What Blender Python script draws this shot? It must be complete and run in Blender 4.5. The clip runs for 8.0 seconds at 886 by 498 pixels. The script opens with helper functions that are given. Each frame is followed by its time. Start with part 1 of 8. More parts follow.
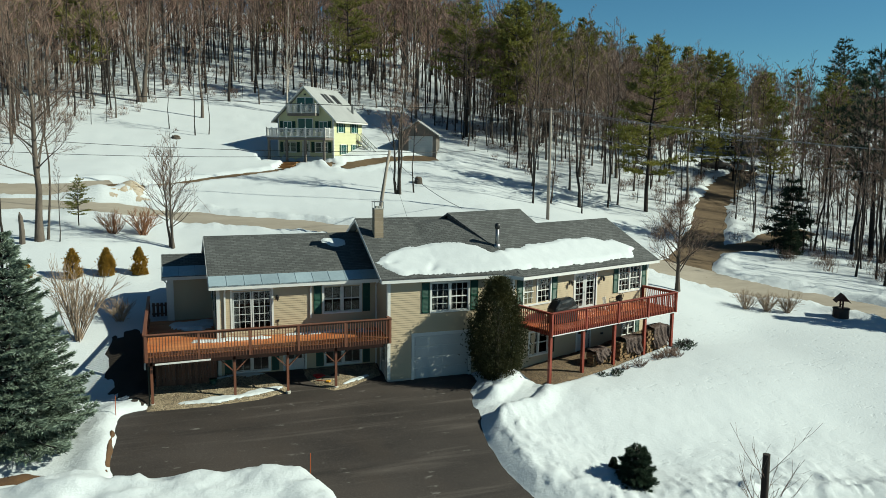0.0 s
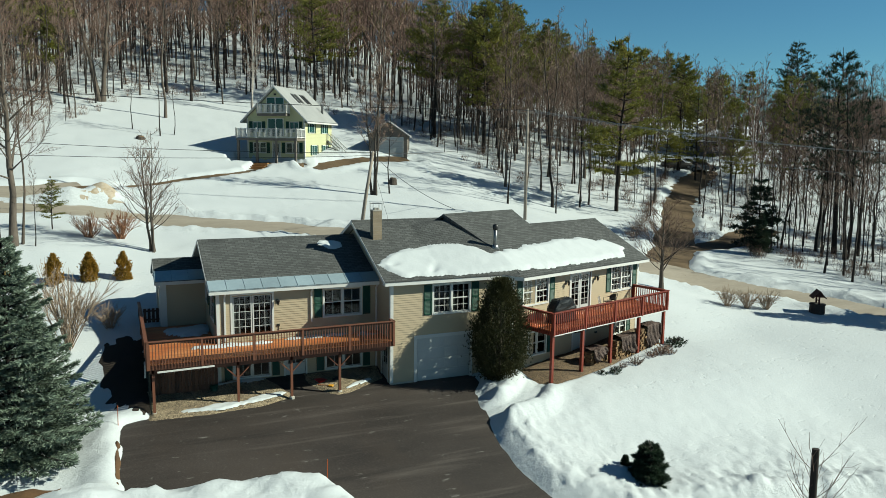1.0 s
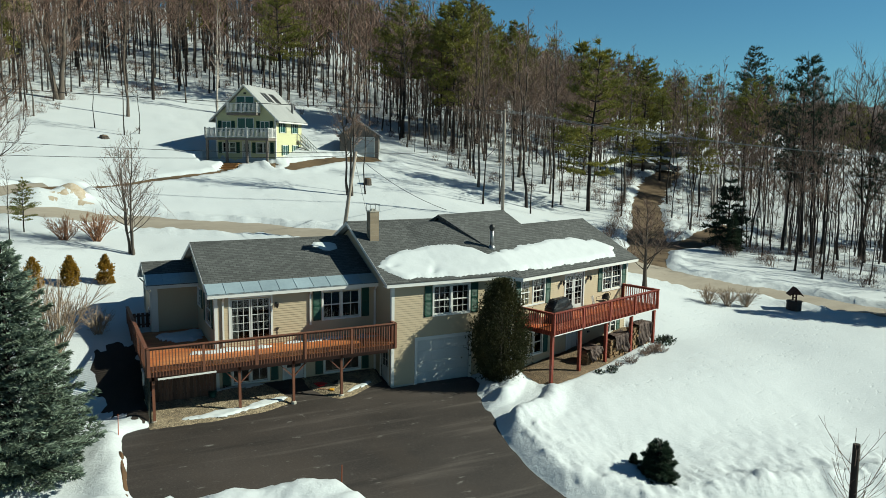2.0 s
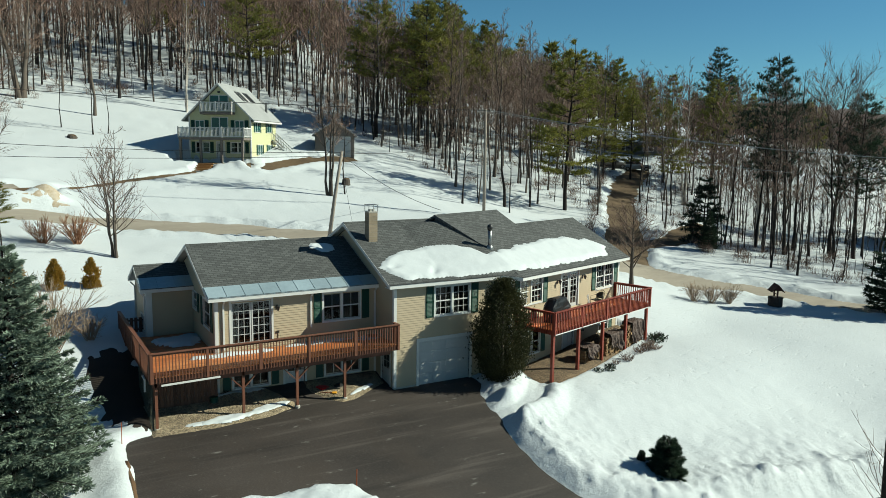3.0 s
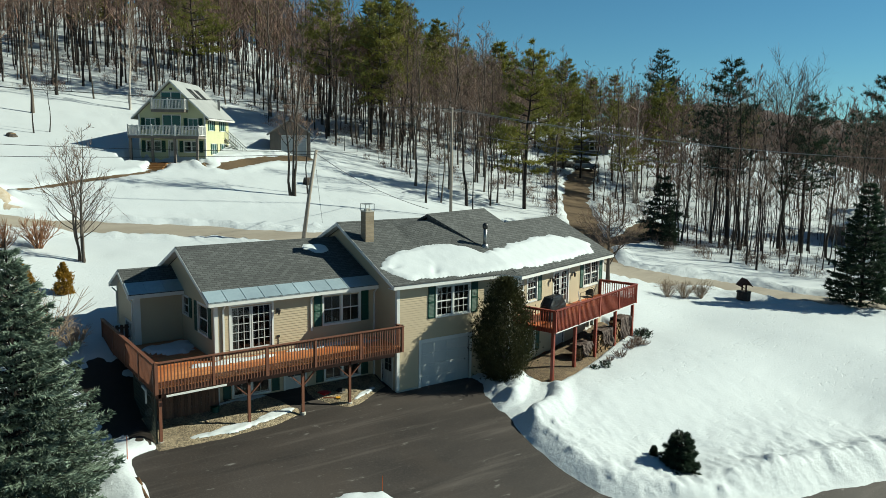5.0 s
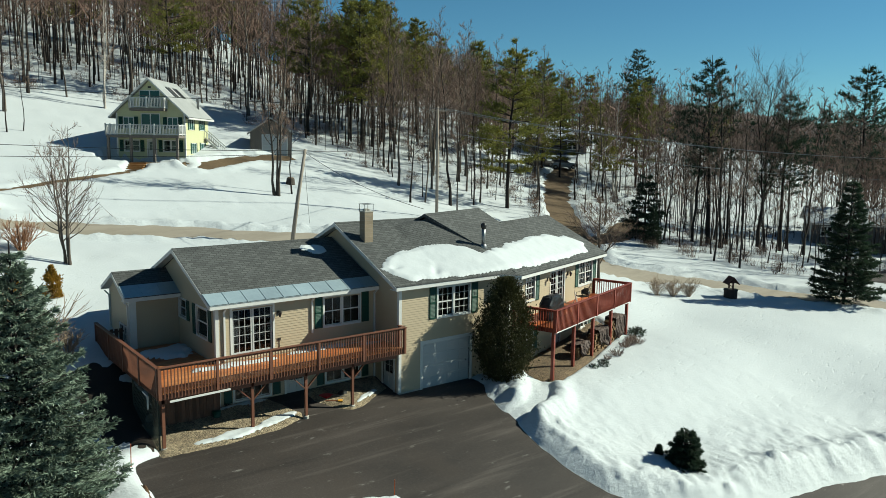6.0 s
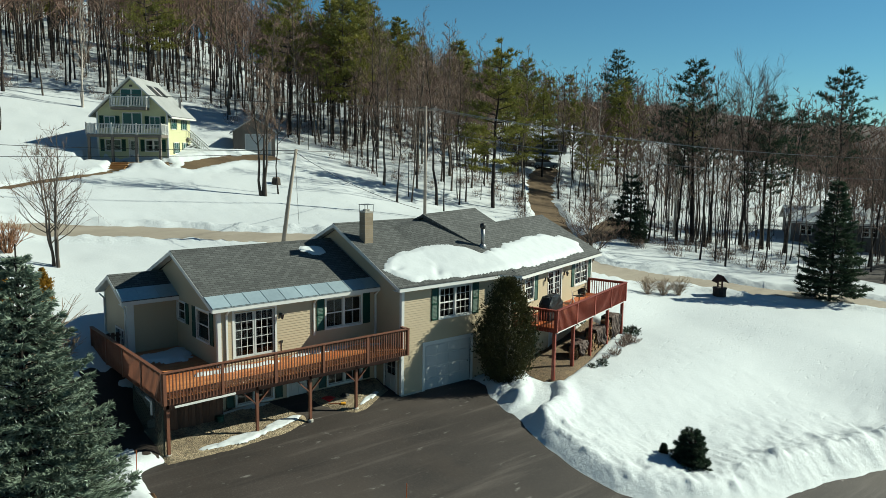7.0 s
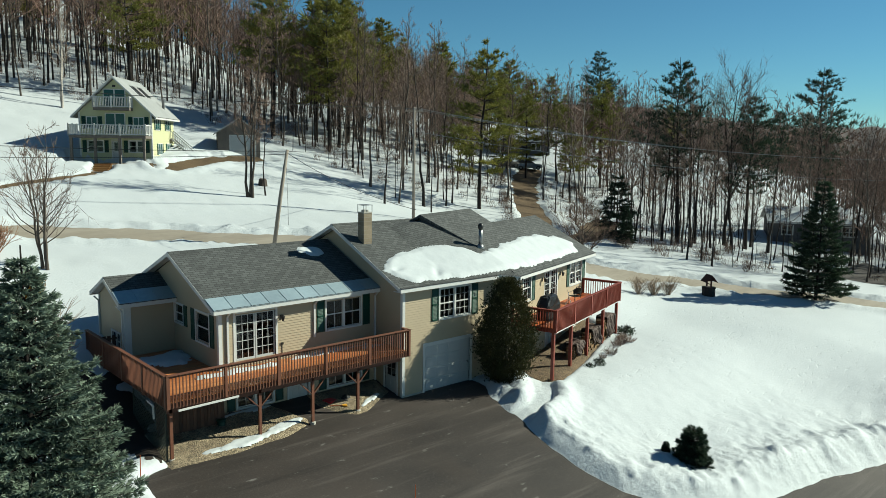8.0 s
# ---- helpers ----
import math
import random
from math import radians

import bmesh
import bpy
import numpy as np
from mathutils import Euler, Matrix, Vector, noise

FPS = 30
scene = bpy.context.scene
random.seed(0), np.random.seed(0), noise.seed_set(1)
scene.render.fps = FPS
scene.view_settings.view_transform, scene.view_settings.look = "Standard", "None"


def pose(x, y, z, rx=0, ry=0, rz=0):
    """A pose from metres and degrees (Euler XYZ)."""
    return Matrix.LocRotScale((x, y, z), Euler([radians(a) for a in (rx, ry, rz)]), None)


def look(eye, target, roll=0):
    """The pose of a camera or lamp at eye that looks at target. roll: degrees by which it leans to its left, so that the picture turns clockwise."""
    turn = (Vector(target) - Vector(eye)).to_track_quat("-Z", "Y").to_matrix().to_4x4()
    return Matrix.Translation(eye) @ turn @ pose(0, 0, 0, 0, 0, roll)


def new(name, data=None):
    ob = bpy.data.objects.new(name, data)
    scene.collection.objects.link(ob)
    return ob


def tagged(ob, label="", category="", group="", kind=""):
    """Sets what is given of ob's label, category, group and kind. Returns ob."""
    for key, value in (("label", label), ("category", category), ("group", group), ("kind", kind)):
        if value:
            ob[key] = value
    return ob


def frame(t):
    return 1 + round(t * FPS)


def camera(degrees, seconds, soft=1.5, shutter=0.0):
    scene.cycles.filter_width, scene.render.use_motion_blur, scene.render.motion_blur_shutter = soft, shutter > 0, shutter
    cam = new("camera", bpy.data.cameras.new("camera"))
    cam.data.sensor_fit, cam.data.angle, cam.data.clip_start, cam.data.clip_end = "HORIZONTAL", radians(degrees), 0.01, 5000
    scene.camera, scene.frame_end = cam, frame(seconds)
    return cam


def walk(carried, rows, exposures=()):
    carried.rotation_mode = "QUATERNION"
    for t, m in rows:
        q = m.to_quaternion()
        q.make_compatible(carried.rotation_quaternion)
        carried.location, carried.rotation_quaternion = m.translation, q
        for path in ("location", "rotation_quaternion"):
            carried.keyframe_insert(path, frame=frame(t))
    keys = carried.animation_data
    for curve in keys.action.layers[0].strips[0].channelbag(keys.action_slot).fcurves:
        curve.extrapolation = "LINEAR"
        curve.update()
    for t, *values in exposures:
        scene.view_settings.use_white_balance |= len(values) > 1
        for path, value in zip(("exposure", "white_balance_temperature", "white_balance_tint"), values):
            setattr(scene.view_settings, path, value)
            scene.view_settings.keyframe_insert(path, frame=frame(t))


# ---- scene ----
cam = camera(61.0, 8.0, 0.62)
PATH = [
    (0, (-9.605, -34.119, 11.422), (-8.929, -32.257, 11.145), 0.7),
    (0.5, (-10.802, -33.629, 11.448), (-10.062, -31.791, 11.172), 0.7),
    (1, (-11.882, -33.089, 11.443), (-11.084, -31.276, 11.168), 0.7),
    (1.5, (-12.927, -32.478, 11.424), (-12.069, -30.692, 11.151), 0.8),
    (3, (-15.526, -30.764, 11.416), (-14.52, -29.057, 11.143), 0.8),
    (3.5, (-16.267, -30.179, 11.39), (-15.219, -28.497, 11.119), 0.8),
    (4, (-16.899, -29.625, 11.349), (-15.814, -27.967, 11.077), 0.8),
    (4.5, (-17.509, -29.028, 11.298), (-16.384, -27.397, 11.027), 0.8),
    (6, (-19.053, -27.362, 11.245), (-17.828, -25.805, 10.974), 0.8),
    (6.5, (-19.518, -26.833, 11.252), (-18.265, -25.299, 10.981), 0.8),
    (7, (-19.919, -26.384, 11.258), (-18.64, -24.87, 10.986), 0.8),
    (7.5, (-20.274, -26.003, 11.213), (-18.97, -24.511, 10.944), 0.8),
    (8, (-20.643, -25.599, 11.156), (-19.318, -24.125, 10.89), 0.8),
]
walk(cam, [(t, look(eye, target, roll)) for t, eye, target, roll in PATH], [(0, 0.78, 6200, -7), (1.5, 0.80, 6200, -7), (3, 0.84, 6200, -7), (4.5, 0.87, 6200, -7), (8, 0.87, 6200, -7)])

# ---- world, sun, exposure ----
SUN_AZ, SUN_EL = (0.88, -0.475), 34.0
world = bpy.data.worlds.new("sky")
scene.world = world
world.use_nodes = True
wn = world.node_tree
sky = wn.nodes.new("ShaderNodeTexSky")
sky.sky_type, sky.sun_disc = "NISHITA", False
sky.sun_elevation = radians(SUN_EL)
sky.sun_rotation = math.atan2(SUN_AZ[0], SUN_AZ[1])
sky.altitude, sky.air_density, sky.dust_density, sky.ozone_density = 1500, 1.0, 0.0, 5.5
hue = wn.nodes.new("ShaderNodeMix")
hue.data_type, hue.blend_type = "RGBA", "MULTIPLY"
hue.inputs["Factor"].default_value, hue.inputs["B"].default_value = 1.0, (0.80, 1.04, 1.0, 1)
wn.links.new(sky.outputs[0], hue.inputs["A"])
wn.links.new(hue.outputs["Result"], wn.nodes["Background"].inputs[0])
wn.nodes["Background"].inputs[1].default_value = 0.043
sun = new("sun", bpy.data.lights.new("sun", "SUN"))
sun.data.energy, sun.data.angle, sun.data.color = 5.0, radians(0.55), (1.0, 0.92, 0.795)
sun.matrix_world = look((60, -40, 60), (60 - SUN_AZ[0] * 40, -40 - SUN_AZ[1] * 40, 60 - 40 * math.tan(radians(SUN_EL))))


# ---- materials ----
def mat(name, c, c2=None, big=0.6, fine=14.0, rough=0.75, bump=0.15, metal=0.0, rand=0.0, island=0.0, depth=0.02, spec=0.4, stretch=(1, 1, 1), leafy=0.0):
    """A painted or natural surface: two colours mixed by noise at two sizes, with fine relief."""
    m = bpy.data.materials.new(name)
    m.use_nodes = True
    nt = m.node_tree
    b = nt.nodes["Principled BSDF"]
    b.inputs["Roughness"].default_value, b.inputs["Metallic"].default_value = rough, metal
    b.inputs["Specular IOR Level"].default_value = spec
    pos = nt.nodes.new("ShaderNodeNewGeometry")
    mp = nt.nodes.new("ShaderNodeMapping")
    mp.inputs["Scale"].default_value = stretch
    nt.links.new(pos.outputs["Position"], mp.inputs[0])
    n1, n2 = nt.nodes.new("ShaderNodeTexNoise"), nt.nodes.new("ShaderNodeTexNoise")
    for n, s in ((n1, big), (n2, fine)):
        n.inputs["Scale"].default_value, n.inputs["Detail"].default_value = s, 5.0
        nt.links.new(mp.outputs[0], n.inputs["Vector"])
    add = nt.nodes.new("ShaderNodeMath")
    add.operation = "MULTIPLY_ADD"
    nt.links.new(n1.outputs[0], add.inputs[0])
    add.inputs[1].default_value = 1.6
    sub = nt.nodes.new("ShaderNodeMath")
    sub.operation = "MULTIPLY_ADD"
    nt.links.new(n2.outputs[0], sub.inputs[0])
    sub.inputs[1].default_value, sub.inputs[2].default_value = 1.0, -0.8
    nt.links.new(sub.outputs[0], add.inputs[2])
    mix = nt.nodes.new("ShaderNodeMix")
    mix.data_type = "RGBA"
    c2 = c2 or tuple(v * 0.75 for v in c)
    mix.inputs["A"].default_value, mix.inputs["B"].default_value = (*c, 1), (*c2, 1)
    nt.links.new(add.outputs[0], mix.inputs["Factor"])
    out = mix.outputs["Result"]
    if rand or island:
        hsv = nt.nodes.new("ShaderNodeHueSaturation")
        k = nt.nodes.new("ShaderNodeMath")
        k.operation = "MULTIPLY_ADD"
        if rand:
            src = nt.nodes.new("ShaderNodeObjectInfo").outputs["Random"]
        else:
            src = pos.outputs["Random Per Island"]
        v = rand or island
        nt.links.new(src, k.inputs[0])
        k.inputs[1].default_value, k.inputs[2].default_value = 2 * v, 1 - v
        nt.links.new(k.outputs[0], hsv.inputs["Value"])
        nt.links.new(out, hsv.inputs["Color"])
        out = hsv.outputs[0]
    nt.links.new(out, b.inputs["Base Color"])
    if leafy:
        tl = nt.nodes.new("ShaderNodeBsdfTranslucent")
        nt.links.new(out, tl.inputs["Color"])
        ms = nt.nodes.new("ShaderNodeMixShader")
        ms.inputs[0].default_value = leafy
        nt.links.new(b.outputs[0], ms.inputs[1])
        nt.links.new(tl.outputs[0], ms.inputs[2])
        nt.links.new(ms.outputs[0], nt.nodes["Material Output"].inputs["Surface"])
    if bump:
        bp = nt.nodes.new("ShaderNodeBump")
        bp.inputs["Strength"].default_value, bp.inputs["Distance"].default_value = bump, depth
        nt.links.new(n2.outputs[0], bp.inputs["Height"])
        nt.links.new(bp.outputs[0], b.inputs["Normal"])
    return m


def shingle_mat(name, turn, c=(0.0704, 0.0736, 0.0736), c2=(0.048, 0.0504, 0.0504)):
    """Asphalt shingles: staggered tabs along the eave, with weathering."""
    m = mat(name, c, c2, big=0.5, fine=60, rough=0.9, bump=0.0)
    nt = m.node_tree
    b = nt.nodes["Principled BSDF"]
    pos = nt.nodes.new("ShaderNodeNewGeometry")
    mp = nt.nodes.new("ShaderNodeMapping")
    mp.inputs["Rotation"].default_value = (0, 0, -radians(turn))
    nt.links.new(pos.outputs["Position"], mp.inputs[0])
    br = nt.nodes.new("ShaderNodeTexBrick")
    br.inputs["Scale"].default_value = 1.0
    br.inputs["Brick Width"].default_value, br.inputs["Row Height"].default_value = 0.31, 0.145
    br.inputs["Mortar Size"].default_value, br.inputs["Mortar Smooth"].default_value = 0.016, 0.3
    br.inputs["Color1"].default_value, br.inputs["Color2"].default_value = (0.62, 0.62, 0.62, 1), (1.35, 1.35, 1.32, 1)
    br.inputs["Mortar"].default_value = (0.18, 0.18, 0.18, 1)
    nt.links.new(mp.outputs[0], br.inputs["Vector"])
    mul = nt.nodes.new("ShaderNodeMix")
    mul.data_type, mul.blend_type = "RGBA", "MULTIPLY"
    mul.inputs["Factor"].default_value = 0.75
    src = b.inputs["Base Color"].links[0].from_socket
    nt.links.new(src, mul.inputs["A"])
    nt.links.new(br.outputs["Color"], mul.inputs["B"])
    nt.links.new(mul.outputs["Result"], b.inputs["Base Color"])
    bp = nt.nodes.new("ShaderNodeBump")
    bp.inputs["Strength"].default_value, bp.inputs["Distance"].default_value = 0.5, 0.01
    nt.links.new(br.outputs["Color"], bp.inputs["Height"])
    nt.links.new(bp.outputs[0], b.inputs["Normal"])
    return m


def glass_mat(name, tint=(0.40, 0.45, 0.47)):
    m = bpy.data.materials.new(name)
    m.use_nodes = True
    b = m.node_tree.nodes["Principled BSDF"]
    b.inputs["Base Color"].default_value = (*tint, 1)
    b.inputs["Roughness"].default_value, b.inputs["IOR"].default_value = 0.02, 1.4
    b.inputs["Transmission Weight"].default_value, b.inputs["Specular IOR Level"].default_value = 1.0, 0.3
    return m


SNOW = mat("snow", (0.426, 0.45, 0.466), (0.396, 0.421, 0.44), big=0.35, fine=9.0, rough=0.65, bump=0.0, spec=0.25)
SNOW_ROOF = mat("roof_snow", (0.43, 0.452, 0.466), (0.392, 0.416, 0.432), big=1.0, fine=9.0, rough=0.65, bump=0.0, spec=0.25)


def crust(m, scale, depth, strength, pits=0.0):
    """Relief for old snow: a fine crust, and scattered pits that run down the slope in loose rows."""
    nt = m.node_tree
    b = nt.nodes["Principled BSDF"]
    pos = nt.nodes.new("ShaderNodeNewGeometry")
    n1 = nt.nodes.new("ShaderNodeTexNoise")
    n1.inputs["Scale"].default_value, n1.inputs["Detail"].default_value, n1.inputs["Roughness"].default_value = scale, 9.0, 0.62
    nt.links.new(pos.outputs["Position"], n1.inputs["Vector"])
    out = n1.outputs[0]
    if pits:
        mp = nt.nodes.new("ShaderNodeMapping")
        mp.inputs["Rotation"].default_value, mp.inputs["Scale"].default_value = (0, 0, radians(-38)), (0.55, 1.5, 1)
        nt.links.new(pos.outputs["Position"], mp.inputs[0])
        small, wide = nt.nodes.new("ShaderNodeTexNoise"), nt.nodes.new("ShaderNodeTexNoise")
        small.inputs["Scale"].default_value, small.inputs["Detail"].default_value = 3.4, 3.0
        wide.inputs["Scale"].default_value, wide.inputs["Detail"].default_value = 0.22, 3.0
        nt.links.new(mp.outputs[0], small.inputs["Vector"])
        nt.links.new(mp.outputs[0], wide.inputs["Vector"])
        cut, where = nt.nodes.new("ShaderNodeMapRange"), nt.nodes.new("ShaderNodeMapRange")
        cut.inputs["From Min"].default_value, cut.inputs["From Max"].default_value = 0.60, 0.72
        where.inputs["From Min"].default_value, where.inputs["From Max"].default_value = 0.42, 0.60
        nt.links.new(small.outputs[0], cut.inputs["Value"])
        nt.links.new(wide.outputs[0], where.inputs["Value"])
        k, a = nt.nodes.new("ShaderNodeMath"), nt.nodes.new("ShaderNodeMath")
        k.operation, a.operation = "MULTIPLY", "MULTIPLY_ADD"
        nt.links.new(cut.outputs[0], k.inputs[0])
        nt.links.new(where.outputs[0], k.inputs[1])
        nt.links.new(k.outputs[0], a.inputs[0])
        a.inputs[1].default_value = -pits
        nt.links.new(out, a.inputs[2])
        # broken lumps where the plough has thrown the snow up
        attr = nt.nodes.new("ShaderNodeAttribute")
        attr.attribute_name = "broken"
        lump, c = nt.nodes.new("ShaderNodeTexNoise"), nt.nodes.new("ShaderNodeMath")
        lump.inputs["Scale"].default_value, lump.inputs["Detail"].default_value, lump.inputs["Roughness"].default_value = 4.6, 7.0, 0.70
        nt.links.new(pos.outputs["Position"], lump.inputs["Vector"])
        c.operation = "MULTIPLY"
        nt.links.new(attr.outputs["Fac"], c.inputs[0])
        nt.links.new(lump.outputs[0], c.inputs[1])
        e = nt.nodes.new("ShaderNodeMath")
        e.operation = "MULTIPLY_ADD"
        nt.links.new(c.outputs[0], e.inputs[0])
        e.inputs[1].default_value = 13.0
        nt.links.new(a.outputs[0], e.inputs[2])
        out = e.outputs[0]
    bp = nt.nodes.new("ShaderNodeBump")
    bp.inputs["Strength"].default_value, bp.inputs["Distance"].default_value = strength, depth
    nt.links.new(out, bp.inputs["Height"])
    nt.links.new(bp.outputs[0], b.inputs["Normal"])


crust(SNOW, 7.5, 0.06, 0.26, 2.6)
crust(SNOW_ROOF, 10, 0.03, 0.25)
ASPHALT = mat("asphalt", (0.0112, 0.0092, 0.0084), (0.050, 0.041, 0.036), big=0.30, fine=30, rough=0.68, bump=0.4, depth=0.006, spec=0.3, stretch=(0.5, 1.3, 1))


def scuffs(m):
    """Pale salt scuffs and long faint tyre streaks over the asphalt."""
    nt = m.node_tree
    b = nt.nodes["Principled BSDF"]
    pos = nt.nodes.new("ShaderNodeNewGeometry")
    out = b.inputs["Base Color"].links[0].from_socket
    layers = ((52, (0.12, 2.2, 1), 1.0, 0.54, 0.70, (0.090, 0.077, 0.069), 0.50), (20, (0.10, 1.6, 1), 0.8, 0.56, 0.70, (0.012, 0.010, 0.009), 0.65),
              (-20, (0.5, 1.6, 1), 2.3, 0.64, 0.72, (0.19, 0.18, 0.17), 0.60), (0, (1, 1, 1), 0.45, 0.50, 0.75, (0.034, 0.026, 0.021), 0.6), (0, (1, 1, 1), 16.0, 0.55, 0.75, (0.11, 0.10, 0.09), 0.30))
    for turn, stretch, scale, lo, hi, colour, amount in layers:
        mp = nt.nodes.new("ShaderNodeMapping")
        mp.inputs["Rotation"].default_value, mp.inputs["Scale"].default_value = (0, 0, radians(turn)), stretch
        nt.links.new(pos.outputs["Position"], mp.inputs[0])
        n = nt.nodes.new("ShaderNodeTexNoise")
        n.inputs["Scale"].default_value, n.inputs["Detail"].default_value, n.inputs["Roughness"].default_value = scale, 7.0, 0.6
        nt.links.new(mp.outputs[0], n.inputs["Vector"])
        r = nt.nodes.new("ShaderNodeMapRange")
        r.inputs["From Min"].default_value, r.inputs["From Max"].default_value, r.inputs["To Max"].default_value = lo, hi, amount
        nt.links.new(n.outputs[0], r.inputs["Value"])
        k = nt.nodes.new("ShaderNodeMix")
        k.data_type = "RGBA"
        nt.links.new(r.outputs[0], k.inputs["Factor"])
        nt.links.new(out, k.inputs["A"])
        k.inputs["B"].default_value = (*colour, 1)
        out = k.outputs["Result"]
    nt.links.new(out, b.inputs["Base Color"])


scuffs(ASPHALT)
ROAD_M = mat("sanded_road", (0.176, 0.152, 0.12), (0.248, 0.22, 0.18), big=0.7, fine=6, rough=0.9, bump=0.3, stretch=(0.35, 1.6, 1))
LANE_M = mat("dirt_lane", (0.048, 0.0288, 0.0128), (0.1, 0.0656, 0.032), big=0.5, fine=5, rough=0.9, bump=0.4, depth=0.04)
GRAVEL_M = mat("gravel", (0.288, 0.232, 0.152), (0.112, 0.084, 0.0544), big=1.5, fine=11, rough=0.9, bump=0.8, depth=0.03)
GRAVEL_B = mat("brown_gravel", (0.147, 0.103, 0.0598), (0.0816, 0.0544, 0.0326), big=1.2, fine=24, rough=0.9, bump=0.8, depth=0.03)
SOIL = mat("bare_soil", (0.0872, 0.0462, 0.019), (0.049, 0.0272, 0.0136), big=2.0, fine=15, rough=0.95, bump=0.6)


def speckle(m, scale, low, high):
    """Loose stones: each cell lighter or darker, with rounded relief."""
    nt = m.node_tree
    b = nt.nodes["Principled BSDF"]
    pos = nt.nodes.new("ShaderNodeNewGeometry")
    v = nt.nodes.new("ShaderNodeTexVoronoi")
    v.inputs["Scale"].default_value = scale
    nt.links.new(pos.outputs["Position"], v.inputs["Vector"])
    sep = nt.nodes.new("ShaderNodeSeparateColor")
    nt.links.new(v.outputs["Color"], sep.inputs[0])
    k = nt.nodes.new("ShaderNodeMapRange")
    k.inputs["To Min"].default_value, k.inputs["To Max"].default_value = low, high
    nt.links.new(sep.outputs[0], k.inputs["Value"])
    hsv = nt.nodes.new("ShaderNodeHueSaturation")
    nt.links.new(b.inputs["Base Color"].links[0].from_socket, hsv.inputs["Color"])
    nt.links.new(k.outputs[0], hsv.inputs["Value"])
    nt.links.new(hsv.outputs[0], b.inputs["Base Color"])
    bp = nt.nodes.new("ShaderNodeBump")
    bp.inputs["Strength"].default_value, bp.inputs["Distance"].default_value = 0.8, 0.05
    bp.invert = True
    nt.links.new(v.outputs["Distance"], bp.inputs["Height"])
    nt.links.new(bp.outputs[0], b.inputs["Normal"])


speckle(GRAVEL_M, 22, 0.45, 1.45)
speckle(GRAVEL_B, 20, 0.5, 1.5)
# bare soil with the deep shade of the deck put into its colour
SOIL_D = mat("soil_painted_shaded", (0.024, 0.0168, 0.012), (0.0144, 0.0104, 0.008), big=1.5, fine=14, rough=0.95, bump=0.6)
SIDING = mat("tan_siding", (0.344, 0.28, 0.188), (0.308, 0.248, 0.168), big=0.7, fine=18, rough=0.55, bump=0.05)
TRIM = mat("white_trim", (0.496, 0.496, 0.48), (0.448, 0.448, 0.436), big=0.9, fine=12, rough=0.5, bump=0.04)
FOUND = mat("concrete", (0.336, 0.32, 0.284), (0.256, 0.24, 0.212), big=1.2, fine=20, rough=0.9, bump=0.3)
SHINGLE = shingle_mat("shingles", 0)
SHINGLE_W = shingle_mat("shingles_turned", 16.66)
FLASH = mat("metal_flashing", (0.31, 0.385, 0.42), (0.24, 0.30, 0.335), big=0.8, fine=7, rough=0.42, bump=0.06, metal=0.35, rand=0.08)
DARKEDGE = mat("drip_edge", (0.0272, 0.0272, 0.0272), rough=0.7, bump=0.05)
GLASS = glass_mat("window_glass")
GREEN = mat("green_shutter", (0.00326, 0.0408, 0.0245), (0.00218, 0.0299, 0.0179), rough=0.5, bump=0.05)
DECK_L = mat("weathered_cedar_stain", (0.288, 0.06, 0.008), (0.4, 0.176, 0.068), big=1.1, fine=9, rough=0.6, bump=0.25, rand=0.18, stretch=(0.4, 1, 1))
RAIL_L = mat("brown_stain", (0.132, 0.0512, 0.0272), (0.092, 0.0344, 0.02), big=1.4, fine=16, rough=0.6, bump=0.2, rand=0.12)
DECK_R = mat("red_stain_boards", (0.37, 0.088, 0.018), (0.27, 0.06, 0.014), big=1.2, fine=12, rough=0.5, bump=0.15, rand=0.1)
RAIL_R = mat("red_stain", (0.176, 0.0304, 0.016), (0.128, 0.0224, 0.0128), big=1.6, fine=14, rough=0.5, bump=0.15, rand=0.08)
FENCE = mat("old_fence_boards", (0.1, 0.0544, 0.0368), (0.0496, 0.0288, 0.0216), big=2.0, fine=10, rough=0.85, bump=0.4, rand=0.3, stretch=(3, 3, 0.4))
BLOCK = mat("chimney_block", (0.229, 0.182, 0.128), (0.163, 0.134, 0.0976), big=2.0, fine=25, rough=0.95, bump=0.5, rand=0.12)
METAL = mat("galvanised_metal", (0.229, 0.234, 0.239), (0.174, 0.179, 0.185), rough=0.4, metal=0.8, bump=0.03)
BLACK = mat("black_metal", (0.00976, 0.00976, 0.00976), (0.0163, 0.0163, 0.0163), rough=0.45, bump=0.05)
VINYL = mat("black_vinyl_cover", (0.00653, 0.00707, 0.00762), (0.012, 0.0125, 0.0136), big=2, fine=9, rough=0.32, bump=0.4, depth=0.03)
DOOR_W = mat("white_door", (0.392, 0.402, 0.402), (0.359, 0.37, 0.37), rough=0.4, bump=0.03)
TWIG_P = mat("pale_tan_twigs", (0.288, 0.212, 0.148), (0.2, 0.148, 0.108), big=0.8, fine=6, rough=0.9, bump=0.0)
CURTAIN = mat("curtain", (0.128, 0.12, 0.108), (0.088, 0.084, 0.076), big=3, fine=20, rough=0.9, bump=0.2)
# inner walls and floors: near-black colour stands in for unlit rooms
ROOM = mat("room_painted_dark", (0.0176, 0.016, 0.0144), rough=0.9, bump=0.0)
BARK = mat("grey_bark", (0.0896, 0.0734, 0.0598), (0.0462, 0.037, 0.0305), big=1.5, fine=9, rough=0.95, bump=0.7, rand=0.30, depth=0.04, stretch=(1, 1, 0.3))
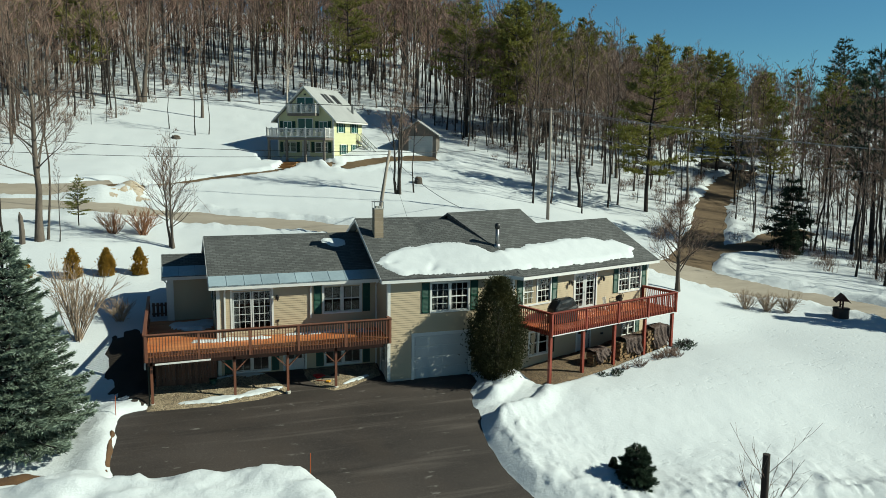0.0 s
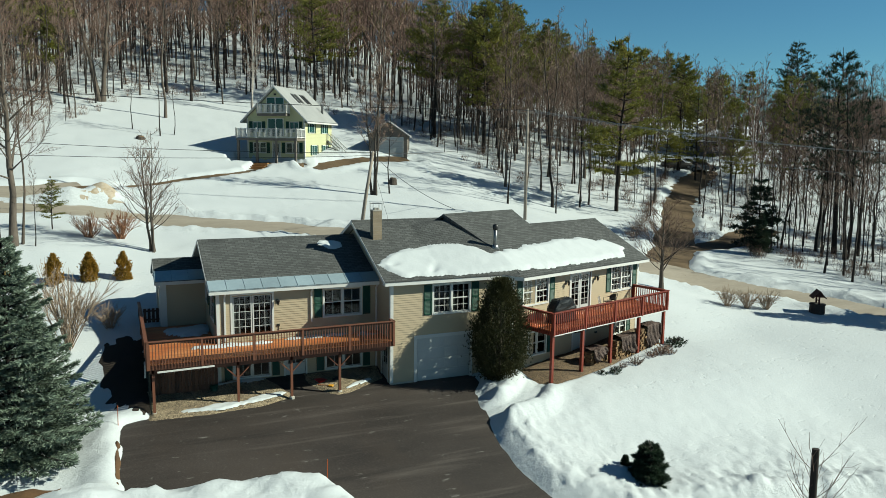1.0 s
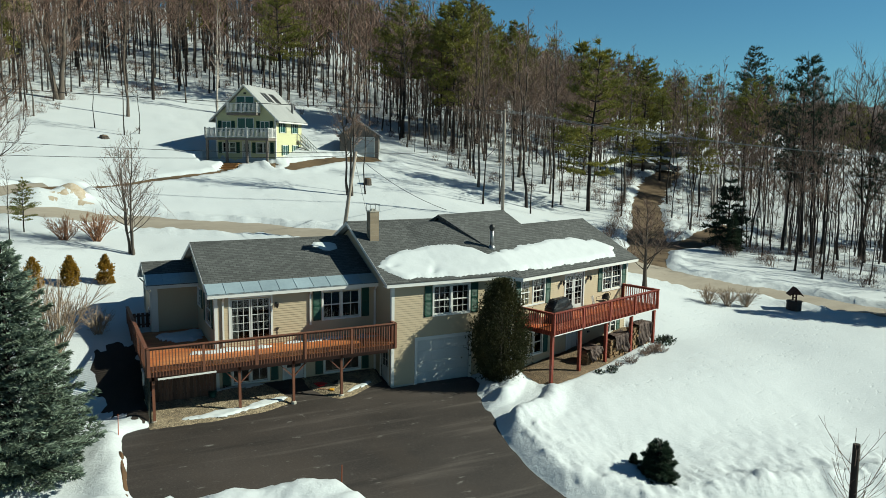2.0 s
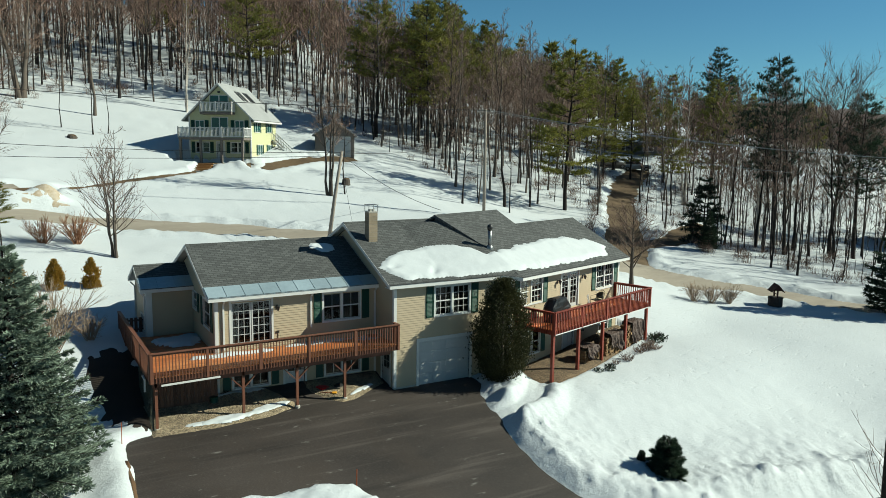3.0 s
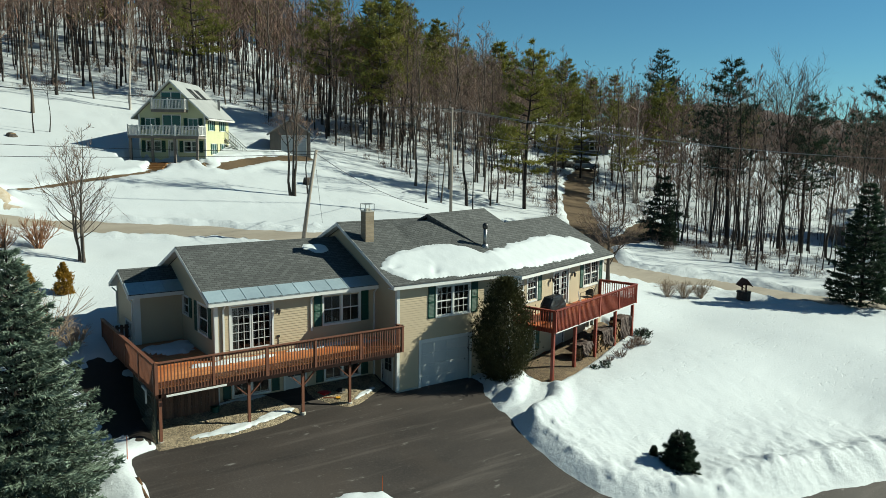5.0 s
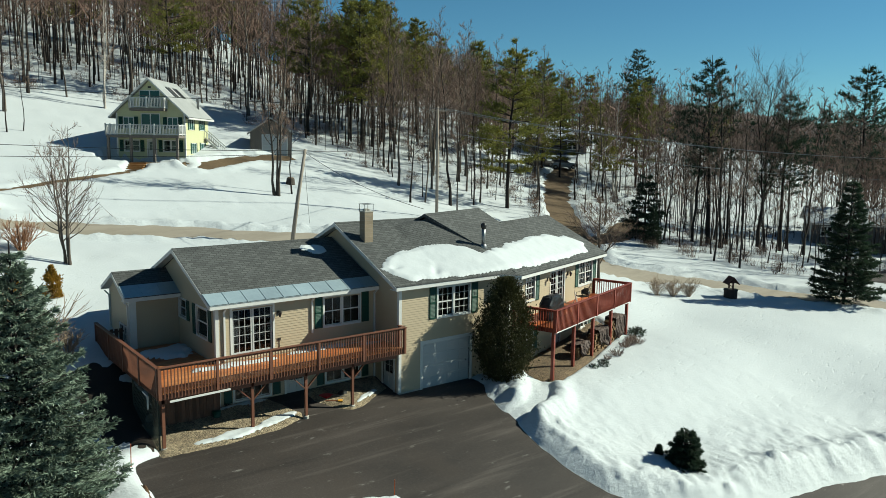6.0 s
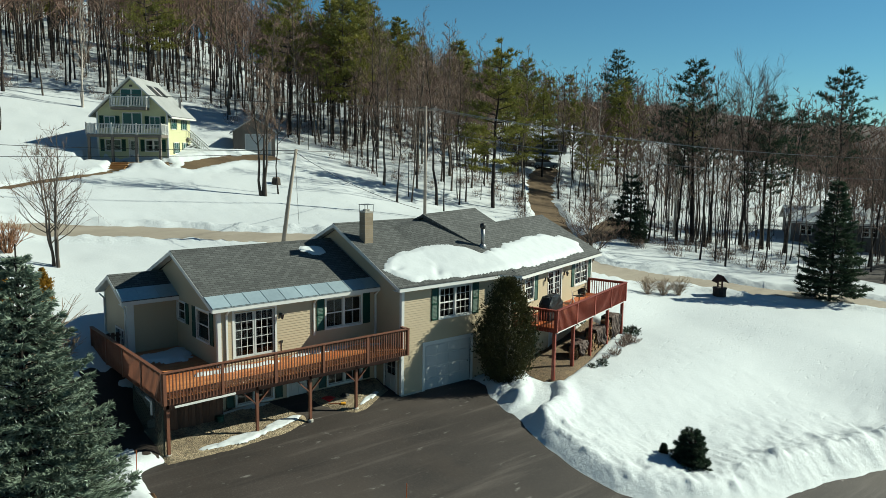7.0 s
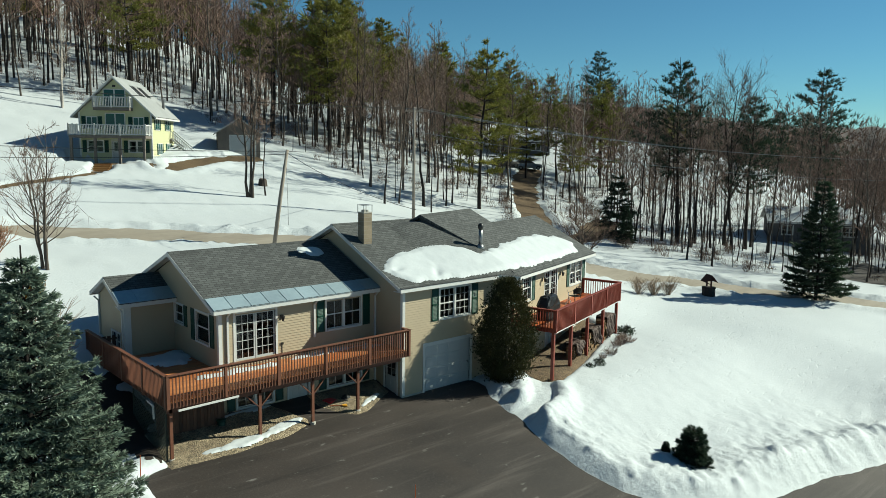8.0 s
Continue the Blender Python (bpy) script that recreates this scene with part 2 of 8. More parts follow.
BARK_D = mat("dark_bark", (0.0224, 0.0168, 0.0136), (0.0104, 0.008, 0.0072), big=1.5, fine=9, rough=0.95, bump=0.7, rand=0.25, depth=0.04, stretch=(1, 1, 0.3))
BIRCH = mat("birch_bark", (0.416, 0.384, 0.344), (0.176, 0.152, 0.136), big=2.5, fine=7, rough=0.8, bump=0.3, stretch=(1, 1, 2.5))
TWIG = mat("brown_twigs", (0.205, 0.138, 0.104), (0.115, 0.078, 0.062), big=0.12, fine=2, rough=0.95, bump=0.0, rand=0.25)
TWIG_R = mat("red_brown_twigs", (0.232, 0.104, 0.048), (0.168, 0.088, 0.052), big=0.8, fine=6, rough=0.9, bump=0.0, island=0.25)
NEEDLE = mat("pine_needles", (0.215, 0.195, 0.034), (0.062, 0.078, 0.020), big=0.35, fine=3, rough=0.75, bump=0.0, leafy=0.35, island=0.40)
NEEDLE_D = mat("dark_fir_needles", (0.016, 0.033, 0.021), (0.026, 0.042, 0.020), big=0.5, fine=4, rough=0.75, bump=0.0, leafy=0.35, island=0.35)
NEEDLE_B = mat("blue_spruce_needles", (0.21, 0.265, 0.21), (0.040, 0.058, 0.032), big=0.9, fine=4, rough=0.7, bump=0.0, leafy=0.2, island=0.45)
ARBOR = mat("arborvitae_leaves", (0.016, 0.022, 0.007), (0.055, 0.050, 0.013), big=1.0, fine=6, rough=0.75, bump=0.0, leafy=0.2, island=0.40)
GOLD = mat("golden_arborvitae_leaves", (0.36, 0.20, 0.022), (0.20, 0.125, 0.022), big=1.2, fine=8, rough=0.75, bump=0.0, leafy=0.35, island=0.35)
YELLOW = mat("pale_yellow_siding", (0.42, 0.42, 0.255), (0.385, 0.385, 0.23), big=0.7, fine=10, rough=0.6, bump=0.05)
GREYROOF = mat("light_grey_roof", (0.196, 0.202, 0.202), (0.25, 0.256, 0.256), big=0.5, fine=8, rough=0.9, bump=0.2)
SHEDW = mat("weathered_grey_boards", (0.145, 0.125, 0.108), (0.10, 0.086, 0.075), big=1.0, fine=9, rough=0.9, bump=0.3, stretch=(3, 3, 0.5))
WOODEND = mat("split_firewood", (0.229, 0.147, 0.0707), (0.12, 0.0707, 0.0381), big=3, fine=18, rough=0.9, bump=0.3, rand=0.35)
TARP = mat("brown_tarp", (0.075, 0.047, 0.038), (0.030, 0.018, 0.015), big=3.2, fine=9, rough=0.75, bump=1.0, depth=0.08)
POLE_M = mat("utility_pole_wood", (0.26, 0.225, 0.19), (0.18, 0.155, 0.13), big=1.0, fine=12, rough=0.9, bump=0.3, stretch=(2, 2, 0.3))
RED = mat("red_plastic", (0.496, 0.0096, 0.0128), rough=0.4, bump=0.02)
ORANGE = mat("orange_stake", (0.326, 0.0707, 0.0163), rough=0.5, bump=0.02)
STONE = mat("dark_well_stone", (0.019, 0.0152, 0.0142), (0.0326, 0.0272, 0.0245), big=3, fine=12, rough=0.9, bump=0.5)
WELLROOF = mat("well_shingles", (0.040, 0.013, 0.010), (0.022, 0.009, 0.008), big=3, fine=14, rough=0.9, bump=0.4)
TEAL = mat("teal_door_glass", (0.0163, 0.0653, 0.0598), (0.0109, 0.049, 0.0462), rough=0.12, bump=0.0)
CARP = mat("silver_blue_car_paint", (0.179, 0.206, 0.229), (0.163, 0.19, 0.212), rough=0.25, metal=0.4, bump=0.0)
TYRE = mat("tyre_rubber", (0.0109, 0.0109, 0.0109), rough=0.8, bump=0.1)
GREYSIDE = mat("grey_house_siding", (0.0762, 0.0762, 0.0816), (0.0598, 0.0598, 0.0653), rough=0.8, bump=0.1)
FARWOOD = mat("far_woods_twigs", (0.215, 0.134, 0.102), (0.125, 0.079, 0.064), big=0.05, fine=0.6, rough=0.95, bump=0.0, island=0.30)


# ---- mesh helpers ----
class Mesh:
    """Collects vertices and faces for one part."""

    def __init__(self):
        self.v, self.f = [], []

    def add(self, verts, faces):
        n = len(self.v)
        self.v += [tuple(p) for p in verts]
        self.f += [tuple(n + i for i in f) for f in faces]
        return self

    def box(self, x0, x1, y0, y1, z0, z1, m=None):
        vs = [Vector((x, y, z)) for z in (z0, z1) for y in (y0, y1) for x in (x0, x1)]
        if m is not None:
            vs = [m @ p for p in vs]
        return self.add(vs, ((0, 2, 3, 1), (4, 5, 7, 6), (0, 1, 5, 4), (2, 6, 7, 3), (0, 4, 6, 2), (1, 3, 7, 5)))

    def beam(self, a, b, w, h):
        """A bar of width w and height h from a to b."""
        a, b = Vector(a), Vector(b)
        d = b - a
        side = Vector((0, 0, 1)).cross(d)
        if side.length < 1e-6:
            side = Vector((1, 0, 0))
        side.normalize()
        up = d.cross(side).normalized()
        vs = [p + side * (w / 2 * i) + up * (h / 2 * j) for p in (a, b) for i, j in ((-1, -1), (1, -1), (1, 1), (-1, 1))]
        return self.add(vs, ((0, 1, 2, 3), (7, 6, 5, 4), (0, 4, 5, 1), (1, 5, 6, 2), (2, 6, 7, 3), (3, 7, 4, 0)))

    def prism(self, poly, d):
        """A flat outline (points in order) pushed along the vector d."""
        n = len(poly)
        a = [Vector(p) for p in poly]
        b = [p + Vector(d) for p in a]
        return self.add(a + b, [tuple(range(n))[::-1], tuple(range(n, 2 * n))] + [(i, (i + 1) % n, n + (i + 1) % n, n + i) for i in range(n)])

    def tube(self, pts, radii, sides=8, cap=True):
        rings = []
        for i, p in enumerate(pts):
            p = Vector(p)
            d = (Vector(pts[min(i + 1, len(pts) - 1)]) - Vector(pts[max(i - 1, 0)])).normalized()
            a = d.orthogonal().normalized()
            b = d.cross(a)
            rings += [p + (a * math.cos(k * 2 * math.pi / sides) + b * math.sin(k * 2 * math.pi / sides)) * radii[i] for k in range(sides)]
        fs = [(i * sides + k, i * sides + (k + 1) % sides, (i + 1) * sides + (k + 1) % sides, (i + 1) * sides + k) for i in range(len(pts) - 1) for k in range(sides)]
        if cap:
            fs += [tuple(range(sides))[::-1], tuple(range((len(pts) - 1) * sides, len(pts) * sides))]
        return self.add(rings, fs)

    def data(self, name, material, m=None, smooth=False):
        me = bpy.data.meshes.new(name)
        vs = self.v if m is None else [tuple(m @ Vector(p)) for p in self.v]
        me.from_pydata(vs, [], self.f)
        me.materials.append(material)
        if smooth:
            me.shade_smooth()
        me.update()
        return me


def part(name, mesh, material, parent=None, label="", m=None, smooth=False):
    """Links a collected mesh as one object under a thing or a part."""
    ob = new(name, mesh.data(name, material, m, smooth))
    if parent is not None:
        ob.parent = parent
    if label:
        tagged(ob, label=label)
    return ob


def thing(name, label, category, at=(0, 0, 0), group="", kind="", turn=0.0):
    ob = new(name)
    ob.empty_display_size = 0.3
    ob.matrix_world = pose(*at, 0, 0, turn)
    bpy.context.view_layer.update()
    return tagged(ob, label, category, group, kind)


def stuff_mesh(name, verts, faces, material, smooth=False):
    """A mesh object from arrays."""
    me = bpy.data.meshes.new(name)
    me.from_pydata(verts, [], faces)
    me.materials.append(material)
    if smooth:
        me.shade_smooth()
    me.update()
    return me



# ---- the lie of the land ----
def smooth(a, b, v):
    t = np.clip((v - a) / (b - a), 0, 1)
    return t * t * (3 - 2 * t)


def profile(v, ys, zs):
    return sum(np.interp(v + d, ys, zs) for d in (-1.5, -0.75, 0, 0.75, 1.5)) / 5


def value_noise(x, y, size, seed=0):
    """Smooth noise in -1..1 on a lattice of the given size."""
    u, v = np.asarray(x, float) / size, np.asarray(y, float) / size
    i, j = np.floor(u), np.floor(v)
    a, b = u - i, v - j
    a, b = a * a * (3 - 2 * a), b * b * (3 - 2 * b)

    def corner(p, q):
        h = np.sin(p * 127.1 + q * 311.7 + seed * 74.7) * 43758.5453
        return (h - np.floor(h)) * 2 - 1

    return (corner(i, j) * (1 - a) + corner(i + 1, j) * a) * (1 - b) + (corner(i, j + 1) * (1 - a) + corner(i + 1, j + 1) * a) * b


def fractal(x, y, size, octaves=4, seed=0):
    return sum(value_noise(x, y, size / 2**k, seed + k) * 0.5**k for k in range(octaves))


WEST = ((-60, -14, -10, -6, -3, 1.5, 4.5, 8, 20, 30, 45, 62, 80, 170, 300, 900), (-12, -2.9, -1.9, -0.75, -0.2, 0.05, 1.6, 2.3, 4.4, 5.6, 9.0, 13.1, 17.9, 44, 60, 70))
EAST = ((-60, -20, -5, 0, 6, 9, 14, 24, 34, 48, 75, 170, 300, 900), (-6, -2.4, 0.1, 0.3, 0.7, 1.3, 1.9, 2.6, 4.6, 8.3, 15.0, 34, 46, 60))


def far_field(x, y):
    """Open snowy rise beyond the roadside trees."""
    return 7.8 * smooth(62, 104, x) * (1 - smooth(112, 150, x)) * np.exp(-(((y - 45) / 26) ** 2))


def land(x, y):
    """Height of the open ground, before banks, drives and roads are cut."""
    x, y = np.asarray(x, float), np.asarray(y, float)
    k = smooth(70, 130, y)
    e = smooth(19, 29, x) * (1 - smooth(8, 14, y)) + smooth(17 + 22 * k, 38 + 40 * k, x) * smooth(8, 14, y)
    h = profile(y, *WEST) * (1 - e) + profile(y, *EAST) * e
    h += 0.7 * smooth(-8, -16, x) * smooth(10, 20, y) * (1 - smooth(35, 55, y))
    h += 0.3 * smooth(5, 9, x) * (1 - smooth(18, 24, x)) * smooth(-9, -4, y) * (1 - smooth(2, 4, y))
    h -= smooth(38, 75, x) * 1.8
    h -= np.clip(x - 75, 0, 400) * 0.09
    h += far_field(x, y)
    return h


def polyline_distance(x, y, pts):
    d = np.full(np.shape(x), 1e9)
    for (ax, ay), (bx, by) in zip(pts[:-1], pts[1:]):
        vx, vy = bx - ax, by - ay
        t = np.clip(((x - ax) * vx + (y - ay) * vy) / (vx * vx + vy * vy), 0, 1)
        d = np.minimum(d, np.hypot(x - ax - t * vx, y - ay - t * vy))
    return d


def polygon_distance(x, y, pts):
    """Distance to the outline, negative inside."""
    ring = list(pts) + [pts[0]]
    inside = np.zeros(np.shape(x), bool)
    for (ax, ay), (bx, by) in zip(ring[:-1], ring[1:]):
        with np.errstate(divide="ignore", invalid="ignore"):
            cross = ((ay > y) != (by > y)) & (x < (bx - ax) * (y - ay) / (by - ay + 1e-12) + ax)
        inside ^= cross
    d = polyline_distance(x, y, ring)
    return np.where(inside, -d, d)


WU, WN = Vector((0.958, 0.2868, 0)), Vector((0.2868, -0.958, 0))
WING = Matrix.Translation(WN * 2.26) @ Matrix.Rotation(math.atan2(0.2868, 0.958), 4, "Z")

DRIVE = ((-11.85, -0.9), (-11.9, -6.2), (-9, -6.5), (-6, -6.8), (-5, -7.3), (-4.4, -8.4), (-3.6, -11), (-3, -16), (-2, -34), (14, -34), (22, -24), (60, -32),
         (60, -25.5), (30, -17.4), (18, -14.6), (12.6, -13.3), (9.9, -13.05), (7.3, -12.7), (5.5, -12.0), (4.0, -10.9), (3.2, -9.8), (2.7, -8), (2.75, -6.5), (3.05, -4.5), (3.6, -2.4), (4.45, -1.2), (4.6, 1.9), (-10.6, 1.9), (-10.7, -0.7))
PATIO = tuple((WING @ Vector((a, b, 0))).to_2d()[:] for a, b in ((5.8, 0.3), (17.0, 0.3), (16.6, -1.6), (14.5, -2.1), (9.5, -2.75), (6.0, -2.9)))
PATH_CUT = ((2.6, -4.45), (3.4, -4.4), (4.4, -4.3), (5.2, -3.95), (5.9, -3.3), (6.5, -2.6), (7.4, -1.8))
ROAD = ((-90, 40), (-40, 34.0), (-22, 31.0), (-16, 30.0), (-8, 28.4), (0, 25.2), (3, 23.2), (14, 17.6), (22, 13.8), (29, 9.7), (33.5, 6.3), (38, -0.6), (42, -6.4), (50, -19), (62, -40))
UPPER = ((-90, 46), (-40, 38), (-24, 35.0), (-17.5, 35.0), (-14.0, 36.2))
TRAIL = ((-14.5, 36.0), (-12, 37.4), (-6.5, 40.3), (0.8, 43.6))
LANE = ((26.4, 12.0), (29.6, 15.2), (33.8, 19.6), (38.5, 25.0), (44.2, 31.1), (50, 37.5), (58, 45), (68, 53))
SPUR = ((35.6, 20.6), (39.2, 20.6), (43.2, 22.4), (48.5, 25.4), (55, 28.5))
YARD = ((7.5, 45.2), (11, 46.6), (14.5, 48.2), (19.5, 48.6))
HOUSE_BLOCKS = (((0.25, 0.25), (7.5, 0.25), (9, 9.6), (0.25, 9.6)), ((-7.5, 2.25), (0.3, 2.25), (0.3, 9.7), (-7.5, 9.7)),
                tuple((WING @ Vector(p + (0,))).to_2d()[:] for p in ((6.1, 0.25), (16.3, 0.25), (16.3, 7.4), (6.1, 8.6))),
                ((-9.6, 6.6), (-7.5, 6.6), (-7.5, 9.6), (-9.6, 9.6)))


YELLOW_FRONT = ((-0.6, 47.6), (1.9, 47.2), (3.6, 46.4), (6.4, 45.3), (7.3, 47.2), (1.9, 51.3), (-0.3, 50.2))
YELLOW_STEPS = ((2.6, 46.9), (1.9, 45.6), (1.2, 44.6))


def drive_top(x, y):
    return profile(np.asarray(y, float), *WEST) - 0.02 - 0.06 * smooth(-1.5, 1.5, np.asarray(y, float)) - 0.12 * smooth(3, 10, np.asarray(x, float))


def snow_top(x, y):
    """The snow sheet: open snow, ploughed banks, and cuts where drives, roads and paths lie."""
    x, y = np.asarray(x, float), np.asarray(y, float)
    h = land(x, y)
    far = smooth(60, 160, np.hypot(x, y - 20))
    h = h + (fractal(x, y, 11, 2, 3) * 0.07 + fractal(x, y, 1.7, 3, 9) * (0.012 + 0.02 * smooth(3, 9, y))) * (1 - far)
    rough_edge = fractal(x, y, 1.6, 3, 21) * (0.16 - 0.08 * smooth(0, 2, x))
    d = polygon_distance(x, y, DRIVE) + rough_edge
    right = smooth(0, 2, x)
    mound = smooth(-5.6, -6.6, y) * (1 - smooth(-4.0, -2.0, x))
    lumps = 1 + 0.14 * fractal(x, y, 0.8, 4, 40)
    south = smooth(8.0, 9.6, x)
    crest = right * (0.46 + 0.10 * fractal(x, y, 2.2, 2, 44)) * np.exp(-((d / 3.6) ** 2)) * (1 - smooth(-4.4, -2.4, y)) + right * south * 0.26 * np.exp(-(((d - 0.95) / 0.6) ** 2))
    crest = crest + 0.38 * right * np.exp(-(np.hypot((x - 5.0) / 1.5, (y + 1.9) / 1.0) ** 2))
    crest = crest + mound * (0.62 * smooth(0.0, 1.0, d) * (1 - smooth(2.0, 5.0, d)) + 0.25)
    crest = crest + (1 - right) * (1 - mound) * 0.28 * np.exp(-(((d - 0.8) / 0.7) ** 2)) * (1 - smooth(0.0, 2.0, y))
    face = np.clip(crest * 0.8 + 0.45 * right * np.exp(-(((d - 0.5) / 1.1) ** 2)), 0, 0.6)
    h = h + crest * lumps + face * (0.05 + 0.20 * np.abs(fractal(x, y, 0.42, 3, 47)) + 0.10 * fractal(x, y, 0.8, 3, 48))
    h = h + right * 0.02 * fractal(x, y, 0.6, 3, 61) * np.exp(-((d / 9.0) ** 2))
    # the shovelled path to the patio
    pd = polyline_distance(x, y, PATH_CUT) + rough_edge * 0.6
    h = h + 0.34 * np.exp(-(((pd - 1.0) / 0.5) ** 2)) * lumps * smooth(0.1, 1.0, d) * smooth(-0.2, 0.5, polygon_distance(x, y, PATIO))
    h = np.where(pd < 0.9, h + (np.minimum(h, drive_top(x, y) + 0.16 + 0.14 * smooth(3.4, 6.0, x)) - h) * (1 - smooth(0.40, 0.66, pd)), h)
    # patio
    qd = polygon_distance(x, y, PATIO) + rough_edge * 0.8
    h = h - 0.30 * (1 - smooth(-0.25, 0.15, qd))
    # the drive
    k = 1 - np.clip((d + 0.05 + 0.25 * right) / (0.35 + 0.60 * right * (1 - smooth(-3.4, -1.5, y))), 0, 1) ** 0.9
    h = h * (1 - k) + (drive_top(x, y) - 0.18 + 0.12 * right) * k
    # roads
    for pts, w, bank in ((ROAD, 3.5, 0.30), (UPPER, 3.8, 0.15), (TRAIL, 0.3, 0.06), (LANE, 3.2, 0.25), (SPUR, 3.0, 0.15), (YARD, 2.6, 0.2)):
        r = polyline_distance(x, y, pts) + fractal(x, y, 2.6, 3, 55) * 0.28
        for other in (ROAD, LANE, SPUR):
            if other is not pts:
                bank = bank * smooth(2.0, 4.2, polyline_distance(x, y, other))
        h = h + bank * np.exp(-(((r - w / 2 - 0.85) / 0.55) ** 2)) * (1 + 0.6 * fractal(x, y, 1.1, 2, 70))
        h = h - 0.34 * (1 - smooth(w / 2 - 0.1, w / 2 + 0.45, r))
    # sand pile by the fork of the roads
    h = h + 1.15 * np.exp(-(np.hypot((x + 12.6) / 1.5, (y - 33.2) / 0.9) ** 2)) + 0.55 * np.exp(-(np.hypot((x + 15.2) / 2.0, (y - 32.3) / 0.7) ** 2))
    # trodden ground and the steps in front of the yellow house
    yd = polygon_distance(x, y, YELLOW_FRONT) + fractal(x, y, 1.2, 2, 77) * 0.25
    h = h + 0.25 * np.exp(-(((yd - 0.7) / 0.5) ** 2)) * smooth(3.0, 4.5, x)
    h = h + (np.minimum(h, 9.22) - h) * (1 - smooth(-0.25, 0.35, yd))
    sd = polyline_distance(x, y, YELLOW_STEPS)
    h = h - 0.42 * (1 - smooth(0.7, 1.1, sd)) * smooth(-0.3, 0.3, yd)
    for block in HOUSE_BLOCKS:
        h = np.where(polygon_distance(x, y, block) < 0, np.minimum(h, -0.25), h)
    # bare strip along the front of the wing with the long deck
    return h


def ground_z(x, y):
    return float(snow_top(np.array([x]), np.array([y]))[0])


def spaced(stops):
    """Grid lines: (start, step) pairs, with the last one the end."""
    out = []
    for (a, s), (b, _) in zip(stops[:-1], stops[1:]):
        out.append(np.arange(a, b - s * 0.4, s))
    out.append([stops[-1][0]])
    return np.concatenate(out)


def sheet(xs, ys, height):
    gx, gy = np.meshgrid(xs, ys)
    gz = height(gx, gy)
    verts = np.stack([gx, gy, gz], -1).reshape(-1, 3)
    nx, ny = len(xs), len(ys)
    i = (np.arange(ny - 1)[:, None] * nx + np.arange(nx - 1)).ravel()
    return verts, np.stack([i, i + 1, i + nx + 1, i + nx], 1)


def array_mesh(name, verts, faces, material, smooth_shade=True):
    """A mesh from arrays of vertices and of triangles or quads."""
    verts, faces = np.asarray(verts, np.float32), np.asarray(faces, np.int32)
    me = bpy.data.meshes.new(name)
    me.vertices.add(len(verts))
    me.vertices.foreach_set("co", verts.ravel())
    n = faces.shape[1]
    me.loops.add(faces.size)
    me.loops.foreach_set("vertex_index", faces.ravel())
    me.polygons.add(len(faces))
    me.polygons.foreach_set("loop_start", np.arange(0, faces.size, n, dtype=np.int32))
    me.update(calc_edges=True)
    if smooth_shade:
        me.shade_smooth()
    me.materials.append(material)
    return me


GX = spaced([(-1500, 250), (-500, 60), (-200, 12), (-80, 4), (-36, 1.0), (-18, 0.26), (0, 0.125), (19, 0.5), (50, 1.5), (90, 8), (250, 50), (600, 250), (1600, 1)])
GY = spaced([(-900, 150), (-300, 40), (-100, 8), (-36, 1.5), (-18, 0.4), (-15.5, 0.135), (0.5, 0.3), (6, 0.5), (54, 1.2), (90, 5), (220, 30), (520, 200), (1600, 1)])
ground_v, ground_f = sheet(GX, GY, snow_top)
ground_me = array_mesh("ground", ground_v, ground_f, SNOW)
gd_ = polygon_distance(ground_v[:, 0], ground_v[:, 1], DRIVE)
broken = np.exp(-(((gd_ - 0.9) / 1.0) ** 2)) + 0.25 * np.exp(-((gd_ / 4.5) ** 2)) + 0.9 * np.exp(-((polyline_distance(ground_v[:, 0], ground_v[:, 1], PATH_CUT) / 1.3) ** 2))
for pts_, w_ in ((ROAD, 2.6), (LANE, 2.5)):
    broken += 0.8 * np.exp(-(((polyline_distance(ground_v[:, 0], ground_v[:, 1], pts_) - w_) / 0.8) ** 2))
ground_me.attributes.new("broken", "FLOAT", "POINT").data.foreach_set("value", np.clip(broken, 0, 1).astype(np.float32))
tagged(new("ground", ground_me), "snow-covered hillside yard with ploughed banks", "snow", kind="structure")

# wooded hill on the far side of the valley
ha, hd = np.meshgrid(np.linspace(radians(48), radians(112), 190), np.linspace(0, 1, 26))
hx, hy = -15 + np.sin(ha) * (330 + 190 * hd), -28 + np.cos(ha) * (330 + 190 * hd)
crest_z = np.interp(np.degrees(ha), (48, 56, 63, 70, 80, 95, 112), (40, 35, 28, 23, 21, 20, 19))
hz = -30 + (crest_z + 30) * smooth(0, 0.75, hd) + fractal(hx, hy, 60, 3, 81) * 1.6 + fractal(hx, hy, 6, 3, 82) * 2.4
hi_ = (np.arange(25)[:, None] * 190 + np.arange(189)).ravel()
HILL = mat("far_bare_woods", (0.06, 0.04, 0.04), (0.0304, 0.0248, 0.0248), big=0.035, fine=0.22, rough=1.0, bump=0.0)
tagged(new("backdrop_hill", array_mesh("backdrop_hill", np.stack([hx, hy, hz], -1).reshape(-1, 3), np.stack([hi_, hi_ + 190, hi_ + 191, hi_ + 1], 1), HILL, False)), "far brown wooded hill across the valley", "hill", kind="structure")

# asphalt drive, lying just under the edge of the snow
dx, dy = spaced([(-14, 0.5), (10, 2), (62, 1)]), spaced([(-36, 1), (-12, 0.5), (2.0, 1)])
tagged(new("driveway", array_mesh("driveway", *sheet(dx, dy, drive_top), ASPHALT)), "dark asphalt driveway cleared of snow", "driveway", kind="structure")


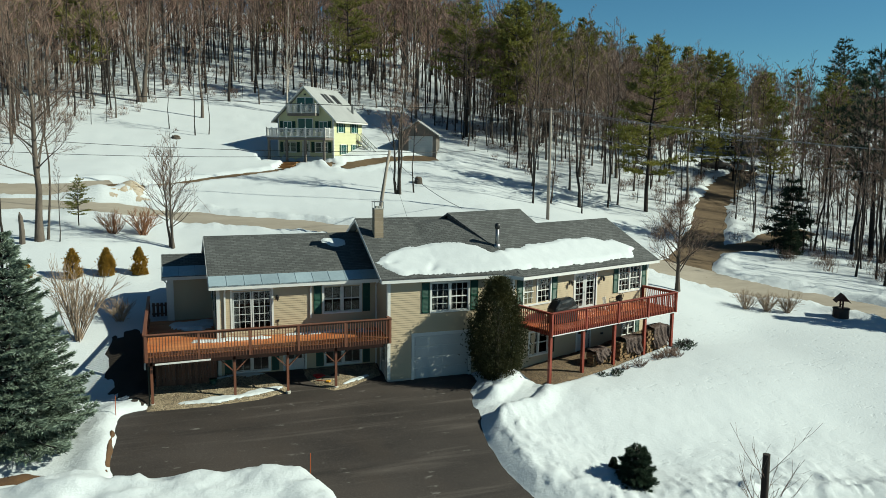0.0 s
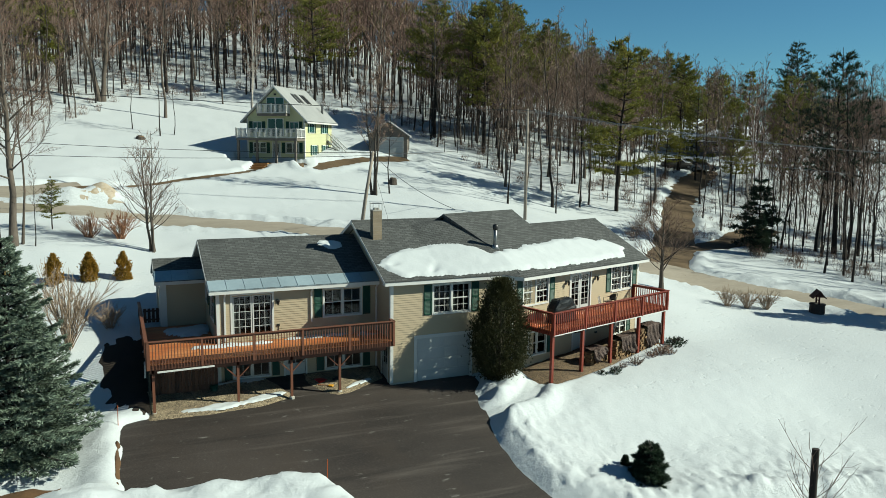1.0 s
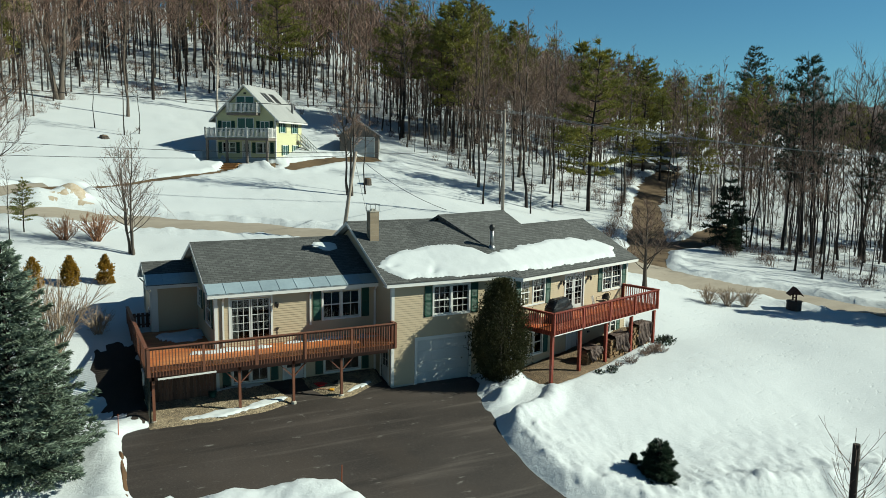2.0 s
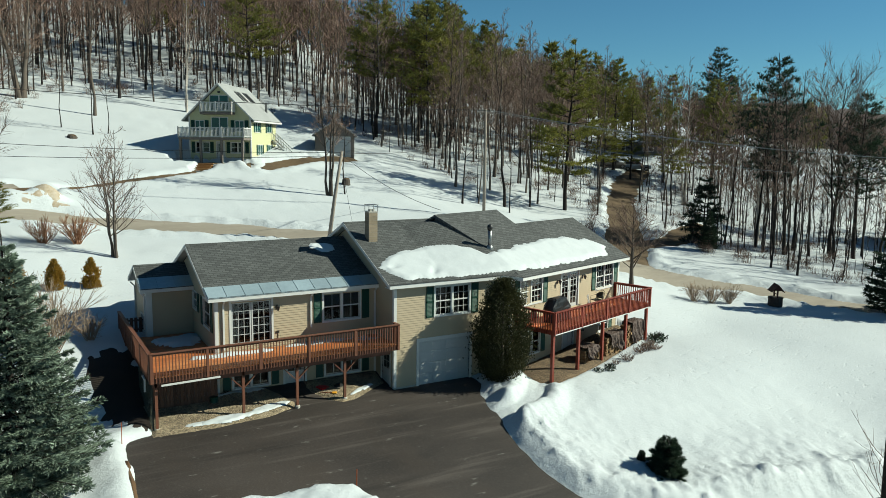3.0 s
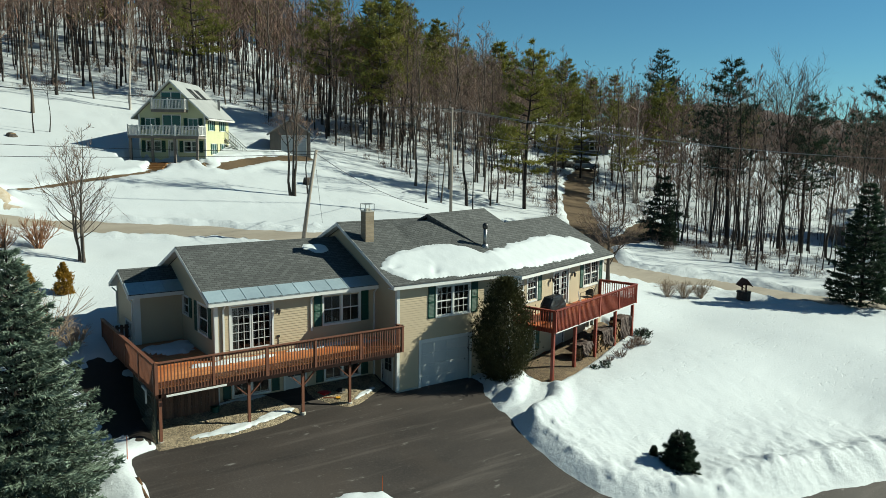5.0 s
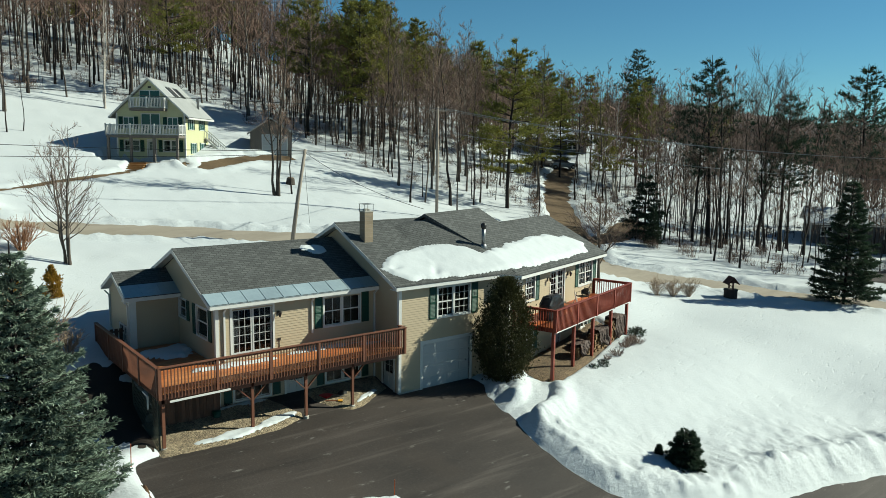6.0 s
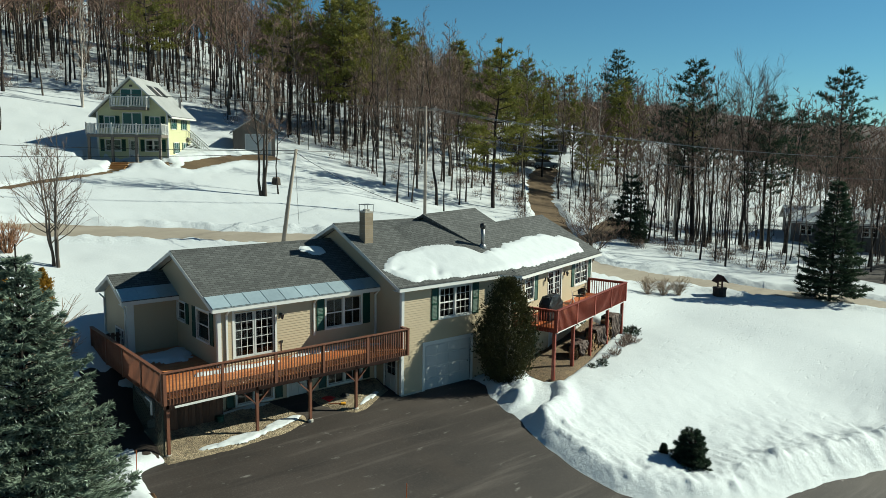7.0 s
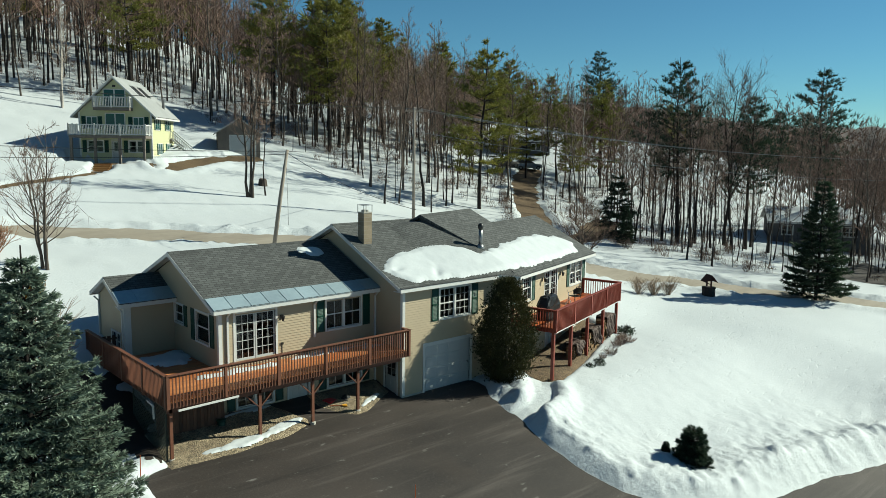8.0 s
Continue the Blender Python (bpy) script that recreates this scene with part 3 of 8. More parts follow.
def strip(name, pts, width, material, label, category, drop=0.13, crown=0.0):
    """A road laid over the land along a centre line."""
    line = []
    for a, b in zip(pts[:-1], pts[1:]):
        n = max(2, int(math.dist(a, b) / 0.9))
        line += [(a[0] + (b[0] - a[0]) * i / n, a[1] + (b[1] - a[1]) * i / n) for i in range(n)]
    line = np.array(line + [pts[-1]])
    for _ in range(6):
        line[1:-1] = (line[:-2] + line[1:-1] * 2 + line[2:]) / 4
    d = np.gradient(line, axis=0)
    d /= np.linalg.norm(d, axis=1)[:, None]
    side = np.stack([-d[:, 1], d[:, 0]], 1)
    k = np.linspace(-1, 1, 9) * width / 2
    p = line[:, None, :] + side[:, None, :] * k[None, :, None]
    z = land(p[..., 0], p[..., 1]) - drop + 0.03 * fractal(p[..., 0], p[..., 1], 1.5, 2, 90)
    verts = np.concatenate([p, z[..., None]], -1).reshape(-1, 3)
    i = (np.arange(len(line) - 1)[:, None] * 9 + np.arange(8)).ravel()
    return tagged(new(name, array_mesh(name, verts, np.stack([i, i + 9, i + 10, i + 1], 1), material)), label, category, kind="structure")


strip("road", ROAD, 5.0, ROAD_M, "sanded country road between snowbanks", "road")
strip("upper_road", UPPER, 5.2, ROAD_M, "narrow sanded side road through snow", "road", drop=0.125)
strip("foot_trail", TRAIL, 1.2, LANE_M, "narrow muddy trail through the snow", "trail", drop=0.12)
strip("dirt_lane", LANE, 5.2, LANE_M, "brown muddy dirt lane climbing through woods", "lane", drop=0.14)
strip("lane_spur", SPUR, 4.4, LANE_M, "brown muddy spur turning off the lane", "lane", drop=0.15)
strip("yard_track", YARD, 4.0, LANE_M, "bare muddy track beside the yellow house", "track", drop=0.15)
px, py = spaced([(5, 0.6), (18, 1)]), spaced([(-6, 0.6), (4, 1)])
tagged(new("patio", array_mesh("patio", *sheet(px, py, lambda x, y: land(x, y) - 0.12 - 0.5 * smooth(-0.2, 0.4, polygon_distance(x, y, PATIO))), GRAVEL_B)), "brown gravel patio under the red deck", "patio", kind="structure")
mx, my = spaced([(-1.4, 0.3), (8, 1)]), spaced([(44.4, 0.3), (51.6, 1)])
tagged(new("trodden_ground", array_mesh("trodden_ground", *sheet(mx, my, lambda x, y: 9.27 + 0.05 * fractal(x, y, 0.9, 3, 12) - 0.6 * smooth(-0.2, 0.3, polygon_distance(x, y, YELLOW_FRONT))), LANE_M)), "bare brown ground along the front of the yellow house", "ground", kind="structure")
# sand on the pile
sx, sy = spaced([(-14.6, 0.12), (-10.6, 1)]), spaced([(31.4, 0.12), (34.8, 1)])
SAND = mat("dirty_sand", (0.224, 0.164, 0.092), (0.36, 0.328, 0.28), big=1.6, fine=7, rough=0.95, bump=0.5)
tagged(new("sand_pile", array_mesh("sand_pile", *sheet(sx, sy, lambda x, y: snow_top(x, y) - 0.10 + 0.22 * np.exp(-(np.hypot((x + 12.4) / 0.9, (y - 33.0) / 0.8) ** 2)) + 0.08 * fractal(x, y, 0.6, 2, 4)), SAND)), "pile of dirty sand melting out of snow", "sand pile", kind="stuff")
# bare soil; the two patches by the deck use the colour darkened for shade
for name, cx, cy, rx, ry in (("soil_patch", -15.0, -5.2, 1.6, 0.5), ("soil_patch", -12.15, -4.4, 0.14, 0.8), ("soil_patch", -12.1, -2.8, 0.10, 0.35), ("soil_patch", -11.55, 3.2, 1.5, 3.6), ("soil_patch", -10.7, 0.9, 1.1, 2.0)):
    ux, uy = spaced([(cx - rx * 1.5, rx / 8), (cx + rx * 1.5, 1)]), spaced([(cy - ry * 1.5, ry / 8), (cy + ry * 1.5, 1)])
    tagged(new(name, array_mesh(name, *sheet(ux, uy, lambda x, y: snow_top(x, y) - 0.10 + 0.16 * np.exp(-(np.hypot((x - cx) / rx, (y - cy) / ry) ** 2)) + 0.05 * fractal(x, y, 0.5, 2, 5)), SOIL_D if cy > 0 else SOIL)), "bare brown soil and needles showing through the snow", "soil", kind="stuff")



# ---- house builders ----
def face_left(x, y_back, z=0.0, base=None):
    """The frame of a wall that faces -x: u runs from the back to the front."""
    m = pose(x, y_back, z, 0, 0, -90)
    return base @ m if base else m


def face_right(x, y_front, z=0.0, base=None):
    m = pose(x, y_front, z, 0, 0, 90)
    return base @ m if base else m


def face_front(x, y, z=0.0, base=None):
    m = pose(x, y, z)
    return base @ m if base else m


def spans(u0, u1, holes):
    out, at = [], u0
    for a, b in sorted(holes):
        if a > at + 1e-4:
            out.append((at, min(a, u1)))
        at = max(at, b)
    if at < u1 - 1e-4:
        out.append((at, u1))
    return out


def wall(parent, name, fw, length, z0, z1, holes=(), gable=None, material=None, course=0.112, thick=0.15, label="", boards=True, corner=(True, True)):
    """A wall with openings (u0, u1, z0, z1), lapped boards on its face, and white corner boards."""
    material = material or SIDING

    def reach(z):
        if gable is None or z <= z1:
            return 0.0, length
        up, zp = gable
        k = min(1.0, (z - z1) / (zp - z1))
        return up * k, length - (length - up) * k

    core, lap = Mesh(), Mesh()
    cuts = sorted({z0, z1} | {z for h in holes for z in h[2:] if z0 < z < z1})
    for a, b in zip(cuts[:-1], cuts[1:]):
        mid = (a + b) / 2
        for u, v in spans(0, length, [(h[0], h[1]) for h in holes if h[2] < mid < h[3]]):
            core.box(u, v, 0, thick, a, b)
    if gable:
        core.prism(((0, 0, z1), (length, 0, z1), (gable[0], 0, gable[1])), (0, thick, 0))
    # the core shows through openings, so it takes the painted room darkness
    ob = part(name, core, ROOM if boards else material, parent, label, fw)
    if boards:
        top = gable[1] if gable else z1
        z = z0
        while z < top - 0.02:
            zt = min(z + course, top)
            lo, hi = reach(z), reach(zt)
            for u, v in spans(lo[0], lo[1], [(h[0], h[1]) for h in holes if h[2] < (z + zt) / 2 < h[3]]):
                ut, vt = max(u, hi[0]), min(v, hi[1])
                if vt > ut:
                    lap.add([(u, -0.022, z), (v, -0.022, z), (vt, -0.003, zt), (ut, -0.003, zt), (u, 0, z), (v, 0, z)], ((0, 1, 2, 3), (4, 5, 1, 0)))
            z += course
        part("siding", lap, material, ob, "", fw)
    for on, a, b in ((corner[0], -0.02, 0.13), (corner[1], length - 0.13, length + 0.02)):
        if on:
            part("corner_board", Mesh().box(a, b, -0.025, 0, z0, z1), TRIM, ob, "white corner board", fw)
    return ob


def window(parent, fw, u0, u1, z0, z1, lights=2, rows=4, cols=3, curtain=False, label="", shade=0.0):
    """A double-hung window (lights side by side) with casing, meeting rails, muntins and glass."""
    c = Mesh()
    w = 0.085
    c.box(u0 - w, u0, -0.04, 0.12, z0 - w, z1 + w).box(u1, u1 + w, -0.04, 0.12, z0 - w, z1 + w)
    c.box(u0, u1, -0.04, 0.12, z1, z1 + w).box(u0, u1, -0.06, 0.12, z0 - w, z0)
    step = (u1 - u0) / lights
    for i in range(1, lights):
        c.box(u0 + step * i - 0.05, u0 + step * i + 0.05, -0.02, 0.1, z0, z1)
    ob = part("window", c, TRIM, parent, label or "white double-hung window", fw)
    for i in range(lights):
        a, b = u0 + step * i + (0.05 if i else 0), u0 + step * (i + 1) - (0.05 if i < lights - 1 else 0)
        g = Mesh()
        g.box(a, a + 0.035, 0.02, 0.06, z0, z1).box(b - 0.035, b, 0.02, 0.06, z0, z1)
        zm = (z0 + z1) / 2
        g.box(a, b, 0.015, 0.06, zm - 0.025, zm + 0.025).box(a, b, 0.02, 0.06, z0, z0 + 0.04).box(a, b, 0.02, 0.06, z1 - 0.035, z1)
        for k in range(1, cols):
            u = a + (b - a) * k / cols
            g.box(u - 0.010, u + 0.010, 0.026, 0.048, z0, z1)
        for k in range(1, rows):
            z = z0 + (z1 - z0) * k / rows
            if abs(z - zm) > 0.02:
                g.box(a, b, 0.026, 0.048, z - 0.010, z + 0.010)
        part("sash", g, TRIM, ob, "", fw)
        pane = part("pane", Mesh().box(a + 0.02, b - 0.02, 0.038, 0.043, z0 + 0.02, z1 - 0.02), GLASS, ob, "dark window glass", fw)
        pane.visible_shadow = False
        if curtain:
            cm = Mesh()
            n = 18
            pts = [(a + (b - a) * k / n, 0.20 + 0.03 * math.sin(k * 1.9), 0) for k in range(n + 1)]
            keep = [k for k in range(n) if k < n * 0.32 or k >= n * 0.68]
            for k in keep:
                p, q = pts[k], pts[k + 1]
                cm.add([(p[0], p[1], z0 + 0.05), (q[0], q[1], z0 + 0.05), (q[0], q[1], z1), (p[0], p[1], z1)], ((0, 1, 2, 3),))
            part("curtain", cm, CURTAIN, ob, "pale curtain", fw)
    return ob


def shutter(parent, fw, u0, u1, z0, z1):
    s = Mesh()
    s.box(u0, u0 + 0.05, -0.05, -0.017, z0, z1).box(u1 - 0.05, u1, -0.05, -0.017, z0, z1)
    for z in (z0, (z0 + z1) / 2 - 0.03, z1 - 0.07):
        s.box(u0, u1, -0.05, -0.017, z, z + 0.07)
    n = int((z1 - z0) / 0.06)
    for i in range(n):
        z = z0 + (z1 - z0) * i / n
        s.add([(u0, -0.044, z), (u1, -0.044, z), (u1, -0.022, z + 0.06), (u0, -0.022, z + 0.06)], ((0, 1, 2, 3),))
    return part("shutter", s, GREEN, parent, "dark green louvred shutter", fw)


def door(parent, fw, u0, u1, z0, z1, name="door", lite=(0.18, 0.55), label="white panelled door with a window", lites=1, grid=(2, 3), stile=0.13):
    """A framed door; lite: the share of its height that is glass."""
    f = Mesh()
    w = 0.09
    f.box(u0 - w, u0, -0.035, 0.12, z0, z1 + w).box(u1, u1 + w, -0.035, 0.12, z0, z1 + w).box(u0, u1, -0.035, 0.12, z1, z1 + w)
    frame_ob = part(name, f, TRIM, parent, label, fw)
    step = (u1 - u0) / lites
    for i in range(lites):
        a, b = u0 + step * i + 0.015, u0 + step * (i + 1) - 0.015
        la, lb = a + stile, b - stile
        za, zb = z1 - (z1 - z0) * lite[1], z1 - (z1 - z0) * lite[0] * 0.6
        s = Mesh()
        s.box(a, la, 0.03, 0.075, z0, z1).box(lb, b, 0.03, 0.075, z0, z1).box(la, lb, 0.03, 0.075, z0, za).box(la, lb, 0.03, 0.075, zb, z1)
        for k in range(2):
            if za - z0 > 0.5:
                m0 = la + (lb - la) * k / 2 + 0.03
                s.box(m0, m0 + (lb - la) / 2 - 0.06, 0.018, 0.03, z0 + 0.15, za - 0.1)
        for k in range(1, grid[0]):
            u = la + (lb - la) * k / grid[0]
            s.box(u - 0.011, u + 0.011, 0.035, 0.06, za, zb)
        for k in range(1, grid[1]):
            z = za + (zb - za) * k / grid[1]
            s.box(la, lb, 0.035, 0.06, z - 0.011, z + 0.011)
        part("leaf", s, DOOR_W, frame_ob, "", fw)
        p = part("pane", Mesh().box(la, lb, 0.048, 0.053, za, zb), GLASS, frame_ob, "door glass", fw)
        p.visible_shadow = False
        h = Mesh().tube([(b - 0.07, 0.03, z0 + 0.95), (b - 0.07, -0.04, z0 + 0.95)], (0.022, 0.03), 8)
        part("door_handle", h, METAL, frame_ob, "metal knob", fw, True)
    return frame_ob


def roof(parent, f, x0, x1, ye, ze, yr, zr, material, yb=None, zb=None, thick=0.13, rake=(True, True), label="dark grey shingle roof", eave=True, left=()):
    """A gable roof: front plane from the eave to the ridge, back plane mirrored or as given."""
    yb = 2 * yr - ye if yb is None else yb
    zb = ze if zb is None else zb
    t = Vector((0, 0, -thick))
    m = Mesh()
    m.prism(tuple(left or ((x0, ye, ze),)) + ((x1, ye, ze), (x1, yr, zr), (x0, yr, zr)), t)
    m.prism(((x0, yr, zr), (x1, yr, zr), (x1, yb, zb), (x0, yb, zb)), t)
    ob = part("roof", m, material, parent, label, f)
    cap = Mesh()
    cap.prism(((x0, yr - 0.14, zr - 0.14 * (zr - ze) / (yr - ye) + 0.015), (x0, yr, zr + 0.02), (x0, yr + 0.14, zr - 0.14 * (zr - zb) / (yb - yr) + 0.015), (x0, yr, zr - 0.03)), (x1 - x0, 0, 0))
    part("ridge_cap", cap, material, ob, "", f)
    if eave:
        e = Mesh()
        e.box(x0, x1, ye - 0.025, ye - 0.002, ze - 0.19, ze - 0.01).box(x0, x1, ye + 0.02, ye + 0.5, ze - 0.19, ze - 0.165)
        part("fascia", e, TRIM, ob, "white fascia and soffit", f)
        part("drip_edge", Mesh().box(x0, x1, ye - 0.045, ye + 0.02, ze - 0.02, ze + 0.012), DARKEDGE, ob, "", f)
        part("rear_fascia", Mesh().box(x0, x1, yb + 0.002, yb + 0.025, zb - 0.19, zb - 0.01), TRIM, ob, "", f)
    for on, x, d in ((rake[0], x0, -0.025), (rake[1], x1, 0.025)):
        if on:
            r = Mesh()
            drop = Vector((0, 0, -0.17))
            for a, b in (((x, ye, ze), (x, yr, zr)), ((x, yb, zb), (x, yr, zr))):
                a, b = Vector(a) - Vector((0, 0, 0.012)), Vector(b) - Vector((0, 0, 0.012))
                r.prism((a, b, b + drop, a + drop), (d, 0, 0))
            part("rake_board", r, TRIM, ob, "white rake board", f)
            under = Mesh()
            for a, b in (((x, ye, ze), (x, yr, zr)), ((x, yb, zb), (x, yr, zr))):
                a, b = Vector(a) - Vector((0, 0, thick + 0.03)), Vector(b) - Vector((0, 0, thick + 0.03))
                under.prism((a, b, b + Vector((0, 0, 0.02)), a + Vector((0, 0, 0.02))), (0.36 if d < 0 else -0.36, 0, 0))
            part("rake_soffit", under, TRIM, ob, "", f)
    return ob


def downspout(parent, f, x, y, z0, z1, kick=0.25):
    m = Mesh()
    m.box(x - 0.04, x + 0.04, y - 0.09, y - 0.02, z0, z1 - 0.25)
    m.beam((x, y - 0.055, z1 - 0.28), (x, y - 0.055 - kick, z1 - 0.05), 0.07, 0.06)
    return part("downspout", m, TRIM, parent, "white downspout", f)


def wall_lamp(parent, f, u, z):
    m = Mesh()
    m.box(u - 0.05, u + 0.05, -0.05, -0.017, z - 0.1, z + 0.1).beam((u, -0.05, z + 0.06), (u, -0.2, z + 0.12), 0.03, 0.03)
    ob = part("wall_lamp", m, BLACK, parent, "black wall lantern", f)
    part("lantern", Mesh().tube([(u, -0.2, z - 0.14), (u, -0.2, z - 0.02), (u, -0.2, z + 0.06), (u, -0.2, z + 0.12)], (0.04, 0.07, 0.09, 0.015), 6), BLACK, ob, "", f)
    return ob


# ---- the main house ----
I4 = Matrix.Identity(4)
house = thing("house", "tan vinyl-sided house with grey shingle roofs on a snowy slope", "house")

# left wing
LW, LY0, LY1, LRZ, LEZ = -7.75, 2.0, 10.0, 6.57, 4.75
fw = face_front(LW, LY0)
LHOLES = ((0.70, 2.52, 2.42, 4.42), (5.05, 6.88, 3.12, 4.42), (0.75, 2.35, 0.48, 1.78), (3.12, 4.08, -0.02, 2.02), (5.12, 6.88, 0.48, 1.78))
wall(house, "wall", fw, 7.75, 0.22, 4.60, LHOLES, corner=(True, False))
for u0, u1 in ((0.0, 3.03), (4.17, 7.75)):
    part("foundation", Mesh().box(u0, u1, -0.03, 0.15, -0.5, 0.218), FOUND, house, "white concrete foundation strip", fw)
d = door(house, fw, 0.70, 2.52, 2.42, 4.42, "patio_door", (0.08, 0.94), "white sliding glass patio door with muntins", 2, (3, 5), 0.06)
for a, b in ((0.80, 1.06),):
    cm = Mesh()
    for k in range(8):
        u = a + (b - a) * k / 8
        cm.add([(u, 0.22 + 0.02 * (k % 2), 2.5), (u + (b - a) / 8, 0.24 - 0.02 * (k % 2), 2.5), (u + (b - a) / 8, 0.24 - 0.02 * (k % 2), 4.3), (u, 0.22 + 0.02 * (k % 2), 4.3)], ((0, 1, 2, 3),))
    part("curtain", cm, CURTAIN, d, "pale curtain", fw)
window(house, fw, 5.05, 6.88, 3.12, 4.42, 2, 2, 2)
shutter(house, fw, 4.55, 4.93, 3.06, 4.48)
shutter(house, fw, 7.0, 7.38, 3.06, 4.48)
window(house, fw, 0.75, 2.35, 0.48, 1.78, 2, 2, 2)
shutter(house, fw, 0.27, 0.62, 0.42, 1.84)
shutter(house, fw, 2.48, 2.83, 0.42, 1.84)
window(house, fw, 5.12, 6.88, 0.48, 1.78, 2, 2, 2)
shutter(house, fw, 4.63, 5.0, 0.42, 1.84)
shutter(house, fw, 7.0, 7.36, 0.42, 1.84)
door(house, fw, 3.12, 4.08, -0.02, 2.02, "entry_door", (0.12, 0.55), "white entry door with a nine-light window")
wall_lamp(house, fw, 2.78, 4.02)
part("outlet_box", Mesh().box(2.75, 2.87, -0.06, -0.016, 2.82, 2.92).box(2.8, 2.82, -0.04, -0.016, 2.4, 2.82), BLACK, house, "", fw)
downspout(house, fw, 0.35, 0, 2.3, 4.62)
downspout(house, fw, 4.40, 0, 2.9, 4.62)
downspout(house, fw, 7.68, 0, 0.1, 4.62)
fl = face_left(LW, LY1)
wall(house, "wall", fl, 8.0, 0.22, 4.60, ((5.92, 7.15, 3.08, 4.30), (3.45, 4.62, 3.50, 4.28)), gable=(4.0, 6.40), corner=(False, True))
part("foundation", Mesh().box(0, 8, -0.03, 0.15, -0.5, 0.218), FOUND, house, "", fl)
window(house, fl, 5.92, 7.15, 3.08, 4.30, 1, 2, 1)
shutter(house, fl, 5.45, 5.80, 3.02, 4.36)
shutter(house, fl, 7.27, 7.62, 3.02, 4.36)
window(house, fl, 3.75, 4.62, 3.50, 4.28, 1, 2, 1)
shutter(house, fl, 4.72, 5.05, 3.44, 4.34)
wall(house, "wall", pose(0.2, LY1, 0, 0, 0, 180), 7.95, 0.22, 4.60, (), corner=(True, True))
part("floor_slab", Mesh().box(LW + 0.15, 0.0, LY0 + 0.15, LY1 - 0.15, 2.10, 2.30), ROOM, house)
roof(house, I4, LW - 0.36, 0.0, 1.65, LEZ, 6.0, LRZ, SHINGLE, rake=(True, False))
# metal panels along the eave
slope_l = (LRZ - LEZ) / (6.0 - 1.65)
for i in range(10):
    a, b = LW - 0.36 + 8.11 * i / 10 + 0.004, LW - 0.36 + 8.11 * (i + 1) / 10 - 0.004
    p = Mesh()
    p.prism(((a, 1.60, LEZ + 0.016 - 0.05 * slope_l), (b, 1.60, LEZ + 0.016 - 0.05 * slope_l), (b, 2.44, LEZ + 0.016 + 0.79 * slope_l), (a, 2.44, LEZ + 0.016 + 0.79 * slope_l)), (0, 0, -0.012))
    p.prism(((a, 1.60, LEZ + 0.034 - 0.05 * slope_l), (a + 0.03, 1.60, LEZ + 0.034 - 0.05 * slope_l), (a + 0.03, 2.44, LEZ + 0.034 + 0.79 * slope_l), (a, 2.44, LEZ + 0.034 + 0.79 * slope_l)), (0, 0, -0.015))
    part("eave_panel", p, FLASH, house, "blue-grey metal eave panel")

# garage block
GEZ, GRZ, GRY = 5.02, 7.42, 5.05
fg = face_front(0, 0)
wall(house, "wall", fg, 7.9, 0.0, 4.92, ((1.34, 4.20, -0.1, 2.08), (2.22, 4.14, 3.28, 4.66)), corner=(True, False))
for u0, u1 in ((0.0, 1.22), (4.33, 7.9)):
    part("foundation", Mesh().box(u0, u1, -0.03, 0.15, -0.6, -0.004), FOUND, house, "", fg)
window(house, fg, 2.22, 4.14, 3.28, 4.66, 2, 4, 3, curtain=True)
shutter(house, fg, 1.70, 2.10, 3.22, 4.72)
shutter(house, fg, 4.26, 4.66, 3.22, 4.72)
gf = Mesh()
gf.box(1.20, 1.34, -0.04, 0.15, -0.1, 2.08).box(4.20, 4.34, -0.04, 0.15, -0.1, 2.08).box(1.20, 4.34, -0.045, 0.15, 2.08, 2.24)
gd = part("garage_door", gf, TRIM, house, "white sectional garage door, closed", fg)
for i in range(4):
    z = -0.1 + 2.18 * i / 4
    s = Mesh().box(1.34, 4.20, 0.05, 0.09, z + 0.004, z + 0.541)
    for k in range(4):
        u = 1.34 + 2.86 * k / 4
        s.box(u + 0.08, u + 0.64, 0.04, 0.05, z + 0.09, z + 0.45)
    part("door_panel", s, DOOR_W, gd, "", fg)
fgl = face_left(0, 10.1)
wall(house, "wall", fgl, 10.1, -0.05, 4.92, ((8.82, 9.72, -0.05, 2.0),), gable=(5.05, 7.26), corner=(False, True))
door(house, fgl, 8.82, 9.72, -0.05, 2.0, "side_door", (0.15, 0.60), "white side door with a tall window")
part("rake_flashing", Mesh().beam((-0.012, 1.66, 4.80), (-0.012, 6.0, 6.62), 0.02, 0.05).beam((-0.012, 10.3, 4.80), (-0.012, 6.0, 6.62), 0.02, 0.05), METAL, house, "metal step flashing")
wall(house, "wall", pose(8.6, 10.1, 0, 0, 0, 180), 8.6, 0, 4.92, (), corner=(False, True))
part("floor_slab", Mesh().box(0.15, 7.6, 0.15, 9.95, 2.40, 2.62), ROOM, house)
roof(house, I4, -0.40, 6.6, -0.35, GEZ, GRY, GRZ, SHINGLE, rake=(True, False))

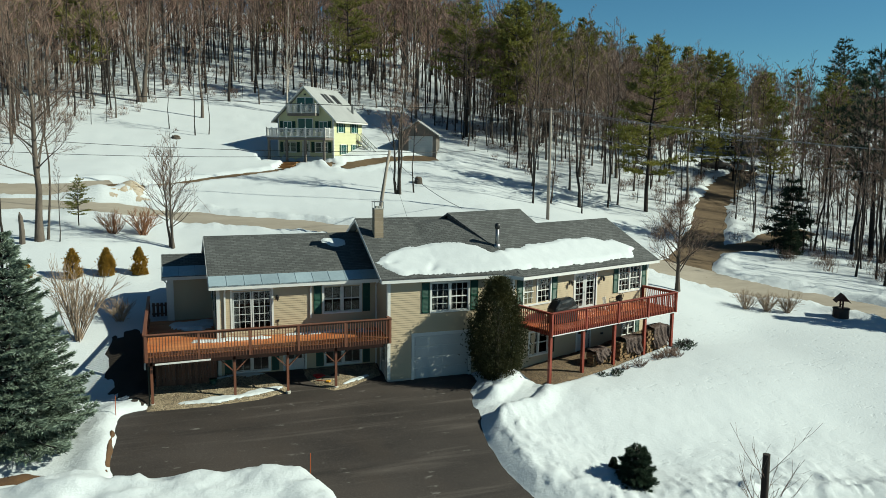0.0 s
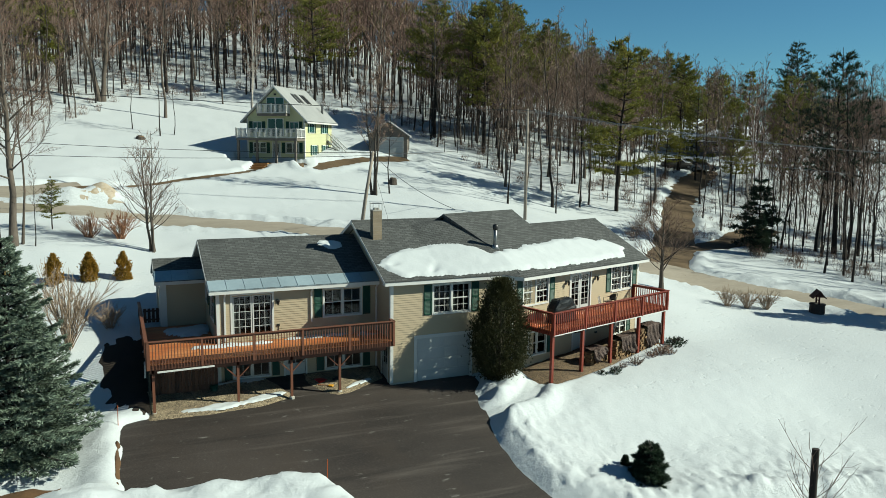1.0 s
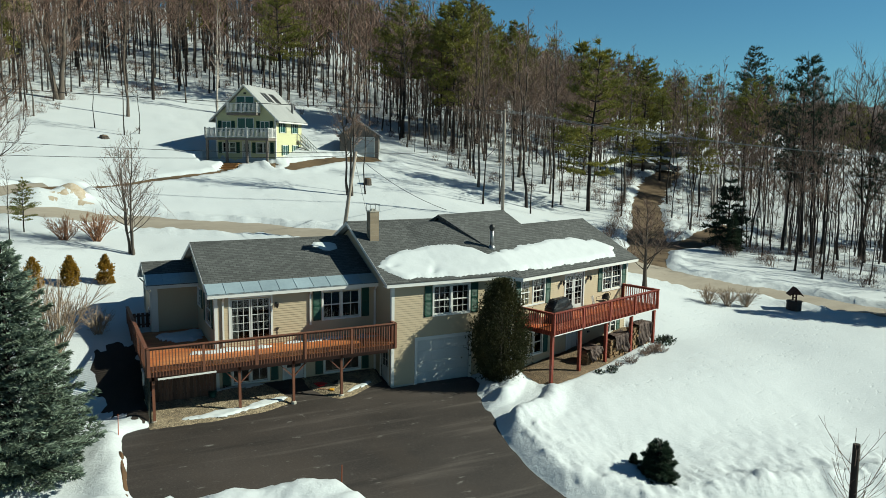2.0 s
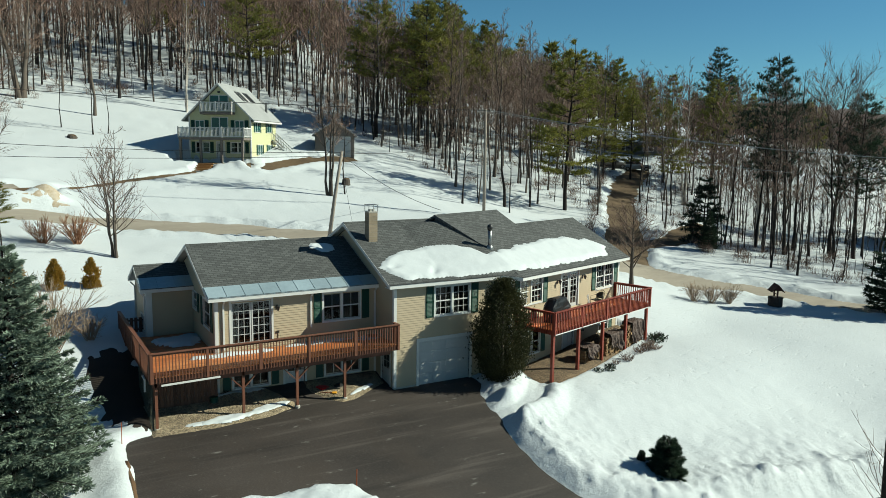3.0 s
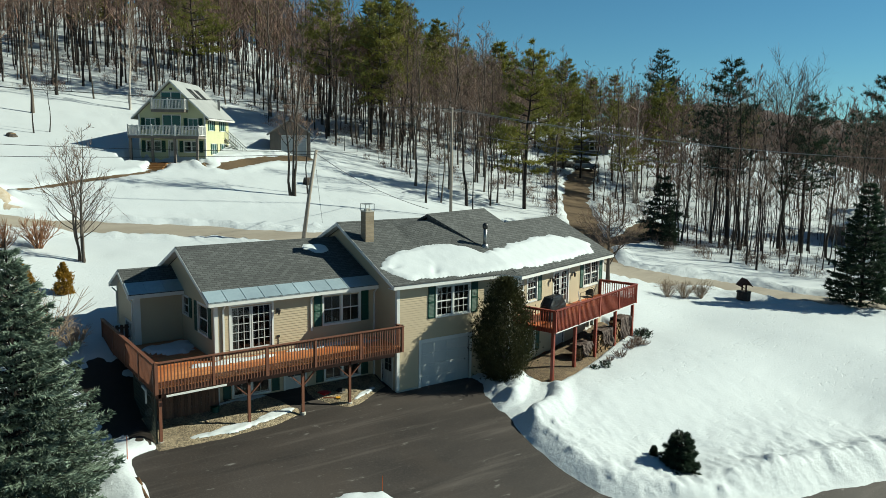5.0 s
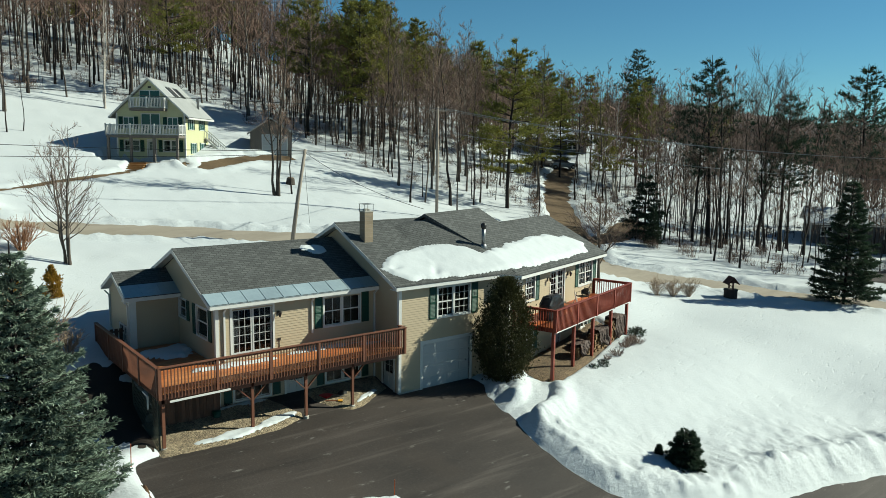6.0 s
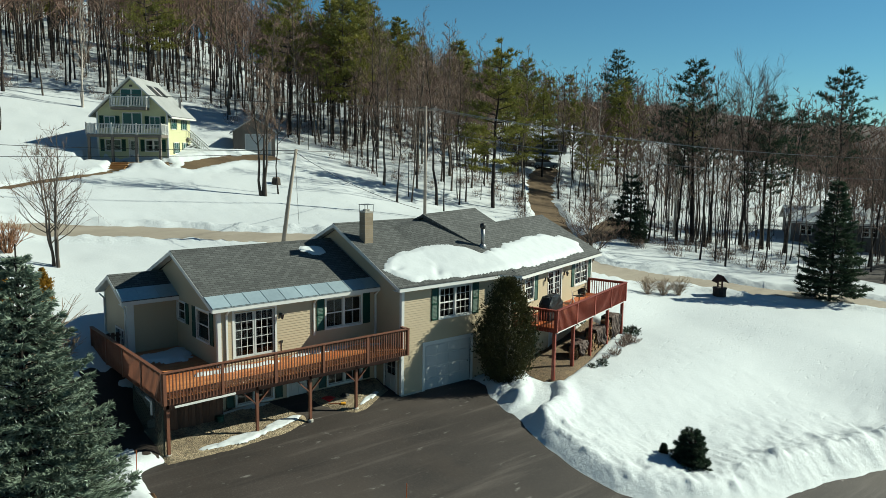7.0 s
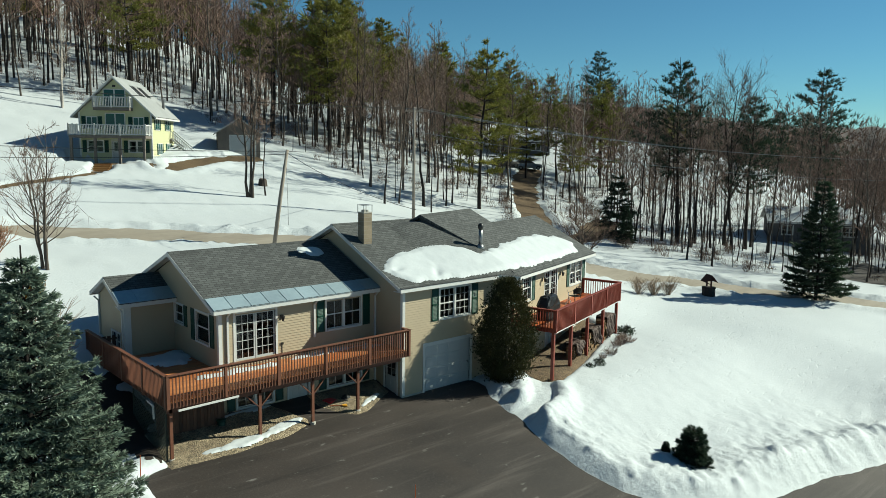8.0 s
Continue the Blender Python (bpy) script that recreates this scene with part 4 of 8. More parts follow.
# chimney of blocks with a wire guard
ch = thing("chimney", "square tan block chimney on the shingle roof", "chimney", (0.42, 3.42, 0))
for i in range(8):
    z = 6.45 + i * 0.2
    part("block", Mesh().box(-0.235, 0.235, -0.235, 0.235, z + 0.004, z + 0.196), BLOCK, ch)
part("mortar", Mesh().box(-0.225, 0.225, -0.225, 0.225, 5.9, 8.04), FOUND, ch)
part("crown", Mesh().box(-0.25, 0.25, -0.25, 0.25, 8.05, 8.10).box(-0.12, 0.12, -0.12, 0.12, 8.1, 8.2), FOUND, ch, "cement crown")
part("flashing", Mesh().prism(((-0.36, -0.36, 6.50), (0.36, -0.36, 6.50), (0.36, -0.23, 6.56), (-0.36, -0.23, 6.56)), (0, 0, 0.02)), METAL, ch, "pale metal flashing")
guard = Mesh()
for x in (-0.24, 0.24):
    for y in (-0.24, 0.24):
        guard.box(x - 0.012, x + 0.012, y - 0.012, y + 0.012, 8.1, 8.42)
guard.box(-0.27, 0.27, -0.27, 0.27, 8.42, 8.44)
part("cap", guard, METAL, ch, "thin metal rain cap on four legs")

# right wing, turned from the rest
WEZ, WS = 4.92, 5.6
WTR, WLR = WEZ + 0.5 * 5.54, WEZ + 0.5 * 4.11
fr = face_front(5.95, 0, 0, WING)
o = -5.95
RH = ((6.74 + o, 8.58 + o, 3.33, 4.62), (10.42 + o, 12.08 + o, 2.58, 4.56), (14.0 + o, 15.83 + o, 3.25, 4.62), (7.2 + o, 8.5 + o, 0.62, 1.80), (10.72 + o, 11.72 + o, 0.12, 2.1), (14.45 + o, 15.45 + o, 0.62, 1.42))
wall(house, "wall", fr, 10.6, 0.02, 4.86, RH, corner=(True, True))
part("foundation", Mesh().box(0, 10.6, -0.03, 0.15, -0.8, 0.018), FOUND, house, "", fr)
window(house, fr, *RH[0], 2, 4, 3, curtain=True)
window(house, fr, *RH[2], 2, 4, 3, curtain=True)
window(house, fr, *RH[3], 2, 2, 1)
window(house, fr, *RH[5], 2, 2, 1)
for u in (6.24, 8.70, 13.5, 15.95):
    shutter(house, fr, u + o, u + 0.38 + o, 3.22, 4.70)
shutter(house, fr, 8.62 + o, 8.98 + o, 0.56, 1.86)
shutter(house, fr, 15.57 + o, 15.92 + o, 0.56, 1.50)
door(house, fr, *RH[1], "french_door", (0.10, 0.90), "white french doors with small panes", 2, (2, 5), 0.12)
door(house, fr, *RH[4], "lower_door", (0.15, 0.45), "white lower door")
wall_lamp(house, fr, 10.02 + o, 4.18)
wall_lamp(house, fr, 12.5 + o, 4.18)
part("hose_bib", Mesh().box(12.62 + o, 12.78 + o, -0.08, -0.016, 0.98, 1.08), BLACK, house, "", fr)
wall(house, "wall", face_left(5.95, 10.1, 0, WING), 10.1, 0.02, 4.86, (), gable=(5.05, WTR - 0.16), corner=(False, True))
wall(house, "wall", face_right(16.55, 0, 0, WING), 7.24, 0.02, 4.86, (), gable=(3.62, WLR - 0.16), corner=(True, False))
wall(house, "wall", face_right(10.9, 0.6, 0, WING), 8.9, 4.0, 5.1, (), gable=(4.45, WTR - 0.16), corner=(False, False))
wall(house, "wall", WING @ pose(16.55, 7.24, 0, 0, 0, 180), 5.65, 0.02, 4.86, (), corner=(True, True))
wall(house, "wall", WING @ pose(10.9, 10.1, 0, 0, 0, 180), 4.95, 0.02, 4.86, (), corner=(True, True))
part("floor_slab", Mesh().box(6.1, 16.4, 0.15, 7.0, 2.36, 2.54), ROOM, house, "", WING)
roof(house, WING, WS, 10.92, -0.49, WEZ, 5.05, WTR, SHINGLE_W, rake=(False, True), eave=False, left=((6.4, 1.86, WEZ + 0.5 * 2.35), (6.2, -0.49, WEZ)))
roof(house, WING, 10.92, 16.88, -0.49, WEZ, 3.62, WLR, SHINGLE_W, rake=(False, True), eave=False)
part("step_flashing", Mesh().prism(((WS + 0.01, 5.05, WTR - 0.02), (6.4, 1.86, WEZ + 0.5 * 2.35 - 0.02), (6.4, 1.86, WEZ + 0.5 * 2.35 - 0.4), (WS + 0.01, 5.05, WTR - 0.75)), (0.12, 0, 0)), DARKEDGE, house, "dark cheek where the roofs meet", WING)


def edge_s(n):
    """Where the wing roof begins, along the wing."""
    return np.interp(n, (-2.8, 0.4, 2.75), (WS, 6.4, 6.2))


def saddle(x, y):
    """How far the garage roof is built up towards the wing roof."""
    s, n = x * WU.x + y * WU.y, x * WN.x + y * WN.y
    se = edge_s(n)
    xe, ye = se * WU.x + n * WN.x, se * WU.y + n * WN.y
    rise = WEZ + 0.5 * (2.75 - n) - (GEZ + (GRZ - GEZ) / (GRY + 0.35) * (ye + 0.35)) - 0.26 * np.clip((0.4 - n) / 3.2, 0, 1)
    return np.maximum(rise, 0) * np.clip((x - 2.7) / (xe - 2.7), 0, 1) * (1 - smooth(4.0, 5.0, y))


sv, su = np.meshgrid(np.linspace(-0.35, 5.0, 40), np.linspace(0, 1, 30), indexing="ij")
sx_ = np.full(sv.shape, 5.5)
for _ in range(12):
    sx_ = (edge_s(sx_ * WN.x + sv * WN.y) + 0.02 - sv * WU.y) / WU.x
sx_ = 2.7 + (sx_ - 2.7) * su
sz_ = GEZ + (GRZ - GEZ) / (GRY + 0.35) * (sv + 0.35) + saddle(sx_, sv) + 0.004
sz_ = np.concatenate([sz_[:1] * 0 + GEZ - 0.02, sz_])
sx_, sv = np.concatenate([sx_[:1], sx_]), np.concatenate([sv[:1], sv])
si = (np.arange(40)[:, None] * 30 + np.arange(29)).ravel()
saddle_ob = new("roof_saddle", array_mesh("roof_saddle", np.stack([sx_, sv, sz_], -1).reshape(-1, 3), np.stack([si, si + 1, si + 31, si + 30], 1), SHINGLE))
saddle_ob.parent = house
e = Mesh()
e.box(6.2, 16.88, -0.515, -0.492, WEZ - 0.19, WEZ - 0.01).box(6.2, 16.88, -0.47, 0.0, WEZ - 0.19, WEZ - 0.165)
part("fascia", e, TRIM, house, "long white fascia board", WING)
part("drip_edge", Mesh().box(6.2, 16.88, -0.535, -0.47, WEZ - 0.02, WEZ + 0.012), DARKEDGE, house, "", WING)

# corner where the two eaves meet
ea, eb, ec = Vector((5.75, -0.36, GEZ + 0.012)), Vector((6.72, -0.36, 5.15)), WING @ Vector((6.21, -0.53, WEZ + 0.012))
part("eave_corner", Mesh().prism((ea, ec, eb), (0, 0, -0.10)), SHINGLE_W, house, "shingled corner of the eaves")
ed = (ec - ea).cross(Vector((0, 0, 1))).normalized() * 0.022
part("fascia", Mesh().prism((ea + Vector((0, 0, -0.02)), ec + Vector((0, 0, -0.02)), ec + Vector((0, 0, -0.20)), ea + Vector((0, 0, -0.20))), ed), TRIM, house)
part("fascia_return", Mesh().box(6.17, 6.198, -0.515, 0.3, WEZ - 0.19, WEZ - 0.005), TRIM, house, "", WING)

# vent pipe through the wing roof
vent = thing("vent_pipe", "galvanised stove pipe with a dark cap", "vent pipe", tuple((WING @ Vector((6.55, 1.95, 0)))[:2]) + (0,))
zb = WEZ + 0.5 * 2.44
part("flashing", Mesh().tube([(0, 0, zb - 0.15), (0, 0, zb + 0.12), (0, 0, zb + 0.16)], (0.27, 0.15, 0.11), 12), METAL, vent, "metal storm collar", None, True)
part("pipe", Mesh().tube([(0, 0, zb), (0, 0, zb + 0.95)], (0.10, 0.10), 12), METAL, vent, "", None, True)
part("cap", Mesh().tube([(0, 0, zb + 0.92), (0, 0, zb + 1.02), (0, 0, zb + 1.16), (0, 0, zb + 1.24)], (0.11, 0.15, 0.15, 0.05), 12), BLACK, vent, "black rain cap", None, True)

# entry annex on the west side
AX, AY0, AY1, ARZ, AEZ = -9.88, 6.35, 9.55, 5.43, 4.55
wall(house, "wall", face_front(AX, AY0), 2.13, 0.8, 4.42, (), corner=(True, False))
part("corner_post", Mesh().box(AX - 0.05, AX + 0.24, AY0 - 0.06, AY0 + 0.18, 2.1, 4.42), TRIM, house, "white corner post")
wall(house, "wall", face_left(AX, AY1), 3.2, 0.8, 4.42, ((1.6, 2.6, 2.3, 3.05),), gable=(1.6, ARZ - 0.14), corner=(True, False))
window(house, face_left(AX, AY1), 1.6, 2.6, 2.3, 3.05, 2, 1, 1)
wall(house, "wall", pose(-7.75, AY1, 0, 0, 0, 180), 2.13, 0.8, 4.42, (), corner=(False, True))
roof(house, I4, AX - 0.30, LW, AY0 - 0.28, AEZ, 7.95, ARZ, SHINGLE, rake=(True, False))
sa = (ARZ - AEZ) / (7.95 - AY0 + 0.28)
for i in range(3):
    a, b = AX - 0.30 + 2.43 * i / 3 + 0.004, AX - 0.30 + 2.43 * (i + 1) / 3 - 0.004
    y0, y1 = AY0 - 0.32, AY0 + 0.55
    part("eave_panel", Mesh().prism(((a, y0, AEZ + 0.018 - 0.04 * sa), (b, y0, AEZ + 0.018 - 0.04 * sa), (b, y1, AEZ + 0.018 + 0.83 * sa), (a, y1, AEZ + 0.018 + 0.83 * sa)), (0, 0, -0.012)), FLASH, house, "blue-grey metal eave panel")
downspout(house, face_left(AX, AY1), 0.1, 0, 0.9, 4.42, 0.2)
downspout(house, face_left(AX, AY1), 3.1, -0.02, 2.2, 4.42, 0.2)


# ---- decks ----
def balustrade(parent, f, a, b, z0, z1, rail_m, spacing=0.125, posts=2.3, out=0.02, shared={}):
    """Rail from a to b (local x, y): cap, rail, posts and square balusters fixed to the rim."""
    a, b = Vector((*a, 0)), Vector((*b, 0))
    d = b - a
    n = max(1, round(d.length / spacing))
    ang = math.atan2(d.y, d.x)
    key = (rail_m.name, round(z1 - z0, 3))
    if key not in shared:
        shared[key] = Mesh().box(-0.019, 0.019, -0.019, 0.019, 0, z1 - z0 - 0.03).data("baluster", rail_m)
    k = 0
    npost = max(1, round(d.length / posts))
    for i in range(n):
        p = a + d * ((i + 0.5) / n)
        ob = new("baluster", shared[key])
        ob.parent = parent
        ob.matrix_local = f @ pose(p.x, p.y, z0, 0, 0, math.degrees(ang))
    for i in range(npost + 1):
        p = a + d * (i / npost)
        part("rail_post", Mesh().box(-0.05, 0.05, -0.05, 0.05, z0 - 0.02, z1 - 0.02), rail_m, parent, "", f @ pose(p.x, p.y, 0, 0, 0, math.degrees(ang)))
    r = Mesh().box(-0.06, d.length + 0.06, -0.075, 0.075, z1 - 0.035, z1)
    part("cap_rail", r, rail_m, parent, "", f @ pose(a.x, a.y, 0, 0, 0, math.degrees(ang)))
    part("sub_rail", Mesh().box(0, d.length, 0.022, 0.058, z1 - 0.13, z1 - 0.04), rail_m, parent, "", f @ pose(a.x, a.y, 0, 0, 0, math.degrees(ang)))


long_deck = thing("deck", "long raised wooden deck with worn brown-stained rails", "deck")
DZ, DF, DX0 = 2.20, -0.45, -10.85
y = DF
while y < 6.3:
    x1 = -0.02 if y < 1.9 else LW - 0.03
    for a, b in (((DX0, -5.6), (-5.59, x1)) if y < 1.9 else ((DX0, x1),)):
        part("board", Mesh().box(a, b - 0.004, y + 0.003, y + 0.137, DZ - 0.035, DZ), DECK_L, long_deck)
    y += 0.14
part("rim_joist", Mesh().box(DX0, 0, DF - 0.02, DF + 0.02, DZ - 0.24, DZ - 0.037), RAIL_L, long_deck)
part("rim_joist", Mesh().box(DX0 - 0.02, DX0 + 0.02, DF + 0.022, 8.2, DZ - 0.24, DZ - 0.037), RAIL_L, long_deck)
part("beam", Mesh().box(DX0 + 0.05, -0.3, -0.25, -0.13, DZ - 0.46, DZ - 0.245), RAIL_L, long_deck)
for i in range(26):
    x = DX0 + 0.25 + i * 0.42
    part("joist", Mesh().box(x - 0.02, x + 0.02, DF + 0.024, 1.97 if x > LW else 6.3, DZ - 0.235, DZ - 0.037), RAIL_L, long_deck)
balustrade(long_deck, I4, (DX0, DF - 0.045), (-0.02, DF - 0.045), DZ - 0.20, 3.20, RAIL_L)
balustrade(long_deck, pose(0, 0, 0), (DX0 - 0.045, 8.1), (DX0 - 0.045, DF), DZ - 0.20, 3.20, RAIL_L)
balustrade(long_deck, I4, (-0.03, DF), (-0.03, -0.06), DZ - 0.20, 3.20, RAIL_L, posts=9)
for x in (-10.66, -7.18, -4.82, -2.58):
    zg = float(drive_top(np.array(x), np.array(-0.45)))
    p = part("post", Mesh().box(x - 0.055, x + 0.055, -0.25, -0.14, zg + 0.12, DZ - 0.25), RAIL_L, long_deck)
    part("footing", Mesh().tube([(x, -0.195, zg - 0.2), (x, -0.195, zg + 0.10), (x, -0.195, zg + 0.13)], (0.12, 0.12, 0.09), 10), FOUND, p, "concrete footing")
    if x > -10:
        for s in (-1, 1):
            part("brace", Mesh().beam((x + s * 0.04, -0.195, DZ - 1.0), (x + s * 0.62, -0.195, DZ - 0.42), 0.09, 0.04), RAIL_L, p)
part("gutter_pipe", Mesh().beam((-10.5, DF - 0.07, DZ - 0.33), (-8.2, DF - 0.07, DZ - 0.29), 0.07, 0.06), TRIM, long_deck, "white drain pipe under the rim")
part("drain_elbow", Mesh().beam((-10.93, 1.2, DZ - 0.32), (-10.93, 0.7, DZ - 0.36), 0.07, 0.07).beam((-10.93, 0.7, DZ - 0.34), (-10.95, 0.62, DZ - 0.85), 0.07, 0.07), TRIM, long_deck, "white drain elbow")

gate = thing("deck_gate", "low dark slatted gate at the end of the deck", "gate", (-10.72, 7.3, DZ))
for k in range(4):
    part("slat", Mesh().box(k * 0.2, k * 0.2 + 0.14, -0.015, 0.015, 0.05, 0.78), FENCE, gate)
part("rail", Mesh().box(-0.03, 0.80, 0.016, 0.05, 0.15, 0.23).box(-0.03, 0.80, 0.016, 0.05, 0.60, 0.68), FENCE, gate)

fence = thing("board_fence", "dark weathered vertical boards closing under the deck", "fence", (-10.55, 1.45, 0))
for i in range(19):
    x = i * 0.142
    part("board", Mesh().box(x + 0.004, x + 0.138, -0.012, 0.012, -0.25, 1.90), FENCE, fence)
part("rail", Mesh().box(0, 2.7, 0.014, 0.06, 0.2, 0.3).box(0, 2.7, 0.014, 0.06, 1.5, 1.6), FENCE, fence)
LATT = mat("dark_lattice", (0.036, 0.044, 0.032), (0.024, 0.0288, 0.024), rough=0.8, bump=0.1)
lattice = thing("lattice_screen", "dark diagonal lattice under the deck side", "lattice", (-10.80, -0.15, 0))
lm = Mesh()
for i in range(-10, 26):
    for s in (0, 1):
        y0 = i * 0.155
        a, b = (y0, -0.05), (y0 + 1.95, 1.90)
        if s:
            a, b = (y0, 1.90), (y0 + 1.95, -0.05)
        k0, k1 = max(0.0, -a[0] / 1.95), min(1.0, (3.2 - a[0]) / 1.95)
        if k1 > k0 + 0.03:
            p, q = (a[0] + 1.95 * k0, a[1] + (b[1] - a[1]) * k0), (a[0] + 1.95 * k1, a[1] + (b[1] - a[1]) * k1)
            lm.beam((0.008 * s, p[0], p[1]), (0.008 * s, q[0], q[1]), 0.008, 0.032)
part("slats", lm, LATT, lattice)
part("frame", Mesh().box(-0.02, 0.03, 0, 3.2, 1.88, 1.95).box(-0.02, 0.03, 0, 0.06, -0.1, 1.88).box(-0.02, 0.03, 3.14, 3.2, 0.3, 1.88), LATT, lattice)

red_deck = thing("deck", "raised red-stained wooden deck with square balusters", "deck")
RZ, RB, RA0, RA1 = 2.50, -2.38, 6.38, 16.02
y = RB
while y < -0.1:
    part("board", Mesh().box(RA0, RA1, y + 0.003, y + 0.137, RZ - 0.035, RZ), DECK_R, red_deck, "", WING)
    y += 0.14
part("rim_joist", Mesh().box(RA0, RA1, RB - 0.02, RB + 0.02, RZ - 0.23, RZ - 0.037), RAIL_R, red_deck, "", WING)
part("trim_strip", Mesh().box(RA0, RA1, RB - 0.075, RB - 0.022, RZ - 0.245, RZ - 0.205), TRIM, red_deck, "pale strip under the rim", WING)
for a in (RA0, RA1):
    part("rim_joist", Mesh().box(a - 0.02, a + 0.02, RB + 0.022, -0.03, RZ - 0.23, RZ - 0.037), RAIL_R, red_deck, "", WING)
for i in range(23):
    a = RA0 + 0.22 + i * 0.42
    part("joist", Mesh().box(a - 0.02, a + 0.02, RB + 0.024, -0.03, RZ - 0.225, RZ - 0.037), RAIL_R, red_deck, "", WING)
balustrade(red_deck, WING, (RA0, RB - 0.045), (RA1, RB - 0.045), RZ - 0.20, 3.42, RAIL_R, 0.14, 2.4)
balustrade(red_deck, WING, (RA0 - 0.045, -0.08), (RA0 - 0.045, RB), RZ - 0.20, 3.42, RAIL_R, 0.14, 2.4)
balustrade(red_deck, WING, (RA1 + 0.045, RB), (RA1 + 0.045, -0.08), RZ - 0.20, 3.42, RAIL_R, 0.14, 2.4)
for a in (6.46, 8.75, 11.1, 13.55, 15.92):
    q = WING @ Vector((a, RB + 0.1, 0))
    part("post", Mesh().box(a - 0.075, a + 0.075, RB + 0.03, RB + 0.18, float(land(q.x, q.y)) - 0.3, RZ - 0.04), RAIL_R, red_deck, "", WING)


# ---- roof snow ----
def roof_top(x, y):
    """Upper of the garage roof and the wing roof."""
    s, n = x * WU.x + y * WU.y, x * WN.x + y * WN.y
    g = GEZ + (GRZ - GEZ) / (GRY + 0.35) * (y + 0.35) + saddle(x, y)
    w = WEZ + 0.5 * (2.75 - n)
    return np.where(s > edge_s(n), w, g), s, n


def snow_cover(x, y):
    """Thickness of the snow left on the roofs: thick in the middle, thin and ragged along the melting edges."""
    z, s, n = roof_top(x, y)
    wob = fractal(x, y, 0.7, 4, 11) * 0.12
    top = np.interp(s, (0.1, 0.8, 1.4, 2.4, 3.5, 4.7, 5.6, 5.95, 6.7, 8, 11, 13.6, 15.2, 16), (-1.1, -1.45, -1.68, -1.74, -1.49, -0.94, -0.10, 0.52, 0.68, 0.5, 0.24, 0.26, 0.69, 1.5))
    low_ = np.interp(s, (0, 0.8, 1.7, 2.7, 4, 5.0, 6.1, 7.3, 9.9, 13.1, 15.1, 16), (-0.5, 0.30, 0.66, 1.0, 1.50, 1.86, 2.16, 2.28, 2.33, 2.32, 2.22, 1.6))
    d = np.minimum.reduce([s - 0.02 + wob, 16.0 - s + wob, n - top + wob, low_ - n + wob])
    pits = 0.09 * np.exp(-(np.hypot((x - 0.45) / 0.30, (y - 0.95) / 0.12) ** 2)) + 0.10 * np.exp(-(np.hypot((x - 2.35 - 0.5 * (y - 0.35)) / 0.22, (y - 0.35) / 0.28) ** 2))
    return np.where(d > 0, np.maximum(0.085 * smooth(0.0, 0.35, d) + 0.012 + 0.012 * fractal(x, y, 0.5, 3, 17) - pits, 0.004), -0.05)


rs = np.arange(-0.3, 16.6, 0.07)
rn = np.arange(-3.0, 2.76, 0.07)
ga, gb = np.meshgrid(rs, rn)
gx, gy = ga * WU.x + gb * WN.x, ga * WU.y + gb * WN.y
th = snow_cover(gx, gy)
gz = roof_top(gx, gy)[0]
on_wing = ga > 6.1
keep = (th > 0) & (gx > -0.35) & ((gy > -0.33) | on_wing)
idx = np.arange(gx.size).reshape(gx.shape)
cell = keep[:-1, :-1] | keep[1:, :-1] | keep[:-1, 1:] | keep[1:, 1:]
cell &= (gx[:-1, :-1] > -0.36) & ((np.minimum(gy[:-1, :-1], gy[1:, 1:]) > -0.33) | on_wing[:-1, :-1])
quads = np.stack([idx[:-1, :-1], idx[1:, :-1], idx[1:, 1:], idx[:-1, 1:]], -1)[cell]
used = np.unique(quads)
remap = np.zeros(gx.size, int)
remap[used] = np.arange(len(used))
verts = np.stack([gx, gy, gz + th], -1).reshape(-1, 3)[used]
tagged(new("roof_snow", array_mesh("roof_snow", verts, remap[quads][:, ::-1], SNOW_ROOF)), "melting slab of snow on the shingle roof", "snow", kind="stuff")


def snow_patch(name, label, cx, cy, rx, ry, base, thick, seed, turn=0.0):
    """A ragged patch of old snow on a surface given by base(x, y)."""
    step = max(0.05, min(rx, ry) / 12)
    ax_, ay_ = np.meshgrid(np.arange(-rx * 1.3, rx * 1.3, step), np.arange(-ry * 1.3, ry * 1.3, step))
    c, s = math.cos(radians(turn)), math.sin(radians(turn))
    x, y = cx + ax_ * c - ay_ * s, cy + ax_ * s + ay_ * c
    d = 1 - np.hypot(ax_ / rx, ay_ / ry) + 0.45 * fractal(x, y, 0.8, 3, seed)
    t = thick * smooth(0, 0.35, d) + 0.015 * fractal(x, y, 0.25, 2, seed + 3) - 0.01
    z = base(x, y) + t
    k = d > -0.05
    cl = k[:-1, :-1] & k[1:, :-1] & k[:-1, 1:] & k[1:, 1:]
    ii = np.arange(x.size).reshape(x.shape)
    q = np.stack([ii[:-1, :-1], ii[:-1, 1:], ii[1:, 1:], ii[1:, :-1]], -1)[cl]
    return tagged(new(name, array_mesh(name, np.stack([x, y, z], -1).reshape(-1, 3), q, SNOW_ROOF)), label, "snow", kind="stuff")


